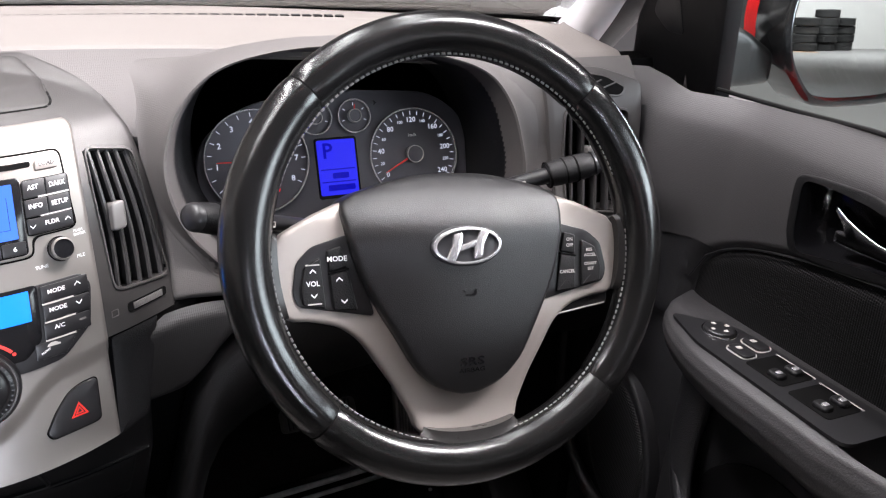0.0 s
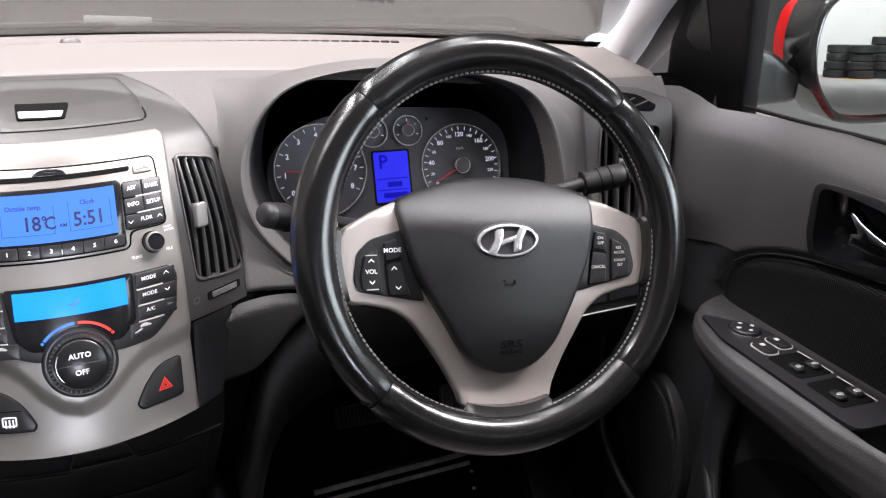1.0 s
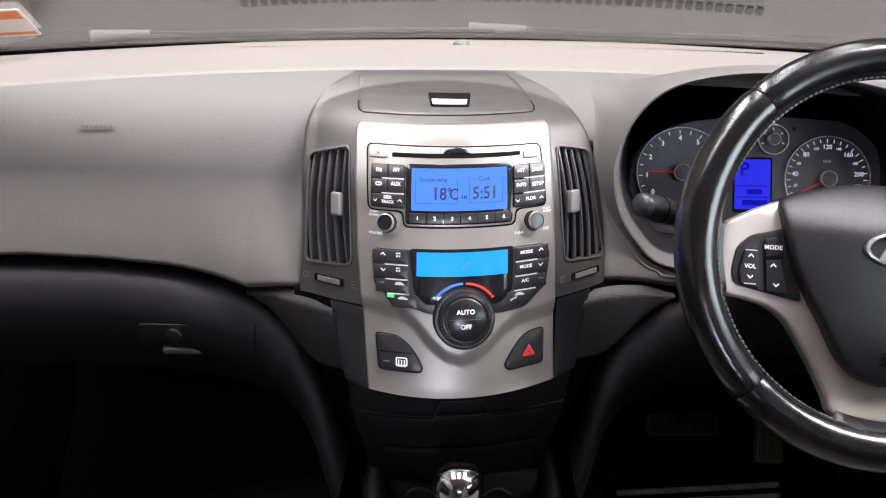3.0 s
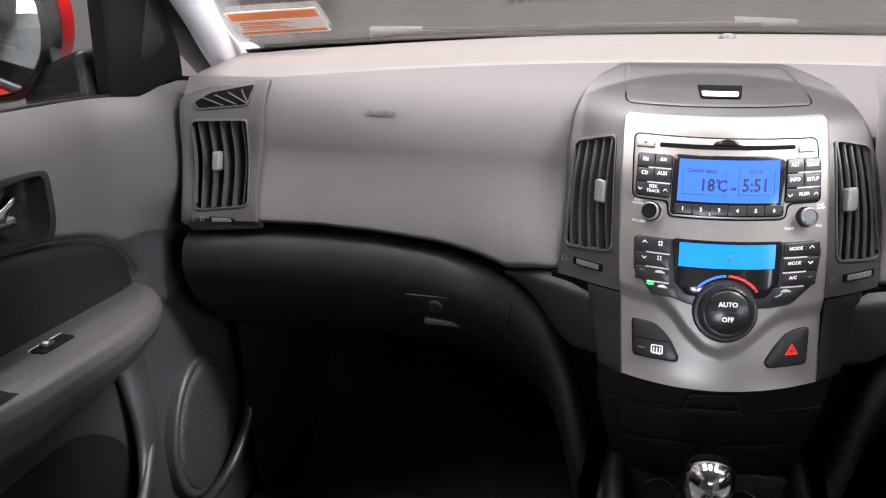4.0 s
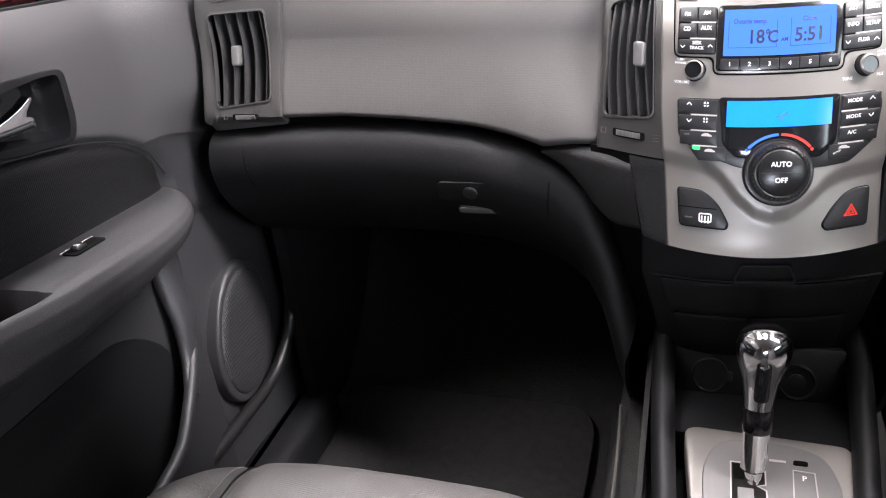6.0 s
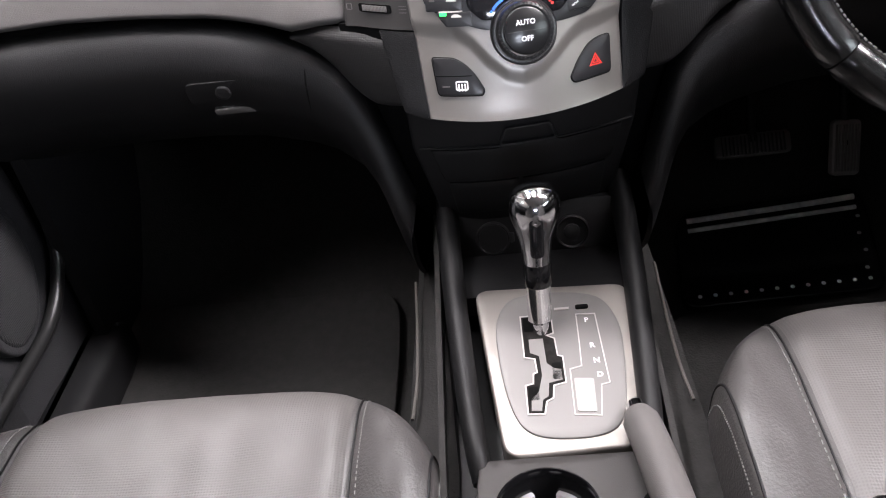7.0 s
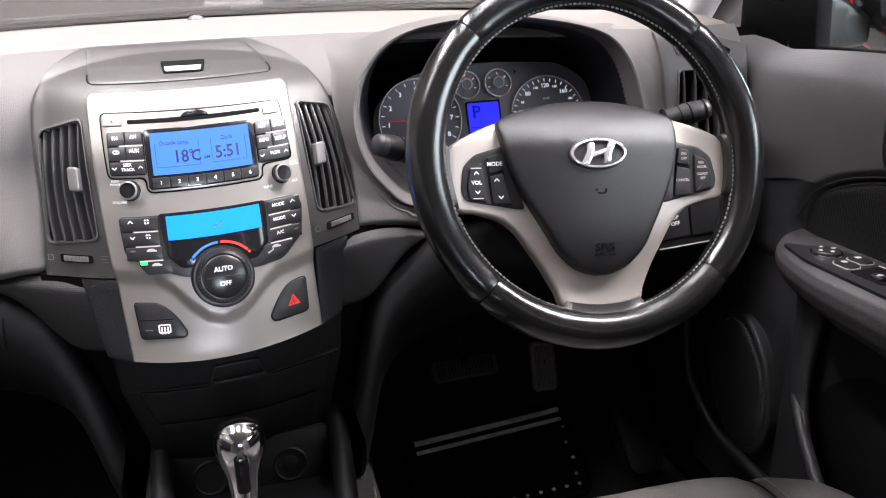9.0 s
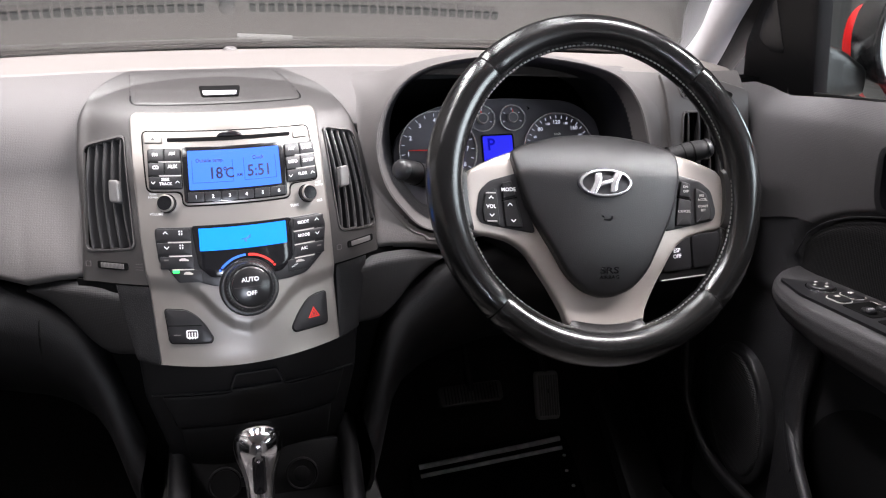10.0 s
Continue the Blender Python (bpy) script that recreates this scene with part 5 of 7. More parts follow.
def stalk(name, a, b, label, cat, ring_at_t, marks):
    th = empty(name, a, label, cat)
    d = Vector(b) - Vector(a)
    path = [Vector(a) + d * k / 20 for k in range(21)]
    part("arm", sweep(path[:13], lambda t: 0.0085 + 0.002 * t, 20, flat=0.8), M_BUTTON, th)
    part("grip", sweep(path[11:], lambda t: 0.0128 + 0.0034 * math.sin(math.pi * min(1, 0.15 + 0.75 * t)) - 0.006 * max(0, t - 0.86) / 0.14, 22, flat=0.85), M_LOWER, th, "rounded twist grip")
    for t in (0.56, 0.70, 0.80):
        part("ring_band", sweep([Vector(a) + d * (t - 0.006), Vector(a) + d * (t + 0.006)], 0.0163 if t < 0.75 else 0.0168, 22, flat=0.85), M_VOID, th)
    part("end_cap", sweep([Vector(a) + d * q for q in (0.955, 0.985, 1.01, 1.025)], lambda t: 0.0150 * math.sqrt(max(0.02, 1 - t * t * 0.9)), 22, flat=0.85), M_BUTTON, th, "rounded end cap")
    for k, t in enumerate(marks):
        p = Vector(a) + d * t
        m = axes(p + Vector((0, -0.0118, 0.003)), d, (0, 0.25, 1))
        part("printed_sign", slab(rrect(0.005, 0.0055, 0.001, 2), -0.001, 0.0012, by(m), hole=rrect(0.0030, 0.0035, 0.0008, 2)), M_PALE, th)
    return th


stalk("light_stalk", (0.478, 0.735, 0.938), (0.598, 0.715, 0.966), "black headlamp stalk with white signs on the column", "stalk", 0.5, (0.12, 0.30, 0.55, 0.62))
stalk("wiper_stalk", (0.285, 0.735, 0.925), (0.180, 0.678, 0.968), "black wiper stalk with white signs on the column", "stalk", 0.5, (0.30, 0.42, 0.55))

# small switch panel beside the column, and the fuse flap edge
panel_m = axes((0.592, 0.735, 0.818), (1, 0.10, 0), (0, 0.25, 1))
sp = tagged(part("switch_panel", slab(rrect(0.105, 0.075, 0.008), -0.02, 0.004, by(panel_m), 0.003), M_LOWER), "black switch panel below the dash beside the wheel", "switch panel")
for k in range(2):
    part("blank_key", slab(rrect(0.045, 0.046, 0.003, 3, -0.022 + 0.048 * k, 0.0), 0.003, 0.0065, by(panel_m), 0.0012), M_BUTTON, sp)
    part("key_lamp", slab(rrect(0.040, 0.0018, 0.0006, 2, -0.022 + 0.048 * k, 0.0275), 0.003, 0.0060, by(panel_m)), M_PALE, sp)
words(sp, [("ESP", 0.0075, -0.022, 0.004, 0), ("OFF", 0.0075, -0.022, -0.004, 0)], 0.0068, by(panel_m), M_WHITE)
part("chrome_line", slab(rrect(0.095, 0.0014, 0.0005, 2, 0, -0.0345), 0.003, 0.0055, by(panel_m)), M_PALE, sp)
M_BINDING = mat("carpet_edge_binding", (0.06, 0.055, 0.05), 0.85, grain=1.0, scale=500)

# ---------------------------------------------------------------- floor, footwells
def floor_z(x, y):
    z = lerp([(-2.2, 0.262), (0.84, 0.262), (0.93, 0.282), (1.03, 0.352), (1.12, 0.450), (1.22, 0.62)], y)
    t = 1 - step(0.150, 0.200, abs(x - 0.004))
    return max(z, 0.262 + 0.24 * t)


bm = grid(lambda u, v: (-0.72 + 1.44 * u, -1.9 + 3.12 * v, floor_z(-0.72 + 1.44 * u, -1.9 + 3.12 * v) - 0.0125 + 0.001 * noise.noise((30 * u, 54 * v, 0))), 120, 160)
tagged(part("floor", shell(bm, 0.012), M_CARPET), "black carpet on the cabin floor, footwells and tunnel", "carpet", kind="structure")
tagged(part("wall_front", slab(rrect(1.5, 0.70, 0.05), 0.0, 0.02, by(axes((0, 1.235, 0.68), (1, 0, 0), (0, 0, 1)))), M_VOID), "black bulkhead behind the dashboard", "bulkhead", kind="structure")

# added slab that stops roof light leaking behind the dash into the footwells
cowl = slab(rounded(box(-0.79, 1.10, 0.79, 1.55), 0.02), 1.025, 1.040, by(Matrix()))
tagged(part("cowl", cowl, M_LOWER), "black plastic cowl added under the windscreen to block light", "cowl", kind="structure")
for s in (-1, 1):
    tagged(part("carpet_binding", sweep([Vector((s * p.x, p.y, 0.5035)) for p in spline([(0.152, 0.72, 0), (0.147, 0.64, 0), (0.1445, 0.58, 0), (0.1435, 0.53, 0), (0.1460, 0.485, 0)], 5)], 0.0020, 8), M_BINDING), "grey sewn edge of the tunnel carpet", "carpet edge", kind="structure")

# vinyl heel pad let into the driver's carpet
def on_heel(x, y, w):
    return Vector((x, y, floor_z(x, y) + 0.002 + w))


heel_poly = rounded([(0.238, 0.887), (0.558, 0.897), (0.556, 1.046), (0.252, 1.032)], 0.03, 6)
heel = tagged(part("heel_pad", slab(heel_poly, -0.004, 0.004, on_heel, 0.002), M_GLOSS), "glossy black vinyl heel pad on the driver's carpet", "floor mat")
tl, tr = (0.268, 1.020), (0.540, 1.034)
# pale ridges and studs: their glints in the footwell are in the colour
for k in range(2):
    part("ridge", sweep([on_heel(tl[0] + (tr[0] - tl[0]) * t / 12, tl[1] + (tr[1] - tl[1]) * t / 12 - 0.014 * k, 0.004) for t in range(13)], 0.005 - 0.001 * k, 10), M_RIDGE, heel, "raised ridge with its highlight painted pale")
for k in range(12):
    part("stud", lathe([(0.0034, 0.0), (0.0034, 0.0015), (0.002, 0.0028), (0, 0.003)], Matrix.Translation(on_heel(0.268 + 0.0242 * k, 0.906 + 0.0009 * k, 0.0035)), 10), M_WHITE, heel)
for k in range(4):
    part("stud", lathe([(0.0034, 0.0), (0.0034, 0.0015), (0.002, 0.0028), (0, 0.003)], Matrix.Translation(on_heel(0.536 + 0.004 * (k % 2), 0.935 + 0.024 * k, 0.0035)), 10), M_PALE, heel)

# loose carpet mats
for x0, x1, y0, y1, lab in ((-0.665, -0.215, 0.40, 0.96, "black carpet mat in the passenger footwell"), (0.205, 0.655, 0.40, 0.875, "black carpet mat in the driver footwell")):
    tagged(part("carpet_mat", slab(rounded(box(x0, y0, x1, y1), 0.05, 6), 0.0, 0.007, lambda x, y, w: Vector((x, y, floor_z(x, y) + w + 0.001)), 0.003, cut=0.04), M_CARPET), lab, "floor mat", "carpet mats")


def make_pedal(name, m, w, h, n, label, pad, rib):
    th = empty(name, m.translation, label, "pedal", "pedals")
    part("pad", slab(rrect(w, h, 0.008, 5), -0.012, 0.0, by(m), 0.004), pad, th, "ribbed rubber pad")
    for k in range(n):
        x = (k - (n - 1) / 2) * (w * 0.86 / n)
        part("rib", slab(rrect(w * 0.40 / n, h * 0.84, 0.001, 2, x, 0), 0.0, 0.0035, by(m), 0.001), rib, th)
    a = m.translation
    part("arm", sweep([a + Vector((0, 0.008, 0.0)), a + Vector((0, 0.06, 0.10)), a + Vector((0.0, 0.10, 0.24))], 0.008, 10), M_LOWER, th)
    return th


make_pedal("brake_pedal", axes((0.368, 1.035, 0.478), (1, 0, 0.02), (0, 0.62, 0.78)), 0.118, 0.036, 17, "wide black rubber brake pedal above the heel pad", M_SOFT, M_BUTTON)
make_pedal("accelerator_pedal", axes((0.515, 1.035, 0.455), (1, 0.04, -0.08), (0.10, 0.42, 0.90)), 0.046, 0.088, 8, "upright ribbed accelerator pedal above the carpet", M_FROST, M_TAB)
rest = slab(rrect(0.075, 0.22, 0.02, 5), 0.0, 0.03, by(axes((0.638, 0.955, 0.375), (1, 0, 0), (0, 0.75, 0.62))), 0.012)
tagged(part("kick_panel", rest, M_LOWER), "black moulded kick panel in the footwell", "kick panel")

# ---------------------------------------------------------------- doors
DOOR_X = [(p.x, p.y) for p in spline([(0.25, 0.722, 0), (0.45, 0.727, 0), (0.62, 0.737, 0), (0.74, 0.754, 0), (0.80, 0.760, 0), (0.86, 0.757, 0), (0.92, 0.754, 0), (0.97, 0.756, 0), (1.005, 0.761, 0), (1.025, 0.769, 0), (1.040, 0.780, 0), (1.055, 0.796, 0), (1.075, 0.820, 0)], 8)]


def door_x(z):
    return lerp(DOOR_X, z)


def belt(y, s):
    """Upper edge of the door panel, a little lower on the driver's side."""
    if s > 0:
        return lerp([(-1.0, 1.036), (0.0, 1.038), (0.536, 1.0345), (0.64, 1.028), (0.74, 1.024), (0.76, 1.023), (0.80, 1.030), (0.85, 1.033), (0.92, 1.022)], y)
    return lerp([(-1.0, 1.085), (0.0, 1.072), (0.26, 1.064), (0.386, 1.059), (0.462, 1.0555), (0.55, 1.051), (0.66, 1.045), (0.72, 1.041), (0.76, 1.035), (0.80, 1.041), (0.85, 1.042), (0.885, 1.036), (0.92, 1.025)], y)


INSERT = [(p.x, p.y) for p in spline([(-0.8, 0.958, 0), (0.0, 0.953, 0), (0.213, 0.943, 0), (0.336, 0.932, 0), (0.42, 0.923, 0), (0.50, 0.912, 0), (0.56, 0.902, 0), (0.62, 0.886, 0), (0.665, 0.866, 0), (0.70, 0.838, 0), (0.718, 0.80, 0), (0.728, 0.74, 0)], 8)]


def insert_edge(y):
    """Upper edge of the cloth insert."""
    return lerp(INSERT, y)


ARM_TOP = [(-0.8, 0.90), (0.0, 0.872), (0.13, 0.852), (0.295, 0.822), (0.42, 0.804), (0.56, 0.797), (0.70, 0.790), (0.72, 0.787)]


def make_door(s, name, label):
    d = empty(name, (s * 0.80, 0.2, 0.3), label, "car door", kind="structure")

    def on_door(y, z, w):
        return Vector((s * (door_x(z + (0.020 * step(0.95, 1.015, z) if s > 0 else 0.0)) - w), y, z))

    bowl_edge = rounded([(0.580, 0.981), (0.552, 0.984), (0.500, 0.984), (0.437, 0.974), (0.424, 0.933), (0.490, 0.922), (0.566, 0.908), (0.574, 0.925)], 0.010, 5)

    def skin(u, low, v):
        y = -0.80 + 1.685 * u
        split = max(insert_edge(y) - 0.008, 0.862 - 0.034 * step(0.70, 0.86, y))
        z = 0.30 + (split - 0.30) * v if low else split + (belt(y, s) - split) * v
        w = 0.0
        # upper roll stands proud of the insert
        e = z - insert_edge(y)
        w += 0.012 * step(-0.004, 0.010, e) - 0.003 * low * step(0.70, 0.74, y)
        # front edge swells towards the dash
        w += (0.012 + 0.022 * step(0.84, 0.91, z)) * step(0.67, 0.80, y)
        # the bowl behind the handle
        if inside((y, z), bowl_edge):
            w -= 0.034
        return on_door(y, z, w)

    part("upper_panel", merge(grid(lambda u, v: skin(u, 0.0, v), 230, 60), grid(lambda u, v: on_door(-0.80 + 1.685 * u, 0.86 + 0.15 * v, -0.04), 8, 4)), M_DOORUP, d, "grey-black grained upper door panel")
    part("lower_panel", merge(grid(lambda u, v: skin(u, 1.0, v), 160, 60), grid(lambda u, v: on_door(-0.80 + 1.685 * u, 0.30 + 0.55 * v, -0.04), 8, 6)), M_DOOR, d, "black lower door panel")

    # cloth insert
    def cloth(u, v):
        y = -0.78 + 1.495 * u
        top = insert_edge(y) - 0.003
        bot = max(lerp(ARM_TOP, y) - 0.06, 0.70)
        z = top + (bot - top) * v
        edge = min(1.0, v * 12, (1 - u) * 40)
        return on_door(y, z, 0.009 * math.sqrt(max(0, edge)) * (1.0 if z < insert_edge(y) else 0))

    part("cloth_insert", shell(grid(cloth, 110, 24), 0.006), M_FABRIC, d, "black perforated cloth insert")
    part("insert_piping", sweep([on_door(y, insert_edge(y), 0.011) for y in [-0.7 + 1.415 * k / 60 for k in range(61)]], 0.0012, 8), M_BUTTON, d)

    # armrest: a long body that swells out of the door, pointed in front
    def arm(u, v):
        y = -0.75 + 1.462 * u
        top = lerp(ARM_TOP, y)
        nose = max(0.0, 1 - (0.712 - y) / 0.17)
        reach = 0.094 * math.sqrt(max(0.0, 1 - nose ** 2.2)) + 0.012
        deep = (0.075 + 0.05 * step(0.60, 0.0, y)) * (1 - 0.45 * nose)
        prof = [(0.0, 0.0), (0.35, 0.002), (0.70, 0.003), (0.86, 0.0), (0.95, -0.07), (1.0, -0.20), (1.0, -0.36), (0.92, -0.60), (0.70, -0.85), (0.30, -1.0), (0.0, -1.1)]
        k = v * (len(prof) - 1)
        i = min(len(prof) - 2, int(k))
        a, b = (p + (q - p) * (k - i) for p, q in zip(prof[i], prof[i + 1]))
        z = top + (b if b > 0 else b * deep)
        w = reach * a
        if v < 0.34 and 0.14 < y < 0.41:
            dip = min(1.0, (0.41 - y) / 0.03) * min(1.0, (y - 0.14) / 0.16)
            z -= 0.075 * dip * (1 - step(0.22, 0.34, v))
        return on_door(y, z, w - 0.002) if z > 0.62 else Vector((s * (0.735 - w), y, z))

    arm_ob = part("armrest", grid(arm, 130, 40), M_ARM, d, "black moulded armrest with a pull")

    # switches on the armrest
    def on_arm(a, y, w):
        """a: from the door towards the cabin."""
        return Vector((s * a, y, lerp(ARM_TOP, y) + 0.003 + w))

    plate_w = 0.0006
    if s > 0:
        part("switch_plate", slab(rounded([(0.690, 0.668), (0.735, 0.612), (0.742, 0.40), (0.668, 0.40), (0.672, 0.60)], 0.012), -0.003, plate_w, on_arm), M_BUTTON, d, "black window switch plate")
        adj = part("mirror_adjuster", slab([(0.709 + 0.0155 * math.cos(k * math.pi / 18), 0.609 + 0.0185 * math.sin(k * math.pi / 18)) for k in range(36)], 0.0, 0.006, on_arm, 0.003, 3), M_BUTTON, d, "round mirror adjuster with a chrome ring")
        part("chrome_ring", slab([(0.709 + 0.0180 * math.cos(k * math.pi / 18), 0.609 + 0.0210 * math.sin(k * math.pi / 18)) for k in range(36)], 0.0, 0.0025, on_arm, 0.001, hole=[(0.709 + 0.0160 * math.cos(k * math.pi / 18), 0.609 + 0.0190 * math.sin(k * math.pi / 18)) for k in range(36)]), M_CHROME, adj)
        for a, y in ((0.709, 0.619), (0.709, 0.599), (0.700, 0.609), (0.718, 0.609)):
            part("arrow", slab(rrect(0.0045, 0.0045, 0.001, 2, a, y), 0.0045, 0.0066, on_arm), M_PALE, adj)
        for a, y in ((0.724, 0.570), (0.700, 0.564)):
            b = part("lock_switch", slab(rrect(0.018, 0.030, 0.007, 4, a, y), 0.0, 0.004, on_arm, 0.0018), M_BUTTON, d)
            part("chrome_ring", slab(rrect(0.0205, 0.0325, 0.008, 4, a, y), 0.0, 0.0018, on_arm, hole=rrect(0.0185, 0.0305, 0.007, 4, a, y)), M_PALE, b)
            part("printed_sign", slab(rrect(0.006, 0.006, 0.001, 2, a, y + 0.004), 0.003, 0.0045, on_arm), M_PALE, b)
        wells = [(0.709, 0.521), (0.707, 0.462)]
    else:
        wells = [(0.715, 0.510)]
    for a, y in wells:
        wide = 0.042 if s > 0 else 0.021
        sw = part("window_switch", slab(rrect(wide, 0.050, 0.004, 3, a, y), -0.002, 0.0014, on_arm, 0.0004), M_VOID, d, "window switch in a dark well")
        for dx in ((-0.0105, 0.0105) if s > 0 else (0.0,)):
            part("rocker", slab(rrect(0.013, 0.018, 0.005, 4, a + dx, y - 0.008), 0.0, 0.0062, on_arm, 0.003, 3), M_LOWER, sw)
            part("bright_edge", slab(rrect(0.008, 0.006, 0.002, 3, a + dx, y - 0.010), 0.005, 0.0072, on_arm, 0.001), M_BRIGHT, sw)
        part("trim_line", slab(rrect(0.0014, 0.052, 0.0005, 2, a + wide / 2, y), 0.0, 0.002, on_arm), M_PALE, sw)

    # release handle in its bowl
    ring = bowl_edge
    c = Vector((0.50, 0.95))
    outer = [tuple(c + (Vector(p) - c) * 1.0 + (Vector(p) - c).normalized() * 0.007) for p in ring]
    inner = [tuple(c + (Vector(p) - c) - (Vector(p) - c).normalized() * 0.003) for p in ring]
    bezel = part("handle_bezel", slab(outer, 0.006, 0.0138, on_door, 0.0015, hole=inner), M_LOWER, d, "black recessed handle bowl")
    bm = bmesh.new()
    rims = [[bm.verts.new(on_door(c.x + (p[0] - c.x) * f, c.y + (p[1] - c.y) * f, w)) for p in inner] for f, w in ((1.0, 0.013), (0.97, -0.008), (0.86, -0.018), (0.02, -0.019))]
    for a, b in zip(rims, rims[1:]):
        for i in range(len(inner)):
            bm.faces.new((a[i], a[(i + 1) % len(inner)], b[(i + 1) % len(inner)], b[i]))
    part("bowl", bm, M_GLOSS, bezel, "deep gloss black bowl")
    fork = [(0.437, 0.945), (0.448, 0.9505), (0.465, 0.9495), (0.482, 0.951), (0.499, 0.9545), (0.518, 0.960), (0.533, 0.967), (0.536, 0.9635), (0.524, 0.953), (0.520, 0.949), (0.529, 0.946), (0.529, 0.934), (0.500, 0.9345), (0.468, 0.9365), (0.450, 0.935), (0.432, 0.932)]
    part("lever", slab(fork, -0.004, 0.009, on_door, 0.0022, 3), M_CHROME, bezel, "polished chrome pull lever")
    part("lever_hinge", slab(rounded([(0.416, 0.940), (0.419, 0.9545), (0.437, 0.9525), (0.434, 0.9335)], 0.003), -0.010, 0.0115, on_door, 0.0025, 3), M_CHROME, bezel)
    part("lock_tab", slab(rounded([(0.430, 0.9745), (0.455, 0.9720), (0.452, 0.950), (0.428, 0.9555)], 0.004), -0.015, 0.010, on_door, 0.003, 3), M_CHROME, bezel, "chrome lock tab")
    part("tab_rib", slab(rrect(0.024, 0.0020, 0.0006, 2, 0.441, 0.9615), 0.008, 0.0112, on_door), M_LOWER, bezel)
    part("red_mark", slab(rounded([(0.434, 0.9765), (0.456, 0.9775), (0.455, 0.9725), (0.432, 0.9750)], 0.0006), -0.012, 0.008, on_door), M_REDP, bezel)

    # loudspeaker
    el = lambda k=1.0: [(0.758 + k * (0.070 * math.cos(a) + 0.022 * math.sin(a)), 0.540 + k * 0.096 * math.sin(a)) for a in [2 * math.pi * i / 48 for i in range(48)]]
    spk = part("loudspeaker", slab(el(1.08), -0.004, 0.020, on_door, 0.006, 3), M_DOOR, d, "oval door loudspeaker with a fine grille")
    part("grille", slab(el(0.96), 0.010, 0.024, on_door, 0.008, 3), M_GRILLE, spk, "fine perforated black grille")

    # map pocket with a rounded brow
    def pocket(u, v):
        y = -0.70 + 1.36 * u
        nose = max(0.0, 1 - (0.66 - y) / 0.16)
        topz = lerp([(-0.7, 0.50), (0.20, 0.470), (0.40, 0.480), (0.52, 0.515), (0.60, 0.570), (0.66, 0.62)], y)
        z = 0.31 + (topz - 0.31) * v
        w = (0.058 - 0.03 * (1 - v)) * (1 - 0.75 * nose ** 1.5)
        return on_door(y, z, w)

    pk = part("map_pocket", shell(grid(pocket, 70, 12), 0.006), M_DOOR, d, "black moulded door pocket")
    part("pocket_brow", sweep([Vector(pocket(k / 60, 1.0)) for k in range(61)], 0.0085, 12), M_DOOR, d, "rounded pocket brow")
    part("pocket_back", slab(rounded([(-0.6, 0.36), (0.60, 0.36), (0.62, 0.60), (0.55, 0.66), (0.40, 0.66), (-0.6, 0.64)], 0.05), 0.0, 0.002, on_door, cut=0.05), M_LOWER, d)
    # brow that sweeps down in front of the pocket
    part("pocket_brow", sweep([on_door(y, z, w) for y, z, w in spline([(0.665, 0.735, 0.004), (0.650, 0.680, 0.010), (0.638, 0.630, 0.020), (0.620, 0.585, 0.026), (0.585, 0.550, 0.040)], 6)], lambda t: 0.030 - 0.016 * t, 16, flat=0.55, up=(1, 0, 0)), M_DOOR, d)

    # window seal, glass, outer skin, mirror sail
    part("window_seal", sweep([Vector((s * 0.782, y, belt(y, s) + 0.0005)) for y in [-0.75 + 0.1 * k for k in range(15)] + [0.76]], 0.0026, 8), M_RUBBER, d, "black rubber window seal")
    gl = part("window_pane", shell(grid(lambda u, v: (s * (0.812 - 0.10 * v - 0.02 * v * v), -0.72 + 1.50 * u, belt(0.2, s) - 0.02 + 0.40 * v), 12, 10), 0.004), M_GLASS, d, "clear side window glass")
    gl.visible_shadow = False
    skin_h = 0.785 if s < 0 else 0.755
    part("outer_skin", shell(grid(lambda u, v: (s * lerp([(0.22, 0.83), (0.45, 0.872), (0.75, 0.885), (0.90, 0.880), (0.97, 0.866), (1.01, 0.846), (1.03, 0.832)], 0.22 + skin_h * v), -3.0 + 3.95 * u, 0.22 + skin_h * v), 40, 16), 0.008), M_REDCAR, d, "glossy red painted outer skin")
    part("belt_moulding", sweep([Vector((s * 0.834, -2.0 + 0.27 * k, 0.225 + skin_h)) for k in range(11)], 0.008, 8), M_RUBBER, d, "black outer belt moulding")
    sail = [(0.770, 1.004), (0.945, 1.004), (0.91, 1.085), (0.85, 1.15), (0.79, 1.22), (0.72, 1.29), (0.700, 1.30), (0.725, 1.16)]
    part("mirror_sail", slab(rounded(sail, 0.012), 0.0, 0.022, lambda y, z, w: Vector((s * (0.800 - 0.30 * (z - 1.035) - w), y, z)), 0.006), M_LOWER, d, "black triangular mirror sail")
    post = [Vector((s * 0.803, 0.816, 1.004)), Vector((s * 0.768, 0.778, 1.16)), Vector((s * 0.725, 0.73, 1.30))]
    part("window_post", sweep(post, 0.021, 12, flat=0.55), M_SOFT, d, "dark grey window post")
    tq = [(0.815, 1.075), (0.845, 1.075), (0.870, 1.095), (0.845, 1.13), (0.815, 1.155)]
    part("sail_grille", slab(rounded(tq, 0.008), 0.018, 0.0235, lambda y, z, w: Vector((s * (0.800 - 0.30 * (z - 1.035) - w), y, z)), 0.001), M_BUTTON, d)
    return d


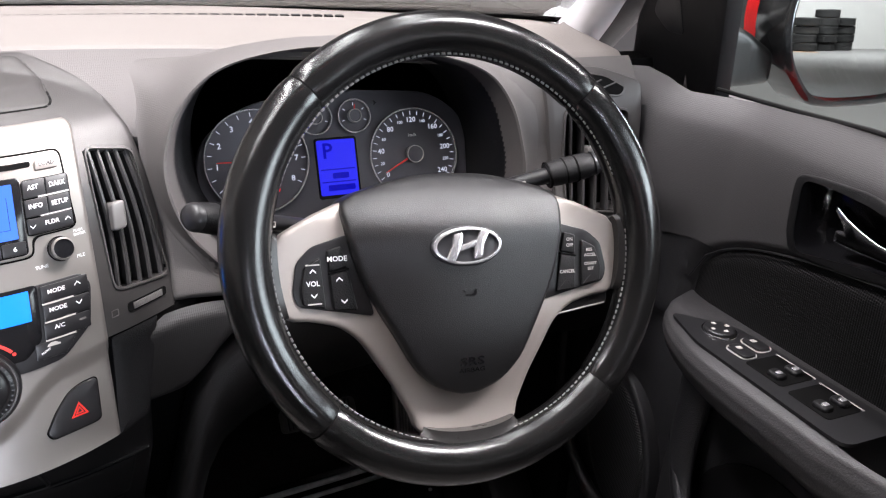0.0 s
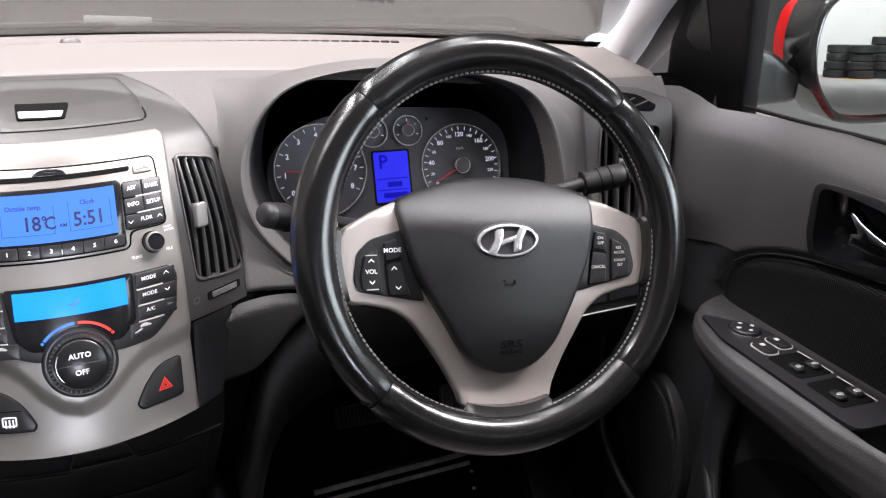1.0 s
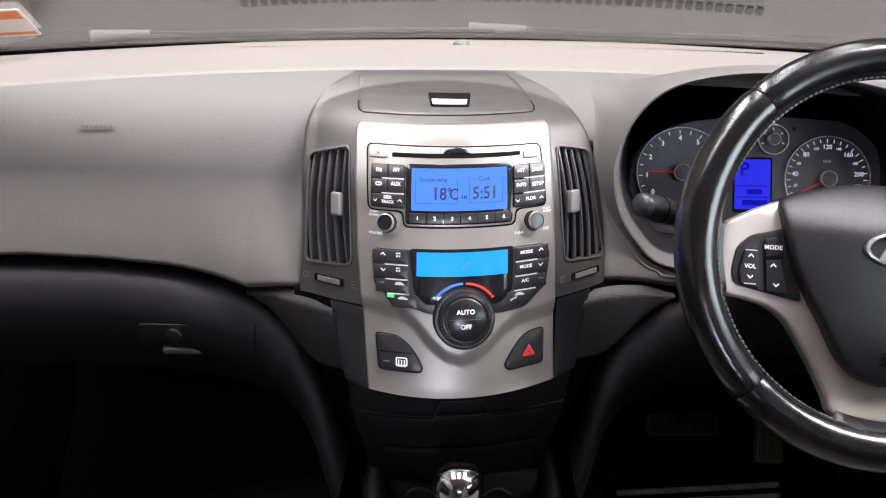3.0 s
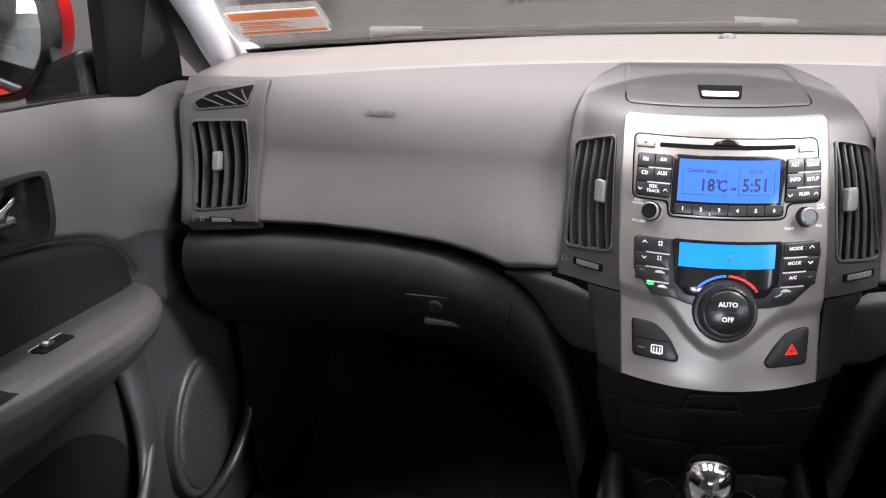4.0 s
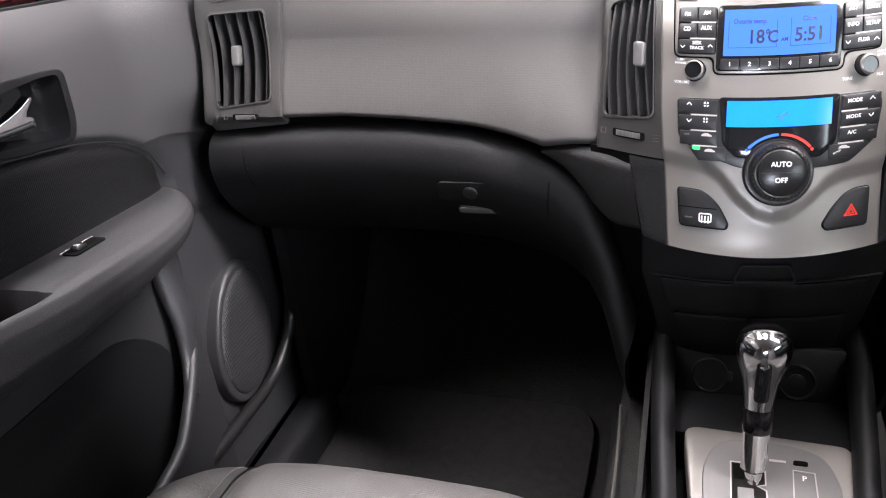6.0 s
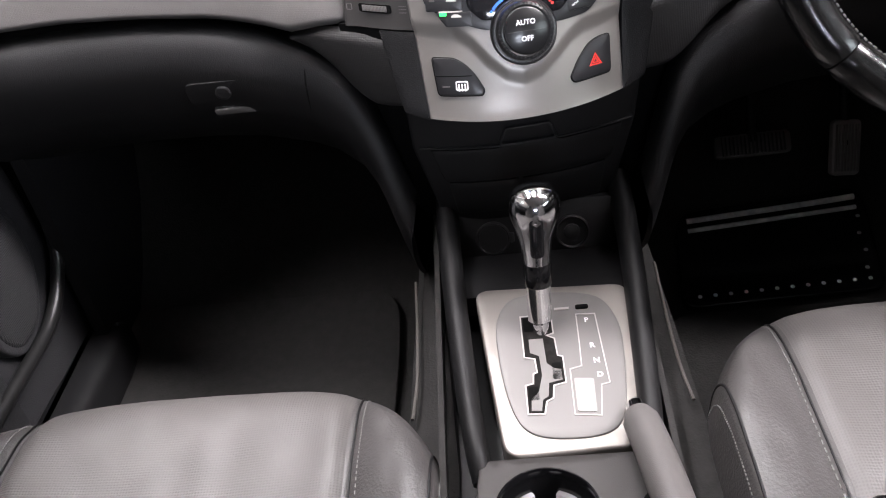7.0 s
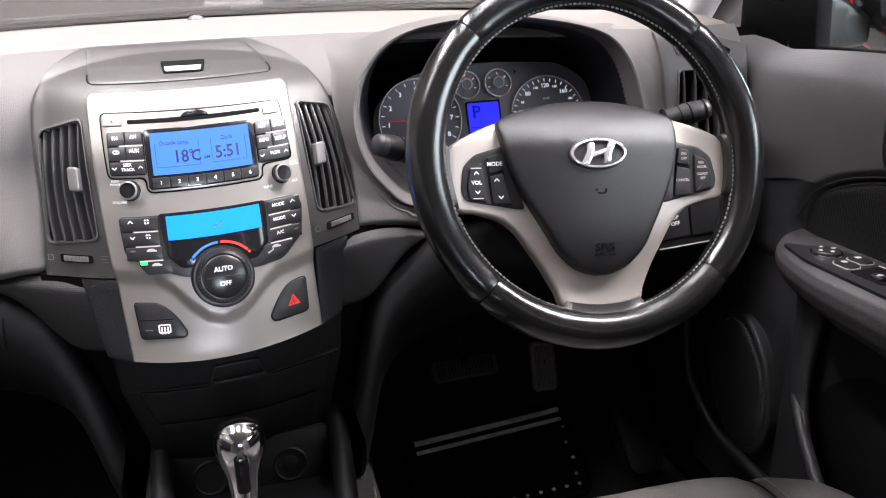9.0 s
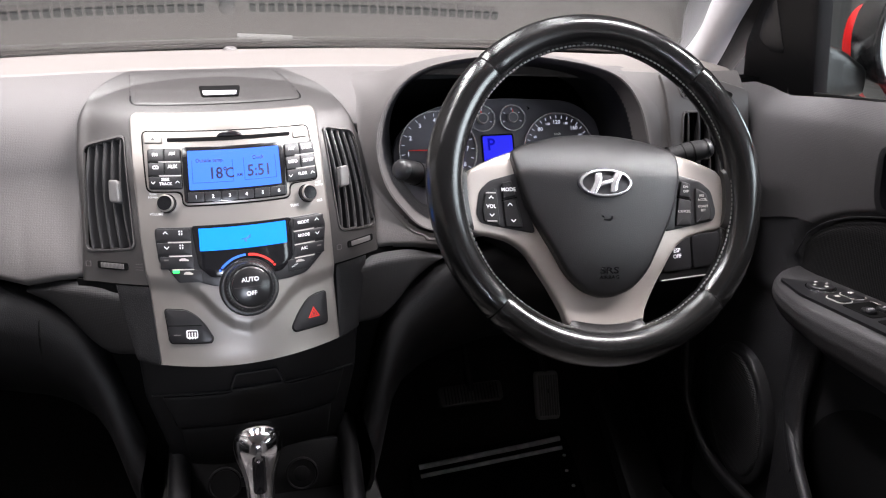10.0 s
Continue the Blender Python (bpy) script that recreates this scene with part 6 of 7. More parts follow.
M_TINT = glass_mat("tinted_glass", (0.22, 0.23, 0.23))
M_GRILLE = mat("perforated_grille", (0.022, 0.022, 0.023), 0.5, dots=(0.0030, "YZ", 0.8, 0.8))
door_l = make_door(-1, "door_1", "closed passenger door with black trim and red outer skin")
door_r = make_door(1, "door_2", "closed driver door with black trim and red outer skin")
for s in (-1, 1):
    seal = [Vector((s * x, y, z)) for x, y, z in spline([(0.700, 0.30, 0.400), (0.700, 0.50, 0.425), (0.700, 0.66, 0.432), (0.698, 0.77, 0.440), (0.697, 0.835, 0.475), (0.697, 0.875, 0.540), (0.700, 0.890, 0.70), (0.71, 0.89, 0.86)], 6)]
    tagged(part("door_seal", sweep(seal, 0.010, 10), M_RUBBER), "black rubber door seal round the opening", "door seal", "door seals", kind="structure")
    sill = slab(rounded([(s * 0.64, -0.7), (s * 0.725, -0.7), (s * 0.725, 0.90), (s * 0.655, 0.90)], 0.01), 0.24, 0.345, by(Matrix()), 0.02, 3)
    tagged(part("sill_trim", sill, M_LOWER), "black plastic sill trim under the door", "sill trim", "sill trims", kind="structure")
    cheek = slab(rounded([(0.86, 0.30), (1.2, 0.30), (1.2, 1.0), (0.87, 1.0), (0.855, 0.7)], 0.02), 0.0, 0.02, by(axes((s * 0.695, 0, 0), (0, 1, 0), (0, 0, 1))))
    # added black filler hides the red skin and blocks light beside the dash
    gap = slab(rounded(box(0.700, 0.885, 0.800, 0.93), 0.004) if s > 0 else rounded(box(-0.800, 0.885, -0.700, 0.93), 0.004), 0.30, 1.035, by(Matrix()))
    tagged(part("gap_filler", gap, M_VOID), "black filler added in the gap between door and dashboard", "hinge post", kind="structure")
    tagged(part("kick_panel", cheek, M_LOWER), "black kick panel at the footwell side", "kick panel", kind="structure")

# ---------------------------------------------------------------- pillars, roof, glass
for s in (-1, 1):
    base = [(0.775, 1.10, 1.000), (0.768, 1.05, 1.040), (0.750, 0.975, 1.090), (0.722, 0.89, 1.150), (0.690, 0.76, 1.245), (0.655, 0.60, 1.345), (0.630, 0.42, 1.430)]
    p = sweep([Vector((s * x, y, z)) for x, y, z in spline(base, 5)], lambda t: 0.050 - 0.008 * min(1, t * 3) + 0.028 * max(0, 1 - t / 0.10) ** 1.5, 22, flat=0.60, up=(s * -0.5, -0.6, 0.6))
    tagged(part("pillar", p, M_PILLAR), "pale grey windscreen pillar trim above the dash", "pillar trim", "pillars", kind="structure")
    o = [(0.800, 1.06, 1.02), (0.775, 0.93, 1.11), (0.742, 0.80, 1.21), (0.70, 0.62, 1.325), (0.675, 0.42, 1.415)]
    tagged(part("window_frame", sweep([Vector((s * x, y, z)) for x, y, z in spline(o, 5)], 0.030, 14, flat=0.7), M_LOWER), "black door window frame along the pillar", "window frame", "window frames", kind="structure")
    tagged(part("pillar", sweep([Vector((s * 0.76, -0.62, 0.3)), Vector((s * 0.75, -0.66, 1.0)), Vector((s * 0.64, -0.75, 1.43))], 0.07, 12), M_PILLAR), "pale grey centre pillar behind the front seats", "pillar trim", kind="structure")


def roof(u, v):
    x = -0.66 + 1.32 * u
    return (x, 0.40 - 2.2 * v, 1.475 - 0.06 * (x / 0.66) ** 2 - 0.08 * (v - 0.3) ** 2)


def on_roof(x, y, w):
    return Vector((x, y, 1.475 - 0.06 * (x / 0.66) ** 2 - 0.08 * ((0.40 - y) / 2.2 - 0.3) ** 2 + w))


tagged(part("ceiling", slab(rrect(1.32, 2.2, 0.05, 4, 0, -0.70), 0.0, 0.03, on_roof, cut=0.10), M_LINER), "pale grey fabric roof lining", "roof lining", kind="structure")
tagged(part("roof", slab(rrect(1.36, 2.3, 0.10, 6, 0, -0.72), 0.034, 0.046, on_roof, 0.004, cut=0.10), M_REDCAR), "red painted car roof", "car roof", kind="structure")
for s in (-1, 1):
    rp = tagged(part("rear_window", shell(grid(lambda u, v, s=s: (s * (0.80 - 0.12 * v), -1.95 + 1.25 * u, 1.00 + 0.41 * v), 4, 4), 0.004), M_TINT), "dark tinted rear side window", "window pane", "rear windows", kind="structure")
    tagged(part("rear_quarter", slab(rounded(box(-1.95, 0.27, -0.75, 1.05), 0.02), 0.0, 0.05, by(axes((s * 0.74, 0, 0), (0, 1, 0), (0, 0, 1)))), M_DOOR), "black trimmed rear side of the cabin", "side trim", kind="structure")
    tagged(part("pillar", sweep([Vector((s * 0.70, -1.95, 1.0)), Vector((s * 0.60, -1.80, 1.42))], 0.08, 12), M_PILLAR), "pale grey rear pillar", "pillar trim", kind="structure")
tagged(part("wall_rear", slab(rrect(1.45, 0.80, 0.05), 0.0, 0.04, by(axes((0, -1.95, 0.65), (1, 0, 0), (0, 0, 1)))), M_DOOR), "black trimmed tailgate below the rear window", "tailgate", kind="structure")
tagged(part("tail_panel", slab(rrect(1.70, 0.72, 0.06), 0.0, 0.03, by(axes((0, -2.97, 0.62), (1, 0, 0), (0, 0, 1)))), M_REDCAR), "red painted tail of the car", "car body", kind="structure")
tagged(part("tail_deck", slab(rounded(box(-0.855, -2.965, 0.855, -1.99), 0.04), 0.94, 0.97, by(Matrix()), 0.006), M_REDCAR), "red painted deck behind the tailgate", "car body", kind="structure")


def on_screen(x, v, w=0.0):
    k = 1 - 0.16 * v
    q = (x / 0.80) ** 2
    return Vector((x * k, 1.135 - 0.74 * v - 0.05 * q * (1 - v), 1.077 - 0.025 * q * (1 - v) + 0.390 * v)) + Vector((0, -0.46, -0.89)) * w


ws = tagged(part("window_1", shell(grid(lambda u, v: on_screen(-0.80 + 1.6 * u, v), 24, 12), 0.005), M_SCREEN), "sloping clear car windscreen above the dash", "windscreen", kind="structure")
ws.visible_shadow = False
part("frit_band", shell(grid(lambda u, v: on_screen(-0.78 + 1.56 * u, -0.01 + 0.022 * v, 0.004), 40, 2), 0.001), M_VOID, ws, "black border of the glass")

# warranty sticker on the inside of the screen
def on_stick(a, b, w):
    return on_screen(-0.742 + a, 0.075 + b, 0.005 + w)


M_STICK = mat("sticker_paper", (0.72, 0.66, 0.60), 0.6)
M_ORANGE = mat("orange_print", (0.75, 0.22, 0.06), 0.6)
st = tagged(part("sticker", slab(rrect(0.150, 0.100, 0.004, 3, 0.075, 0.05), 0.0, 0.0006, on_stick), M_STICK), "white and orange paper sticker on the windscreen", "sticker")
for b0, b1 in ((0.006, 0.016), (0.066, 0.094)):
    part("orange_band", slab(box(0.004, b0, 0.146, b1), 0.0006, 0.0010, on_stick), M_ORANGE, st)
for k in range(5):
    part("print_bar", slab(box(0.012, 0.024 + 0.007 * k, 0.10 - 0.012 * (k % 3), 0.027 + 0.007 * k), 0.0006, 0.0010, on_stick), M_ORANGE, st)
words(st, [("Driving", 0.016, 0.042, 0.052, 0), ("Safety", 0.016, 0.040, 0.036, 0)], 0.0012, on_stick, M_ORANGE)

# wipers on the outside of the glass
def make_wiper(x0, x1, label):
    th = empty("wiper", on_screen(x0, 0.02), label, "wiper", "wipers")
    blade = [on_screen(x0 + (x1 - x0) * k / 14, -0.003 + 0.008 * k / 14, -0.010) for k in range(15)]
    part("blade", sweep(blade, 0.006, 8), M_RUBBER, th)
    a = [on_screen(x0 + d, -0.002, -0.016) for d in (0.0, 0.03, 0.06, 0.085)]
    part("arm_cover", sweep(a, lambda t: 0.0125 - 0.005 * t, 12, flat=0.8), M_SOFT, th, "pale grey wiper arm cover")
    part("arm", sweep([a[-1], on_screen(x0 + 0.16, 0.005, -0.012), on_screen(x0 + 0.30, 0.004, -0.012)], 0.004, 8), M_LOWER, th)


make_wiper(-0.545, 0.05, "dark wiper with a grey arm cover, parked on the windscreen")
make_wiper(0.012, 0.62, "dark wiper with a grey arm cover, parked on the windscreen")

# ---------------------------------------------------------------- door mirrors
def make_mirror(name, s, centre, normal, label):
    n = Vector(normal).normalized()
    rt = Vector((0, 0, 1)).cross(n).normalized()
    m = axes(centre, rt, n.cross(rt))
    th = empty(name, centre, label, "door mirror", "door mirrors")
    lens = spline([(-0.071, 0.0426), (-0.0895, 0.0202), (-0.1004, -0.0044), (-0.1005, -0.033), (-0.0935, -0.0525), (-0.079, -0.067), (-0.045, -0.0765), (0.0095, -0.081), (0.0427, -0.080), (0.0600, -0.0740), (0.0802, -0.0517), (0.0931, -0.0283), (0.0989, 0.0), (0.098, 0.030), (0.088, 0.058), (0.060, 0.074), (0.010, 0.078), (-0.038, 0.066)], 3, True)
    lens = [(p[0] * (-s), p[1]) for p in lens]
    part("housing", slab([(u * 1.11, v * 1.13) for u, v in lens], -0.06, 0.010, by(m), 0.008, 4, hole=[(u * 1.02, v * 1.025) for u, v in lens]), M_GLOSS, th, "black mirror housing")
    shell_k = 1.06 if s < 0 else 0.96
    part("back_shell", slab([(u * shell_k, v * (shell_k + 0.02)) for u, v in lens], -0.15 if s < 0 else -0.115, -0.055, by(m), 0.02, 4), M_REDCAR, th, "red painted shell")
    part("mirror_glass", slab(lens, -0.006, 0.0, by(m), 0.001), M_MIRROR, th, "oval mirror glass", smooth=1)
    part("foot", slab(rounded([(s * 0.800, 1.008), (s * 0.905, 1.012), (s * 0.905, 1.050), (s * 0.86, 1.078), (s * 0.800, 1.098)], 0.012), 0.0, 0.055, lambda x, z, w: Vector((x, centre[1] + 0.09 - w, z)), 0.010, 3), M_RUBBER, th, "black mirror foot")
    return th


make_mirror("door_mirror", -1, (-0.948, 0.705, 1.121), (0.4392, -0.896, 0.0246), "door mirror in a black and red housing, passenger side")
make_mirror("door_mirror", 1, (1.000, 0.770, 1.080), (-0.212, -0.972, 0.068), "door mirror in a black and red housing, driver side")

# ---------------------------------------------------------------- centre console
console = empty("centre_console", (0, 0.2, 0.27), "black and silver centre console between the front seats", "centre console")
body = [(-0.118, 0.80), (0.122, 0.80), (0.116, 0.62), (0.104, 0.42), (0.100, 0.0), (0.098, -0.45), (-0.094, -0.45), (-0.096, 0.0), (-0.098, 0.42), (-0.112, 0.62)]


def on_top(x, y, w):
    z = lerp([(-0.5, 0.545), (0.30, 0.540), (0.40, 0.531), (0.61, 0.558), (0.64, 0.556), (0.72, 0.545)], y)
    return Vector((x, y, z + w))


part("body", slab(body, 0.26, 0.50, by(Matrix()), 0.01), M_LOWER, console, "black console body")
for s in (-1, 1):
    for dx, r, mt, nm in ((0.0, 0.017, M_LOWER, "side_rail"),):
        path = [Vector((s * x + 0.006, y, z)) for x, y, z in spline([(0.108, 0.775, 0.595), (0.106, 0.70, 0.583), (0.100, 0.60, 0.566), (0.092, 0.50, 0.549), (0.084, 0.42, 0.534), (0.078, 0.385, 0.518)], 6)]
        part(nm, sweep(path, lambda t: 0.0145 - 0.004 * t, 16, flat=1.5), mt, console, "rounded black side rail")
    part("side_skirt", shell(grid(lambda u, v, s=s: Vector((s * (0.122 - 0.010 * u + 0.014 * v), 0.80 - 0.44 * u, 0.585 - 0.06 * u - 0.30 * v)), 16, 6), 0.006), M_CARPET, console, "carpeted tunnel side")

SIL = rounded([(-0.073, 0.622), (0.099, 0.613), (0.091, 0.50), (0.082, 0.404), (-0.050, 0.399), (-0.061, 0.50)], 0.020, 6)
GATE = [(p.x, p.y) for p in spline([(-0.030, 0.600), (0.017, 0.605), (0.062, 0.594), (0.079, 0.560), (0.080, 0.520), (0.073, 0.460), (0.062, 0.428), (0.038, 0.416), (-0.005, 0.417), (-0.030, 0.430), (-0.043, 0.465), (-0.050, 0.520), (-0.049, 0.570)], 5, True)]
plate = part("gear_surround", slab(SIL, -0.02, 0.004, on_top, 0.003, 3), M_SILVER, console, "satin silver gear surround")
part("gate_plate", slab(GATE, 0.0, 0.0062, on_top, 0.002), M_GATE, plate, "dark grey gear gate plate")
slot = [(-0.023, 0.570), (0.009, 0.570), (0.009, 0.545), (0.001, 0.542), (0.0095, 0.537), (0.0105, 0.514), (0.0155, 0.512), (0.0155, 0.480), (0.003, 0.477), (0.001, 0.462), (-0.006, 0.458), (-0.009, 0.444), (-0.024, 0.445), (-0.024, 0.478), (-0.016, 0.480), (-0.015, 0.492), (-0.011, 0.494), (-0.012, 0.512), (-0.0225, 0.515)]
M_BRUSH = mat("slot_brush", (0.012, 0.0112, 0.0108), 0.85, spec=0.08, grain=0.4, scale=700, vary=0.5, vscale=120)
part("gate_slot", slab(slot, 0.004, 0.0068, on_top), M_BRUSH, plate, "stepped gear slot closed by a dark brush")
for well in (box(-0.021, 0.549, 0.007, 0.568), box(0.004, 0.484, 0.0135, 0.505), box(-0.022, 0.460, -0.012, 0.476)):
    part("slot_opening", slab(rounded(well, 0.002), 0.006, 0.0071, on_top), M_VOID, plate)
brush = [(-0.017, 0.538), (-0.002, 0.538), (-0.001, 0.505), (0.006, 0.498), (0.013, 0.496), (0.013, 0.483), (-0.001, 0.480), (-0.003, 0.464), (-0.009, 0.460), (-0.011, 0.447), (-0.021, 0.448), (-0.020, 0.462), (-0.012, 0.470), (-0.007, 0.490), (-0.008, 0.515), (-0.017, 0.520)]
part("slot_brush", slab(brush, 0.005, 0.0071, on_top), M_GATE, plate, "grey slide under the slot")


def outline(poly, thick):
    """A ring of even width round a polygon."""
    n = len(poly)
    turn = 1 if sum(poly[i - 1][0] * p[1] - p[0] * poly[i - 1][1] for i, p in enumerate(poly)) > 0 else -1
    out = []
    for i in range(n):
        a, b, c = Vector(poly[i - 1]), Vector(poly[i]), Vector(poly[(i + 1) % n])
        e0, e1 = (b - a).normalized(), (c - b).normalized()
        m = Vector((e0.y + e1.y, -e0.x - e1.x)) * turn
        out.append(tuple(b + m.normalized() * thick * min(1.5, 2 / max(0.6, m.length))))
    return out


part("slot_edge", slab(outline(slot, 0.0014), 0.005, 0.0072, on_top, hole=slot), M_PALE, plate, "bright slot edge")
ind = [(0.037, 0.568), (0.056, 0.567), (0.0585, 0.476), (0.050, 0.474), (0.045, 0.438), (0.021, 0.441), (0.0225, 0.495), (0.0345, 0.498), (0.036, 0.530)]
part("gear_display", slab(outline(ind, 0.0012), 0.005, 0.0070, on_top, hole=ind), M_PALE, plate, "pale gear display frame")
words(plate, [("P", 0.009, 0.0465, 0.559, 0), ("R", 0.009, 0.0480, 0.524, 0), ("N", 0.009, 0.0500, 0.504, 0), ("D", 0.009, 0.0510, 0.486, 0)], 0.0070, on_top, M_WHITE)
part("lower_display", slab(rounded([(0.0245, 0.484), (0.044, 0.482), (0.042, 0.442), (0.0235, 0.444)], 0.002), 0.006, 0.0070, on_top), M_FROST, plate)
part("shift_lock_mark", slab(box(0.014, 0.577, 0.030, 0.580), 0.005, 0.0070, on_top), M_PALE, plate)
part("shift_lock", slab(rrect(0.014, 0.006, 0.002, 3, 0.044, 0.579), 0.005, 0.0072, on_top), M_VOID, plate)

# bin in front of the lever with two sockets
part("bin_floor", slab([(-0.092, 0.618), (0.100, 0.618), (0.104, 0.715), (-0.096, 0.715)], -0.03, -0.004, on_top), M_LOWER, console, "black bin in front of the lever")
bp = axes((0.003, 0.722, 0.566), (1, 0, 0), (0, 0.35, 0.94))
part("bin_back", slab(rrect(0.205, 0.075, 0.012), -0.02, 0.0, by(bp), 0.003), M_LOWER, console)
for x, open_ in ((-0.050, False), (0.047, True)):
    sk = part("power_socket", lathe([(0.0215, -0.002), (0.0215, 0.003), (0.0195, 0.0045), (0.0180, 0.003), (0.0178, -0.010 if open_ else 0.0035), (0, -0.010 if open_ else 0.0045)], bp @ Matrix.Translation((x, -0.004, 0)), 32), M_LOWER, console, "round black power socket")
    if open_:
        part("socket_core", lathe([(0.010, -0.010), (0.010, 0.001), (0.008, 0.002), (0, 0.002)], bp @ Matrix.Translation((x, -0.004, 0)), 24), M_LOWER, sk)
    else:
        part("cap_tab", slab(rrect(0.007, 0.012, 0.002, 3, x + 0.0225, -0.004), 0.0, 0.004, by(bp), 0.001), M_BUTTON, sk)

# rear tray with the cup holder
CUP = [(-0.016 + 0.0445 * math.cos(2 * math.pi * k / 40), 0.330 + 0.0445 * math.sin(2 * math.pi * k / 40)) for k in range(40)]
tray = [(-0.075, 0.398), (0.080, 0.398), (0.090, 0.25), (0.092, -0.44), (-0.088, -0.44), (-0.086, 0.25)]
part("rear_tray", slab(rounded(tray, 0.012), -0.03, 0.005, on_top, 0.003, hole=CUP), M_DOME, console, "warm grey rear tray")
cup = part("cup_holder", lathe([(0.0465, 0.007), (0.0445, 0.008), (0.0430, 0.005), (0.0400, -0.075), (0, -0.075)], Matrix.Translation((-0.016, 0.330, 0.540)), 40), M_GLOSS, console, "round gloss black cup holder")
for a in (60, 120, 240, 300):
    part("grip_tab", slab(rrect(0.012, 0.020, 0.002, 3), -0.002, 0.006, by(Matrix.Translation((-0.016, 0.330, 0.515)) @ pose(0, 0, 0, 0, 0, a) @ pose(0.040, 0, 0, 0, -75, 0)), 0.002), M_PILLAR, cup, "pale spring tab")

# gear lever
lever = empty("gear_lever", (-0.003, 0.552, 0.562), "chrome-topped automatic gear lever standing in its gate", "gear lever")
ld = (Vector((0.0, 0.588, 0.715)) - Vector((-0.003, 0.552, 0.560))).normalized()
LM = axes((-0.003, 0.552, 0.560), (1, 0, 0), ld.cross(Vector((-1, 0, 0))))
LM = Matrix((Vector((1, 0, 0)), ld.cross(Vector((1, 0, 0))), ld)).transposed().to_4x4()
LM.translation = (-0.003, 0.552, 0.560)
part("shaft", lathe([(0.0090, -0.01), (0.0090, 0.006), (0.0128, 0.010), (0.0128, 0.050), (0.0135, 0.052), (0, 0.052)], LM, 24), M_CHROME, lever, "polished shaft")
part("sleeve", lathe([(0.0135, 0.050), (0.0145, 0.052), (0.0150, 0.072), (0.0145, 0.076), (0.0, 0.076)], LM, 28), M_GLOSS, lever, "black sleeve")
part("knob", lathe([(0.0138, 0.072), (0.0146, 0.080), (0.0158, 0.092), (0.0180, 0.104), (0.0218, 0.116), (0.0252, 0.127), (0.0266, 0.136), (0.0262, 0.144), (0.0240, 0.151), (0.0190, 0.1570), (0.0110, 0.1605), (0.0, 0.1615)], LM, 40), M_CHROME, lever, "pear-shaped chrome knob")
part("knob_insert", slab(rrect(0.014, 0.045, 0.005, 4, 0.0, 0.110), 0.0, 0.002, lambda a, h, w: LM @ Vector((a, -(0.0170 + 0.20 * max(0, h - 0.098) + w), h)), 0.001), M_GLOSS, lever)

# handbrake
hb = empty("handbrake", (0.088, 0.28, 0.55), "dark grey handbrake lever beside the cup holder", "handbrake")
hpath = spline([(0.078, 0.425, 0.553), (0.083, 0.36, 0.566), (0.088, 0.26, 0.578), (0.092, 0.12, 0.585), (0.094, -0.02, 0.575)], 6)
part("grip", sweep([Vector(p) for p in hpath], lambda t: 0.0175 - 0.004 * max(0, 1 - t / 0.06) ** 2, 20, flat=1.0), M_SOFT, hb, "dark grey moulded grip")
part("release_button", sweep([Vector((0.0775, 0.440, 0.551)), Vector((0.0775, 0.420, 0.5535))], 0.0085, 16), M_CHROME, hb, "chrome release button")
part("slot_gaiter", slab(rrect(0.046, 0.30, 0.018, 5, 0.088, 0.20), -0.01, 0.0075, on_top, 0.002), M_VOID, console)

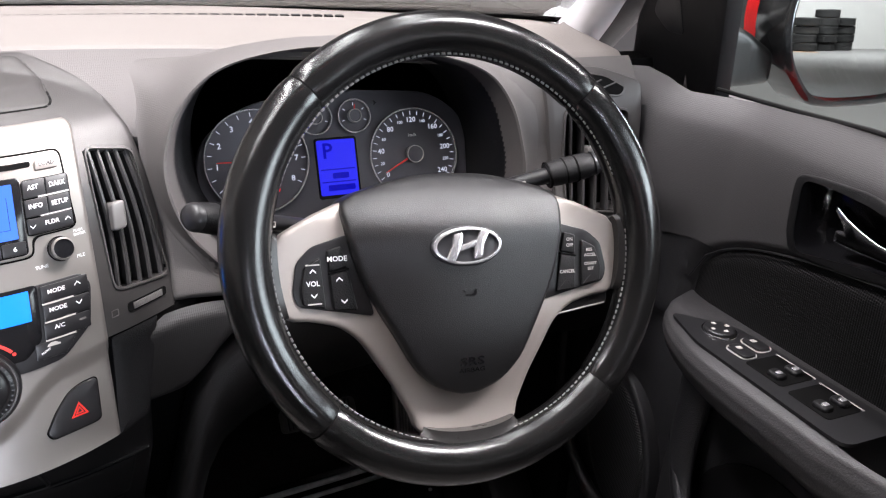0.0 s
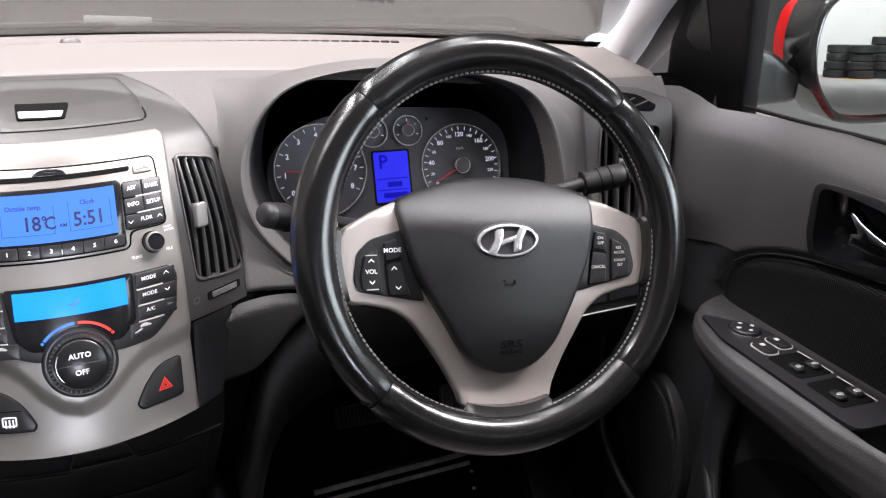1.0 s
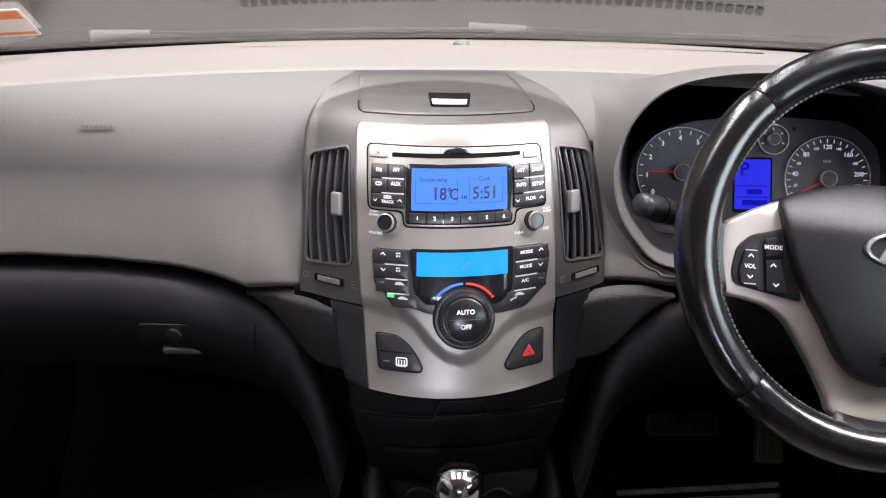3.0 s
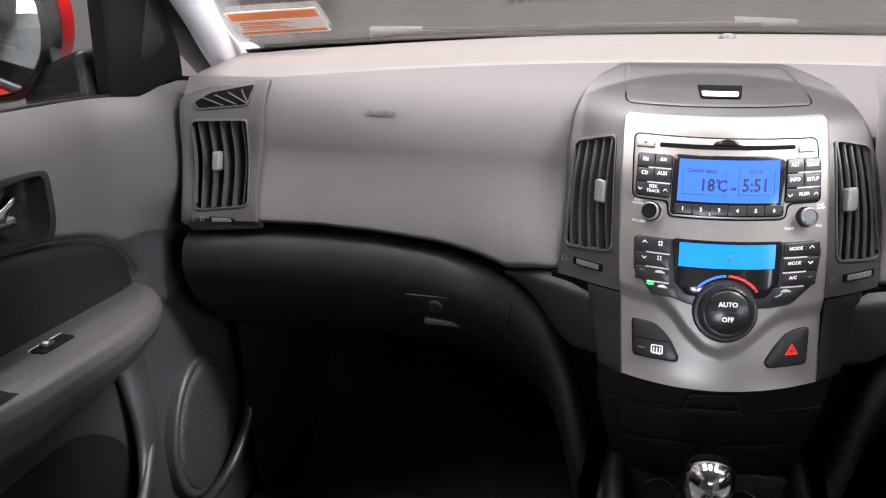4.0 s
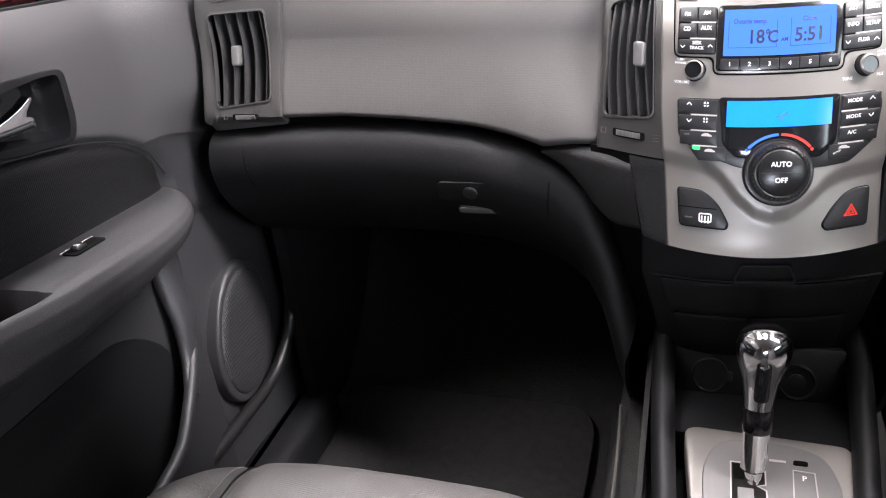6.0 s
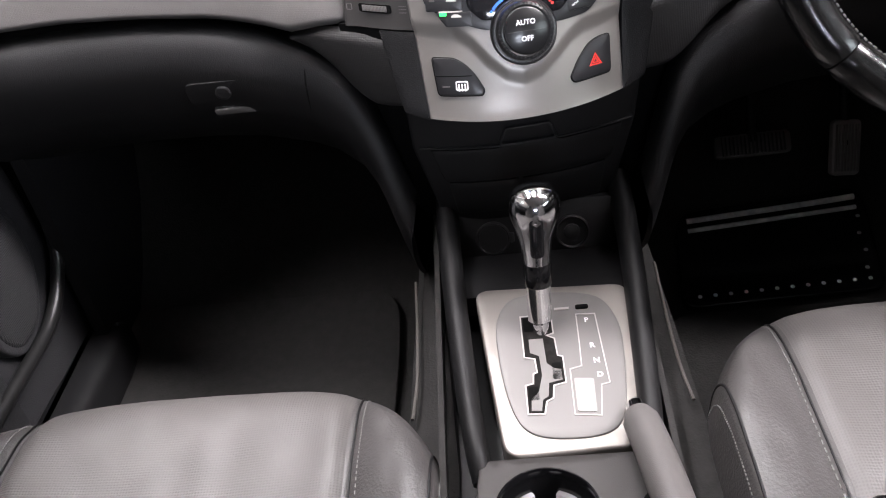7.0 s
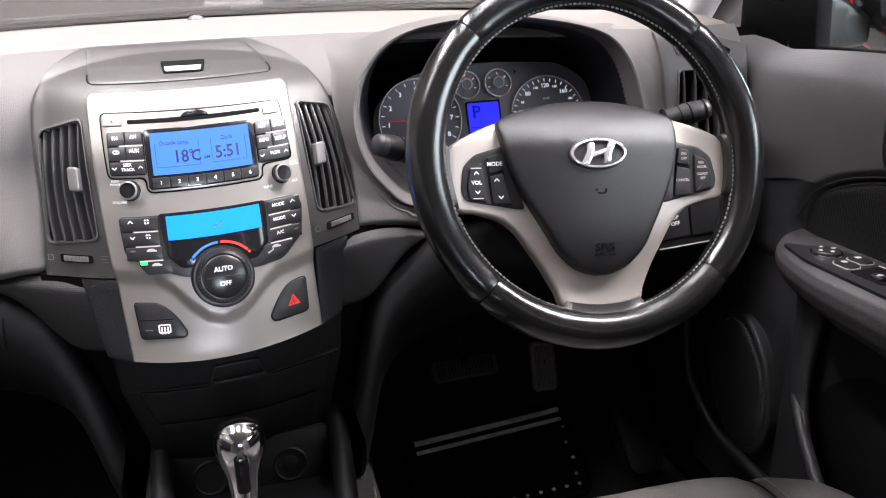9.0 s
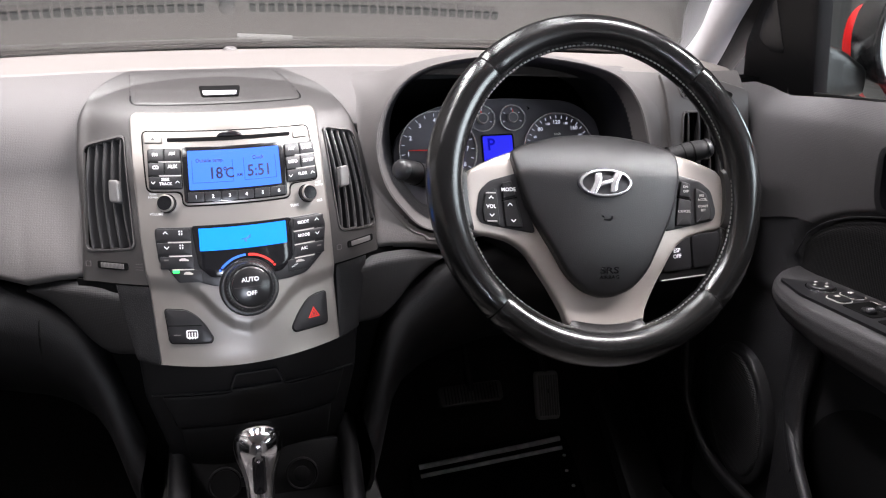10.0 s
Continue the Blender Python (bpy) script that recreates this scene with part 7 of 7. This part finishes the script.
# ---------------------------------------------------------------- seats
def make_seat(name, cx, half, front, top, label, cross_seam):
    th = empty(name, (cx, 0.1, 0.27), label, "car seat", "front seats")
    prof = [(-0.020, 0.330), (-0.004, 0.400), (0.004, 0.450), (0.000, top - 0.040), (-0.018, top - 0.014), (-0.050, top - 0.002), (-0.10, top), (-0.20, top - 0.008), (-0.34, top - 0.022), (-0.50, top - 0.035), (-0.66, top - 0.045)]
    line = spline([(a, b, 0) for a, b in prof], 5)

    def cushion(u, v):
        t = 2 * u - 1
        a = abs(t)
        k = v * (len(line) - 1)
        i = min(len(line) - 2, int(k))
        p = line[i].lerp(line[i + 1], k - i)
        x = cx + half * math.copysign(min(1.0, a * 1.06) if a < 0.9 else 0.954 + 0.046 * math.sin((a - 0.9) / 0.1 * math.pi / 2), t)
        nose = 0.012 * a * a + 0.20 * a ** 5
        y = front + p.x - nose * (1 - step(0.55, 0.9, v)) 
        lift = 0.016 * math.exp(-((a - 0.80) / 0.13) ** 2) - 0.010 * math.exp(-((a - 0.60) / 0.035) ** 2)
        sink = -0.012 * (1 - (a / 0.6) ** 2) * step(0.35, 0.7, v) if a < 0.6 else 0.0
        drop = 0.16 * max(0.0, (a - 0.88) / 0.12) ** 1.7
        q = step(0.30, 0.46, v)
        crease = 0.0
        if cross_seam:
            crease = -0.006 * math.exp(-((y - cross_seam - 0.031 * t) / 0.010) ** 2) * (1 if a < 0.62 else 0)
        wrinkle = 0.0022 * noise.noise((x * 26, y * 26, 3.1)) + 0.0014 * noise.noise((x * 60, y * 22, 7.7)) * step(0.55, 0.75, a)
        z = max(0.30, p.y + (lift + sink + crease) * q + wrinkle * q - drop)
        return Vector((x, y, z))

    def sub(a0, a1):
        return lambda u, v: cushion(a0 + (a1 - a0) * u, v)

    part("cushion_centre", grid(sub(0.205, 0.795), 50, 70), M_PERF, th, "perforated dark grey leather centre")
    part("bolster", grid(sub(0.0, 0.207), 30, 70), M_SEAT, th, "smooth black leather bolster")
    part("bolster", grid(sub(0.793, 1.0), 30, 70), M_SEAT, th, "smooth black leather bolster")
    for u in (0.062, 0.195, 0.805, 0.938):
        part("seam", sweep([cushion(u, 0.16 + 0.80 * k / 50) + Vector((0, 0, 0.0006)) for k in range(51)], 0.0015, 6), M_LOWER, th)
        st = []
        for k in range(90):
            a, b = cushion(u + math.copysign(0.013, u - 0.5), 0.20 + 0.70 * k / 90), cushion(u + math.copysign(0.013, u - 0.5), 0.20 + 0.70 * (k + 0.55) / 90)
            st.append(sweep([a + Vector((0, 0, 0.0005)), b + Vector((0, 0, 0.0005))], 0.0007, 4))
        tagged(part("stitching", merge(*st), M_STITCH, th, "pale stitching"), kind="stuff")
    if cross_seam:
        line_pts = []
        for k in range(25):
            u = 0.205 + 0.59 * k / 24
            v = min((j / 400 for j in range(200, 380)), key=lambda j: abs(cushion(u, j).y - cross_seam - 0.031 * (2 * u - 1)))
            line_pts.append(cushion(u, v) + Vector((0, 0, 0.0044)))
        part("cross_seam", sweep(line_pts, 0.0013, 6), M_LEATHER, th)
    part("base", slab(rounded([(cx - half * 0.86, front - 0.10), (cx + half * 0.86, front - 0.10), (cx + half * 0.86, front - 0.62), (cx - half * 0.86, front - 0.62)], 0.03), 0.262, 0.44, by(Matrix()), 0.02), M_LOWER, th, "black plastic seat base")

    def back(u, v):
        t = 2 * u - 1
        a = abs(t)
        w = half * (0.90 - 0.20 * v ** 3)
        rise = 0.46 + 0.62 * v
        y = -0.14 - 0.22 * v + 0.04 * (a ** 3) - 0.02 * math.sin(math.pi * v)
        return Vector((cx + w * t, y + (-0.10 * max(0.0, (a - 0.9) / 0.1) ** 2), rise))

    part("backrest", shell(grid(back, 24, 24), 0.09), M_SEAT, th, "black leather backrest")
    part("headrest", slab(rrect(0.25, 0.17, 0.06, 6), -0.05, 0.05, by(axes((cx, -0.42, 1.19), (1, 0, 0), (0, -0.25, 1))), 0.035, 4), M_SEAT, th, "black leather headrest")
    return th


make_seat("car_seat", -0.385, 0.285, 0.545, 0.532, "black leather passenger seat with perforated centre and stitched bolsters", 0.0)
make_seat("car_seat", 0.420, 0.275, 0.596, 0.548, "black leather driver seat with perforated centre and stitched bolsters", 0.351)

# rear bench, just enough to close the cabin behind
bench = slab(rounded(box(-0.64, -1.75, 0.64, -1.20), 0.06), 0.248, 0.55, by(Matrix()), 0.05, 4)
tagged(part("rear_bench", bench, M_SEAT), "black leather rear bench on the cabin floor", "car seat")

# ---------------------------------------------------------------- workshop round the car
ground = tagged(part("ground", slab(rrect(120, 120, 1), -0.1, 0.0, by(Matrix())), M_CONCRETE), "pale painted concrete workshop floor", "floor", kind="structure")
for nm, poly, mt, lab in (("wall_north", [(-9, 5.0), (14.2, 5.0), (14.2, 5.2), (-9, 5.2)], M_DARKWALL, "dark grey painted workshop wall ahead of the car"), ("wall_west", [(-2.8, -24.2), (-2.6, -24.2), (-2.6, 5), (-2.8, 5)], M_WALL, "grey brown workshop wall beside the car"), ("wall_east", [(14, -24.2), (14.2, -24.2), (14.2, 5), (14, 5)], M_WALL, "grey workshop wall across the floor"), ("wall_south_1", [(-2.6, -24.2), (2.2, -24.2), (2.2, -24.0), (-2.6, -24.0)], M_WALL, "grey workshop wall behind the car"), ("wall_south_2", [(2.2, -24.2), (14, -24.2), (14, -24.0), (2.2, -24.0)], M_WHITEWALL, "white painted workshop wall behind the car")):
    tagged(part(nm, slab(poly, 0, 4.6, by(Matrix())), mt), lab, "wall", kind="structure")
bm = slab([(-9, -24.2), (14.2, -24.2), (14.2, 5.2), (-9, 5.2)], 4.6, 4.8, by(Matrix()))
tagged(part("workshop_roof", bm, M_WALL), "grey workshop roof above the car", "roof", kind="structure")


def make_tyre(m, r, label):
    ob = part("tyre", lathe([(r * 0.60, -0.10), (r * 0.80, -0.112), (r * 0.95, -0.104), (r, -0.085), (r * 1.0, -0.03), (r * 0.985, -0.025), (r * 0.985, 0.025), (r, 0.03), (r, 0.085), (r * 0.95, 0.104), (r * 0.80, 0.112), (r * 0.60, 0.10), (r * 0.60, -0.10)], Matrix(), 32), M_TYRE)
    ob.matrix_world = m
    return tagged(ob, label, "tyre", "tyre stacks")


first = None
for x, y, n, r in ((9.75, -22.0, 4, 0.33), (9.30, -22.5, 4, 0.33), (10.45, -22.4, 5, 0.33), (11.1, -22.8, 4, 0.31), (8.2, -23.0, 4, 0.32)):
    for k in range(n):
        m = Matrix.Translation((x + random.uniform(-0.04, 0.04), y + random.uniform(-0.04, 0.04), 0.115 + 0.226 * k)) @ pose(0, 0, 0, 0, 0, random.uniform(0, 90))
        first = make_tyre(m, 0.33, "used black car tyre in a stack on the floor") if first is None else copy_thing(first, m)
M_FLOORLINE = mat("orange_floor_paint", (0.75, 0.35, 0.04), 0.6)
tagged(part("floor_marking", slab(box(8.6, -21.5, 9.9, -21.3), 0.0, 0.004, by(Matrix())), M_FLOORLINE), "orange painted line on the workshop floor", "floor marking", kind="structure")
